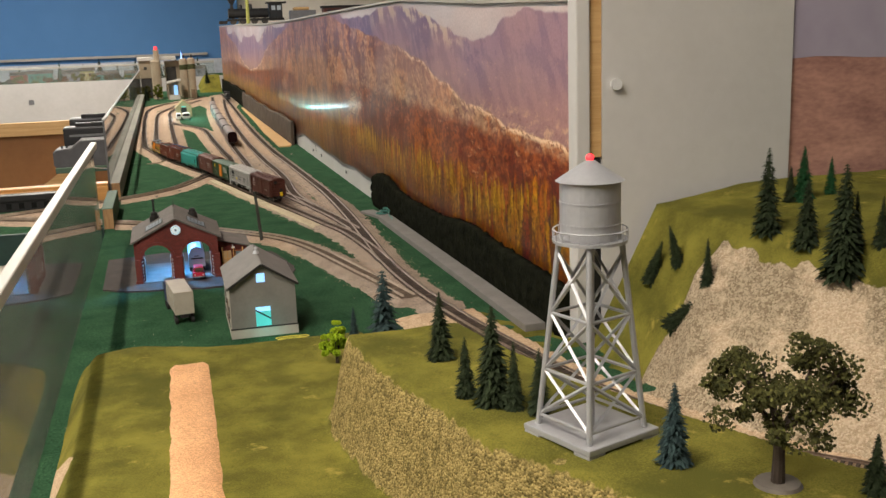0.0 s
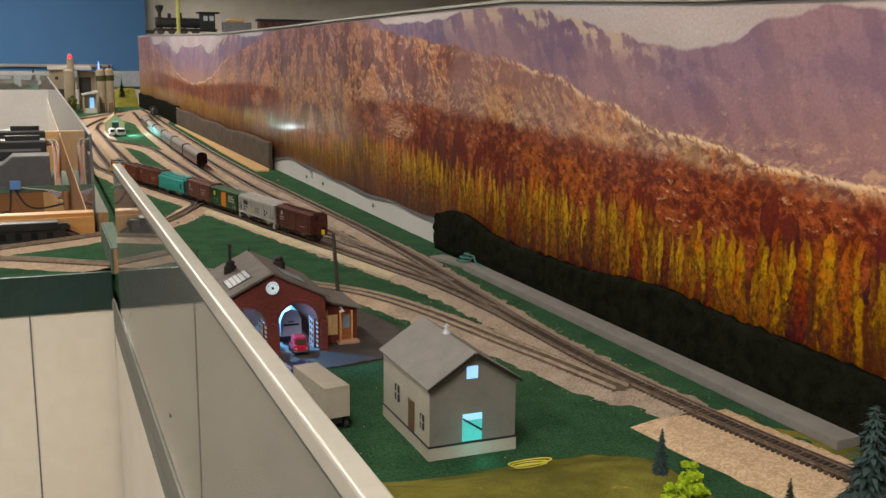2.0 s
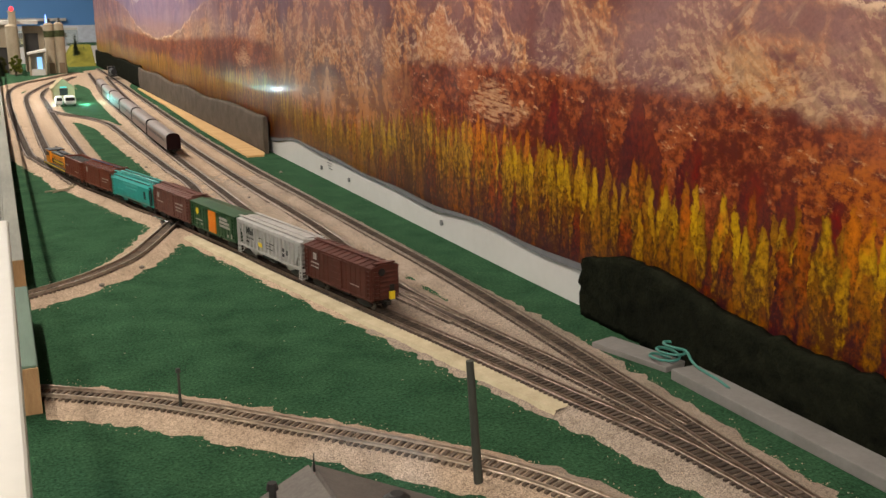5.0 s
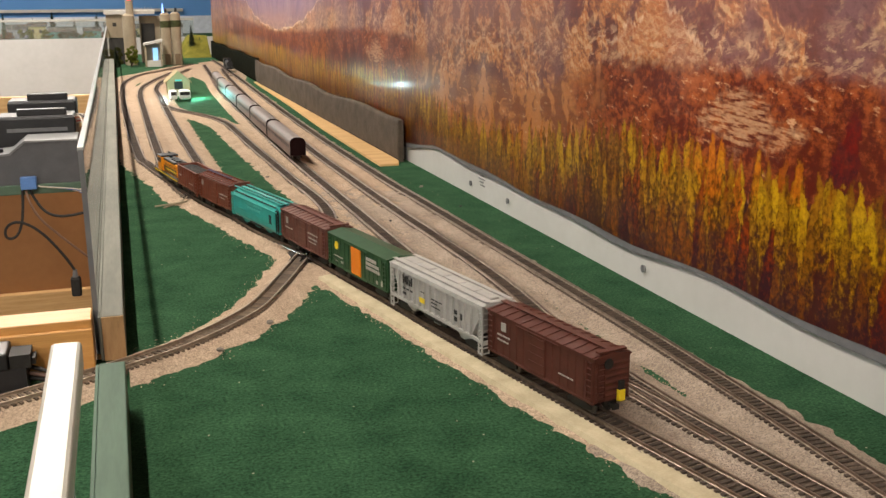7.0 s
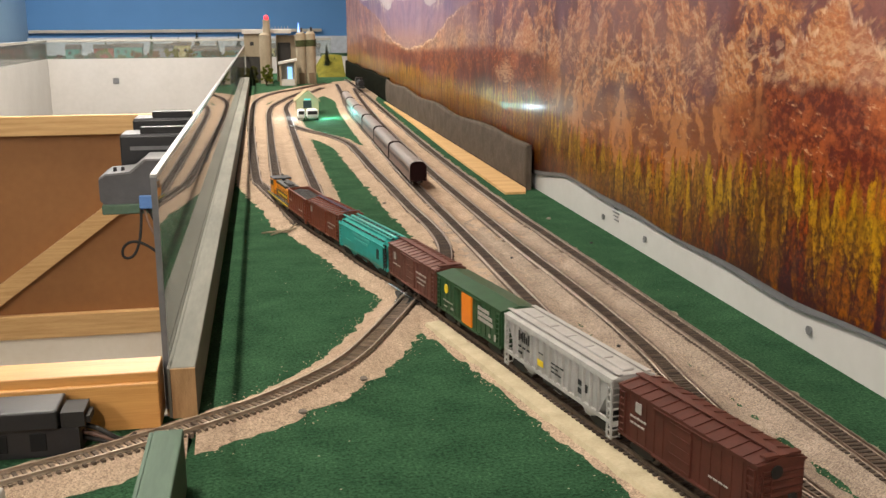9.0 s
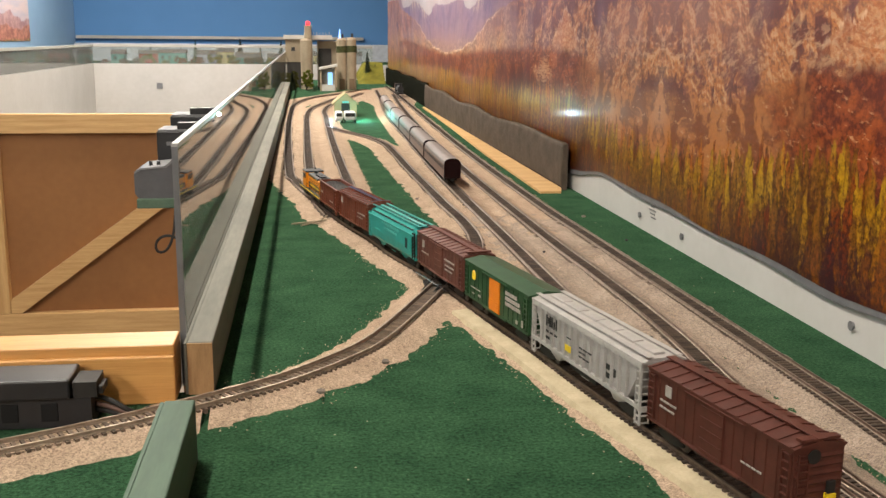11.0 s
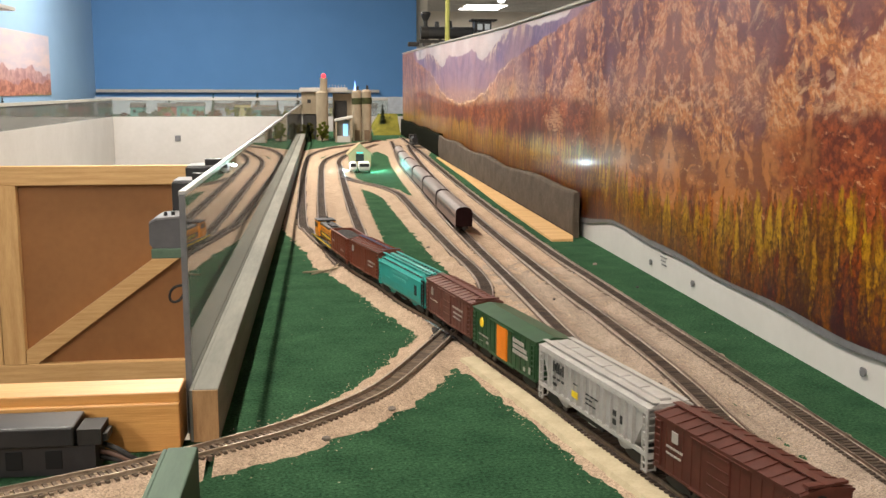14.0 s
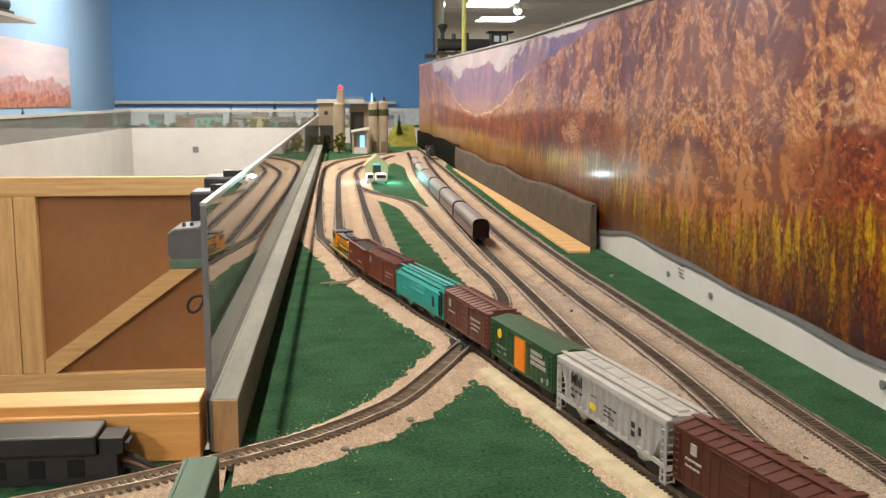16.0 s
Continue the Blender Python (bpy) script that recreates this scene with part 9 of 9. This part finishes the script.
mast = mesh_ob("support_rod", rod(bmesh.new(), (0.500, 5.85, 0.425), (0.505, 5.84, 1.5), 0.010, 8), mat("yellow_green_rod", (0.45, 0.45, 0.12), rough=0.5))
tagged(mast, "yellow support rod from shelf to ceiling", "rod")


# ---- loose grains scattered over the gravel and its edges ----
rnd = random.Random(31)
v, f, mi = [], [], []
want = {"near": 22000, "mid": 5000}
for zone, (y0, y1) in (("near", (1.15, 2.75)), ("mid", (2.75, 3.9))):
    pts_n = np.array([(p.x, p.y) for path in PATHS.values() for p in path if y0 < p.y < y1])
    for k in range(want[zone]):
        q = pts_n[rnd.randrange(len(pts_n))]
        a, r = rnd.uniform(0, 2 * math.pi), abs(rnd.gauss(0.031, 0.007))
        x, y = q[0] + r * math.cos(a), q[1] + r * math.sin(a)
        if not (-0.100 < x < 0.40 and y0 < y < y1):
            continue
        d = float(np.sqrt(((pts_n - (x, y)) ** 2).sum(1)).min())
        if d < 0.015 or d > 0.047 or (x > 0.325 and y > 1.9):
            continue
        s_ = rnd.uniform(0.0004, 0.0008)
        z = max(0.0, 0.0047 * min(1.0, (0.033 - d) / 0.020)) + s_ * 0.3
        b = len(v)
        for dx_, dy_, dz_ in ((1, 0, 0), (-1, 0, 0), (0, 1, 0), (0, -1, 0), (0, 0, 0.8), (0, 0, -0.6)):
            v.append((x + dx_ * s_ * rnd.uniform(0.6, 1.2), y + dy_ * s_ * rnd.uniform(0.6, 1.2), z + dz_ * s_))
        for t3 in ((0, 2, 4), (2, 1, 4), (1, 3, 4), (3, 0, 4), (2, 0, 5), (1, 2, 5), (3, 1, 5), (0, 3, 5)):
            f.append(tuple(b + i for i in t3))
me = bpy.data.meshes.new("gravel_grains")
me.from_pydata(v, [], f)
me.materials.append(mat("pale_grains", (0.50, 0.38, 0.27), (0.36, 0.27, 0.19), rough=0.95, scale=90, island=0.3, spec=0.1))
tagged(new("gravel_grains", me), "loose pale gravel grains beside the rails", "gravel", kind="stuff")

# ---- enlarge the plan to its true size ----
bpy.context.view_layer.update()
grow = Matrix.Diagonal((BIG, BIG, BIG, 1))
for ob in list(scene.objects):
    if ob.parent is None and ob.type in ("MESH", "EMPTY"):
        ob.matrix_basis = grow @ ob.matrix_basis
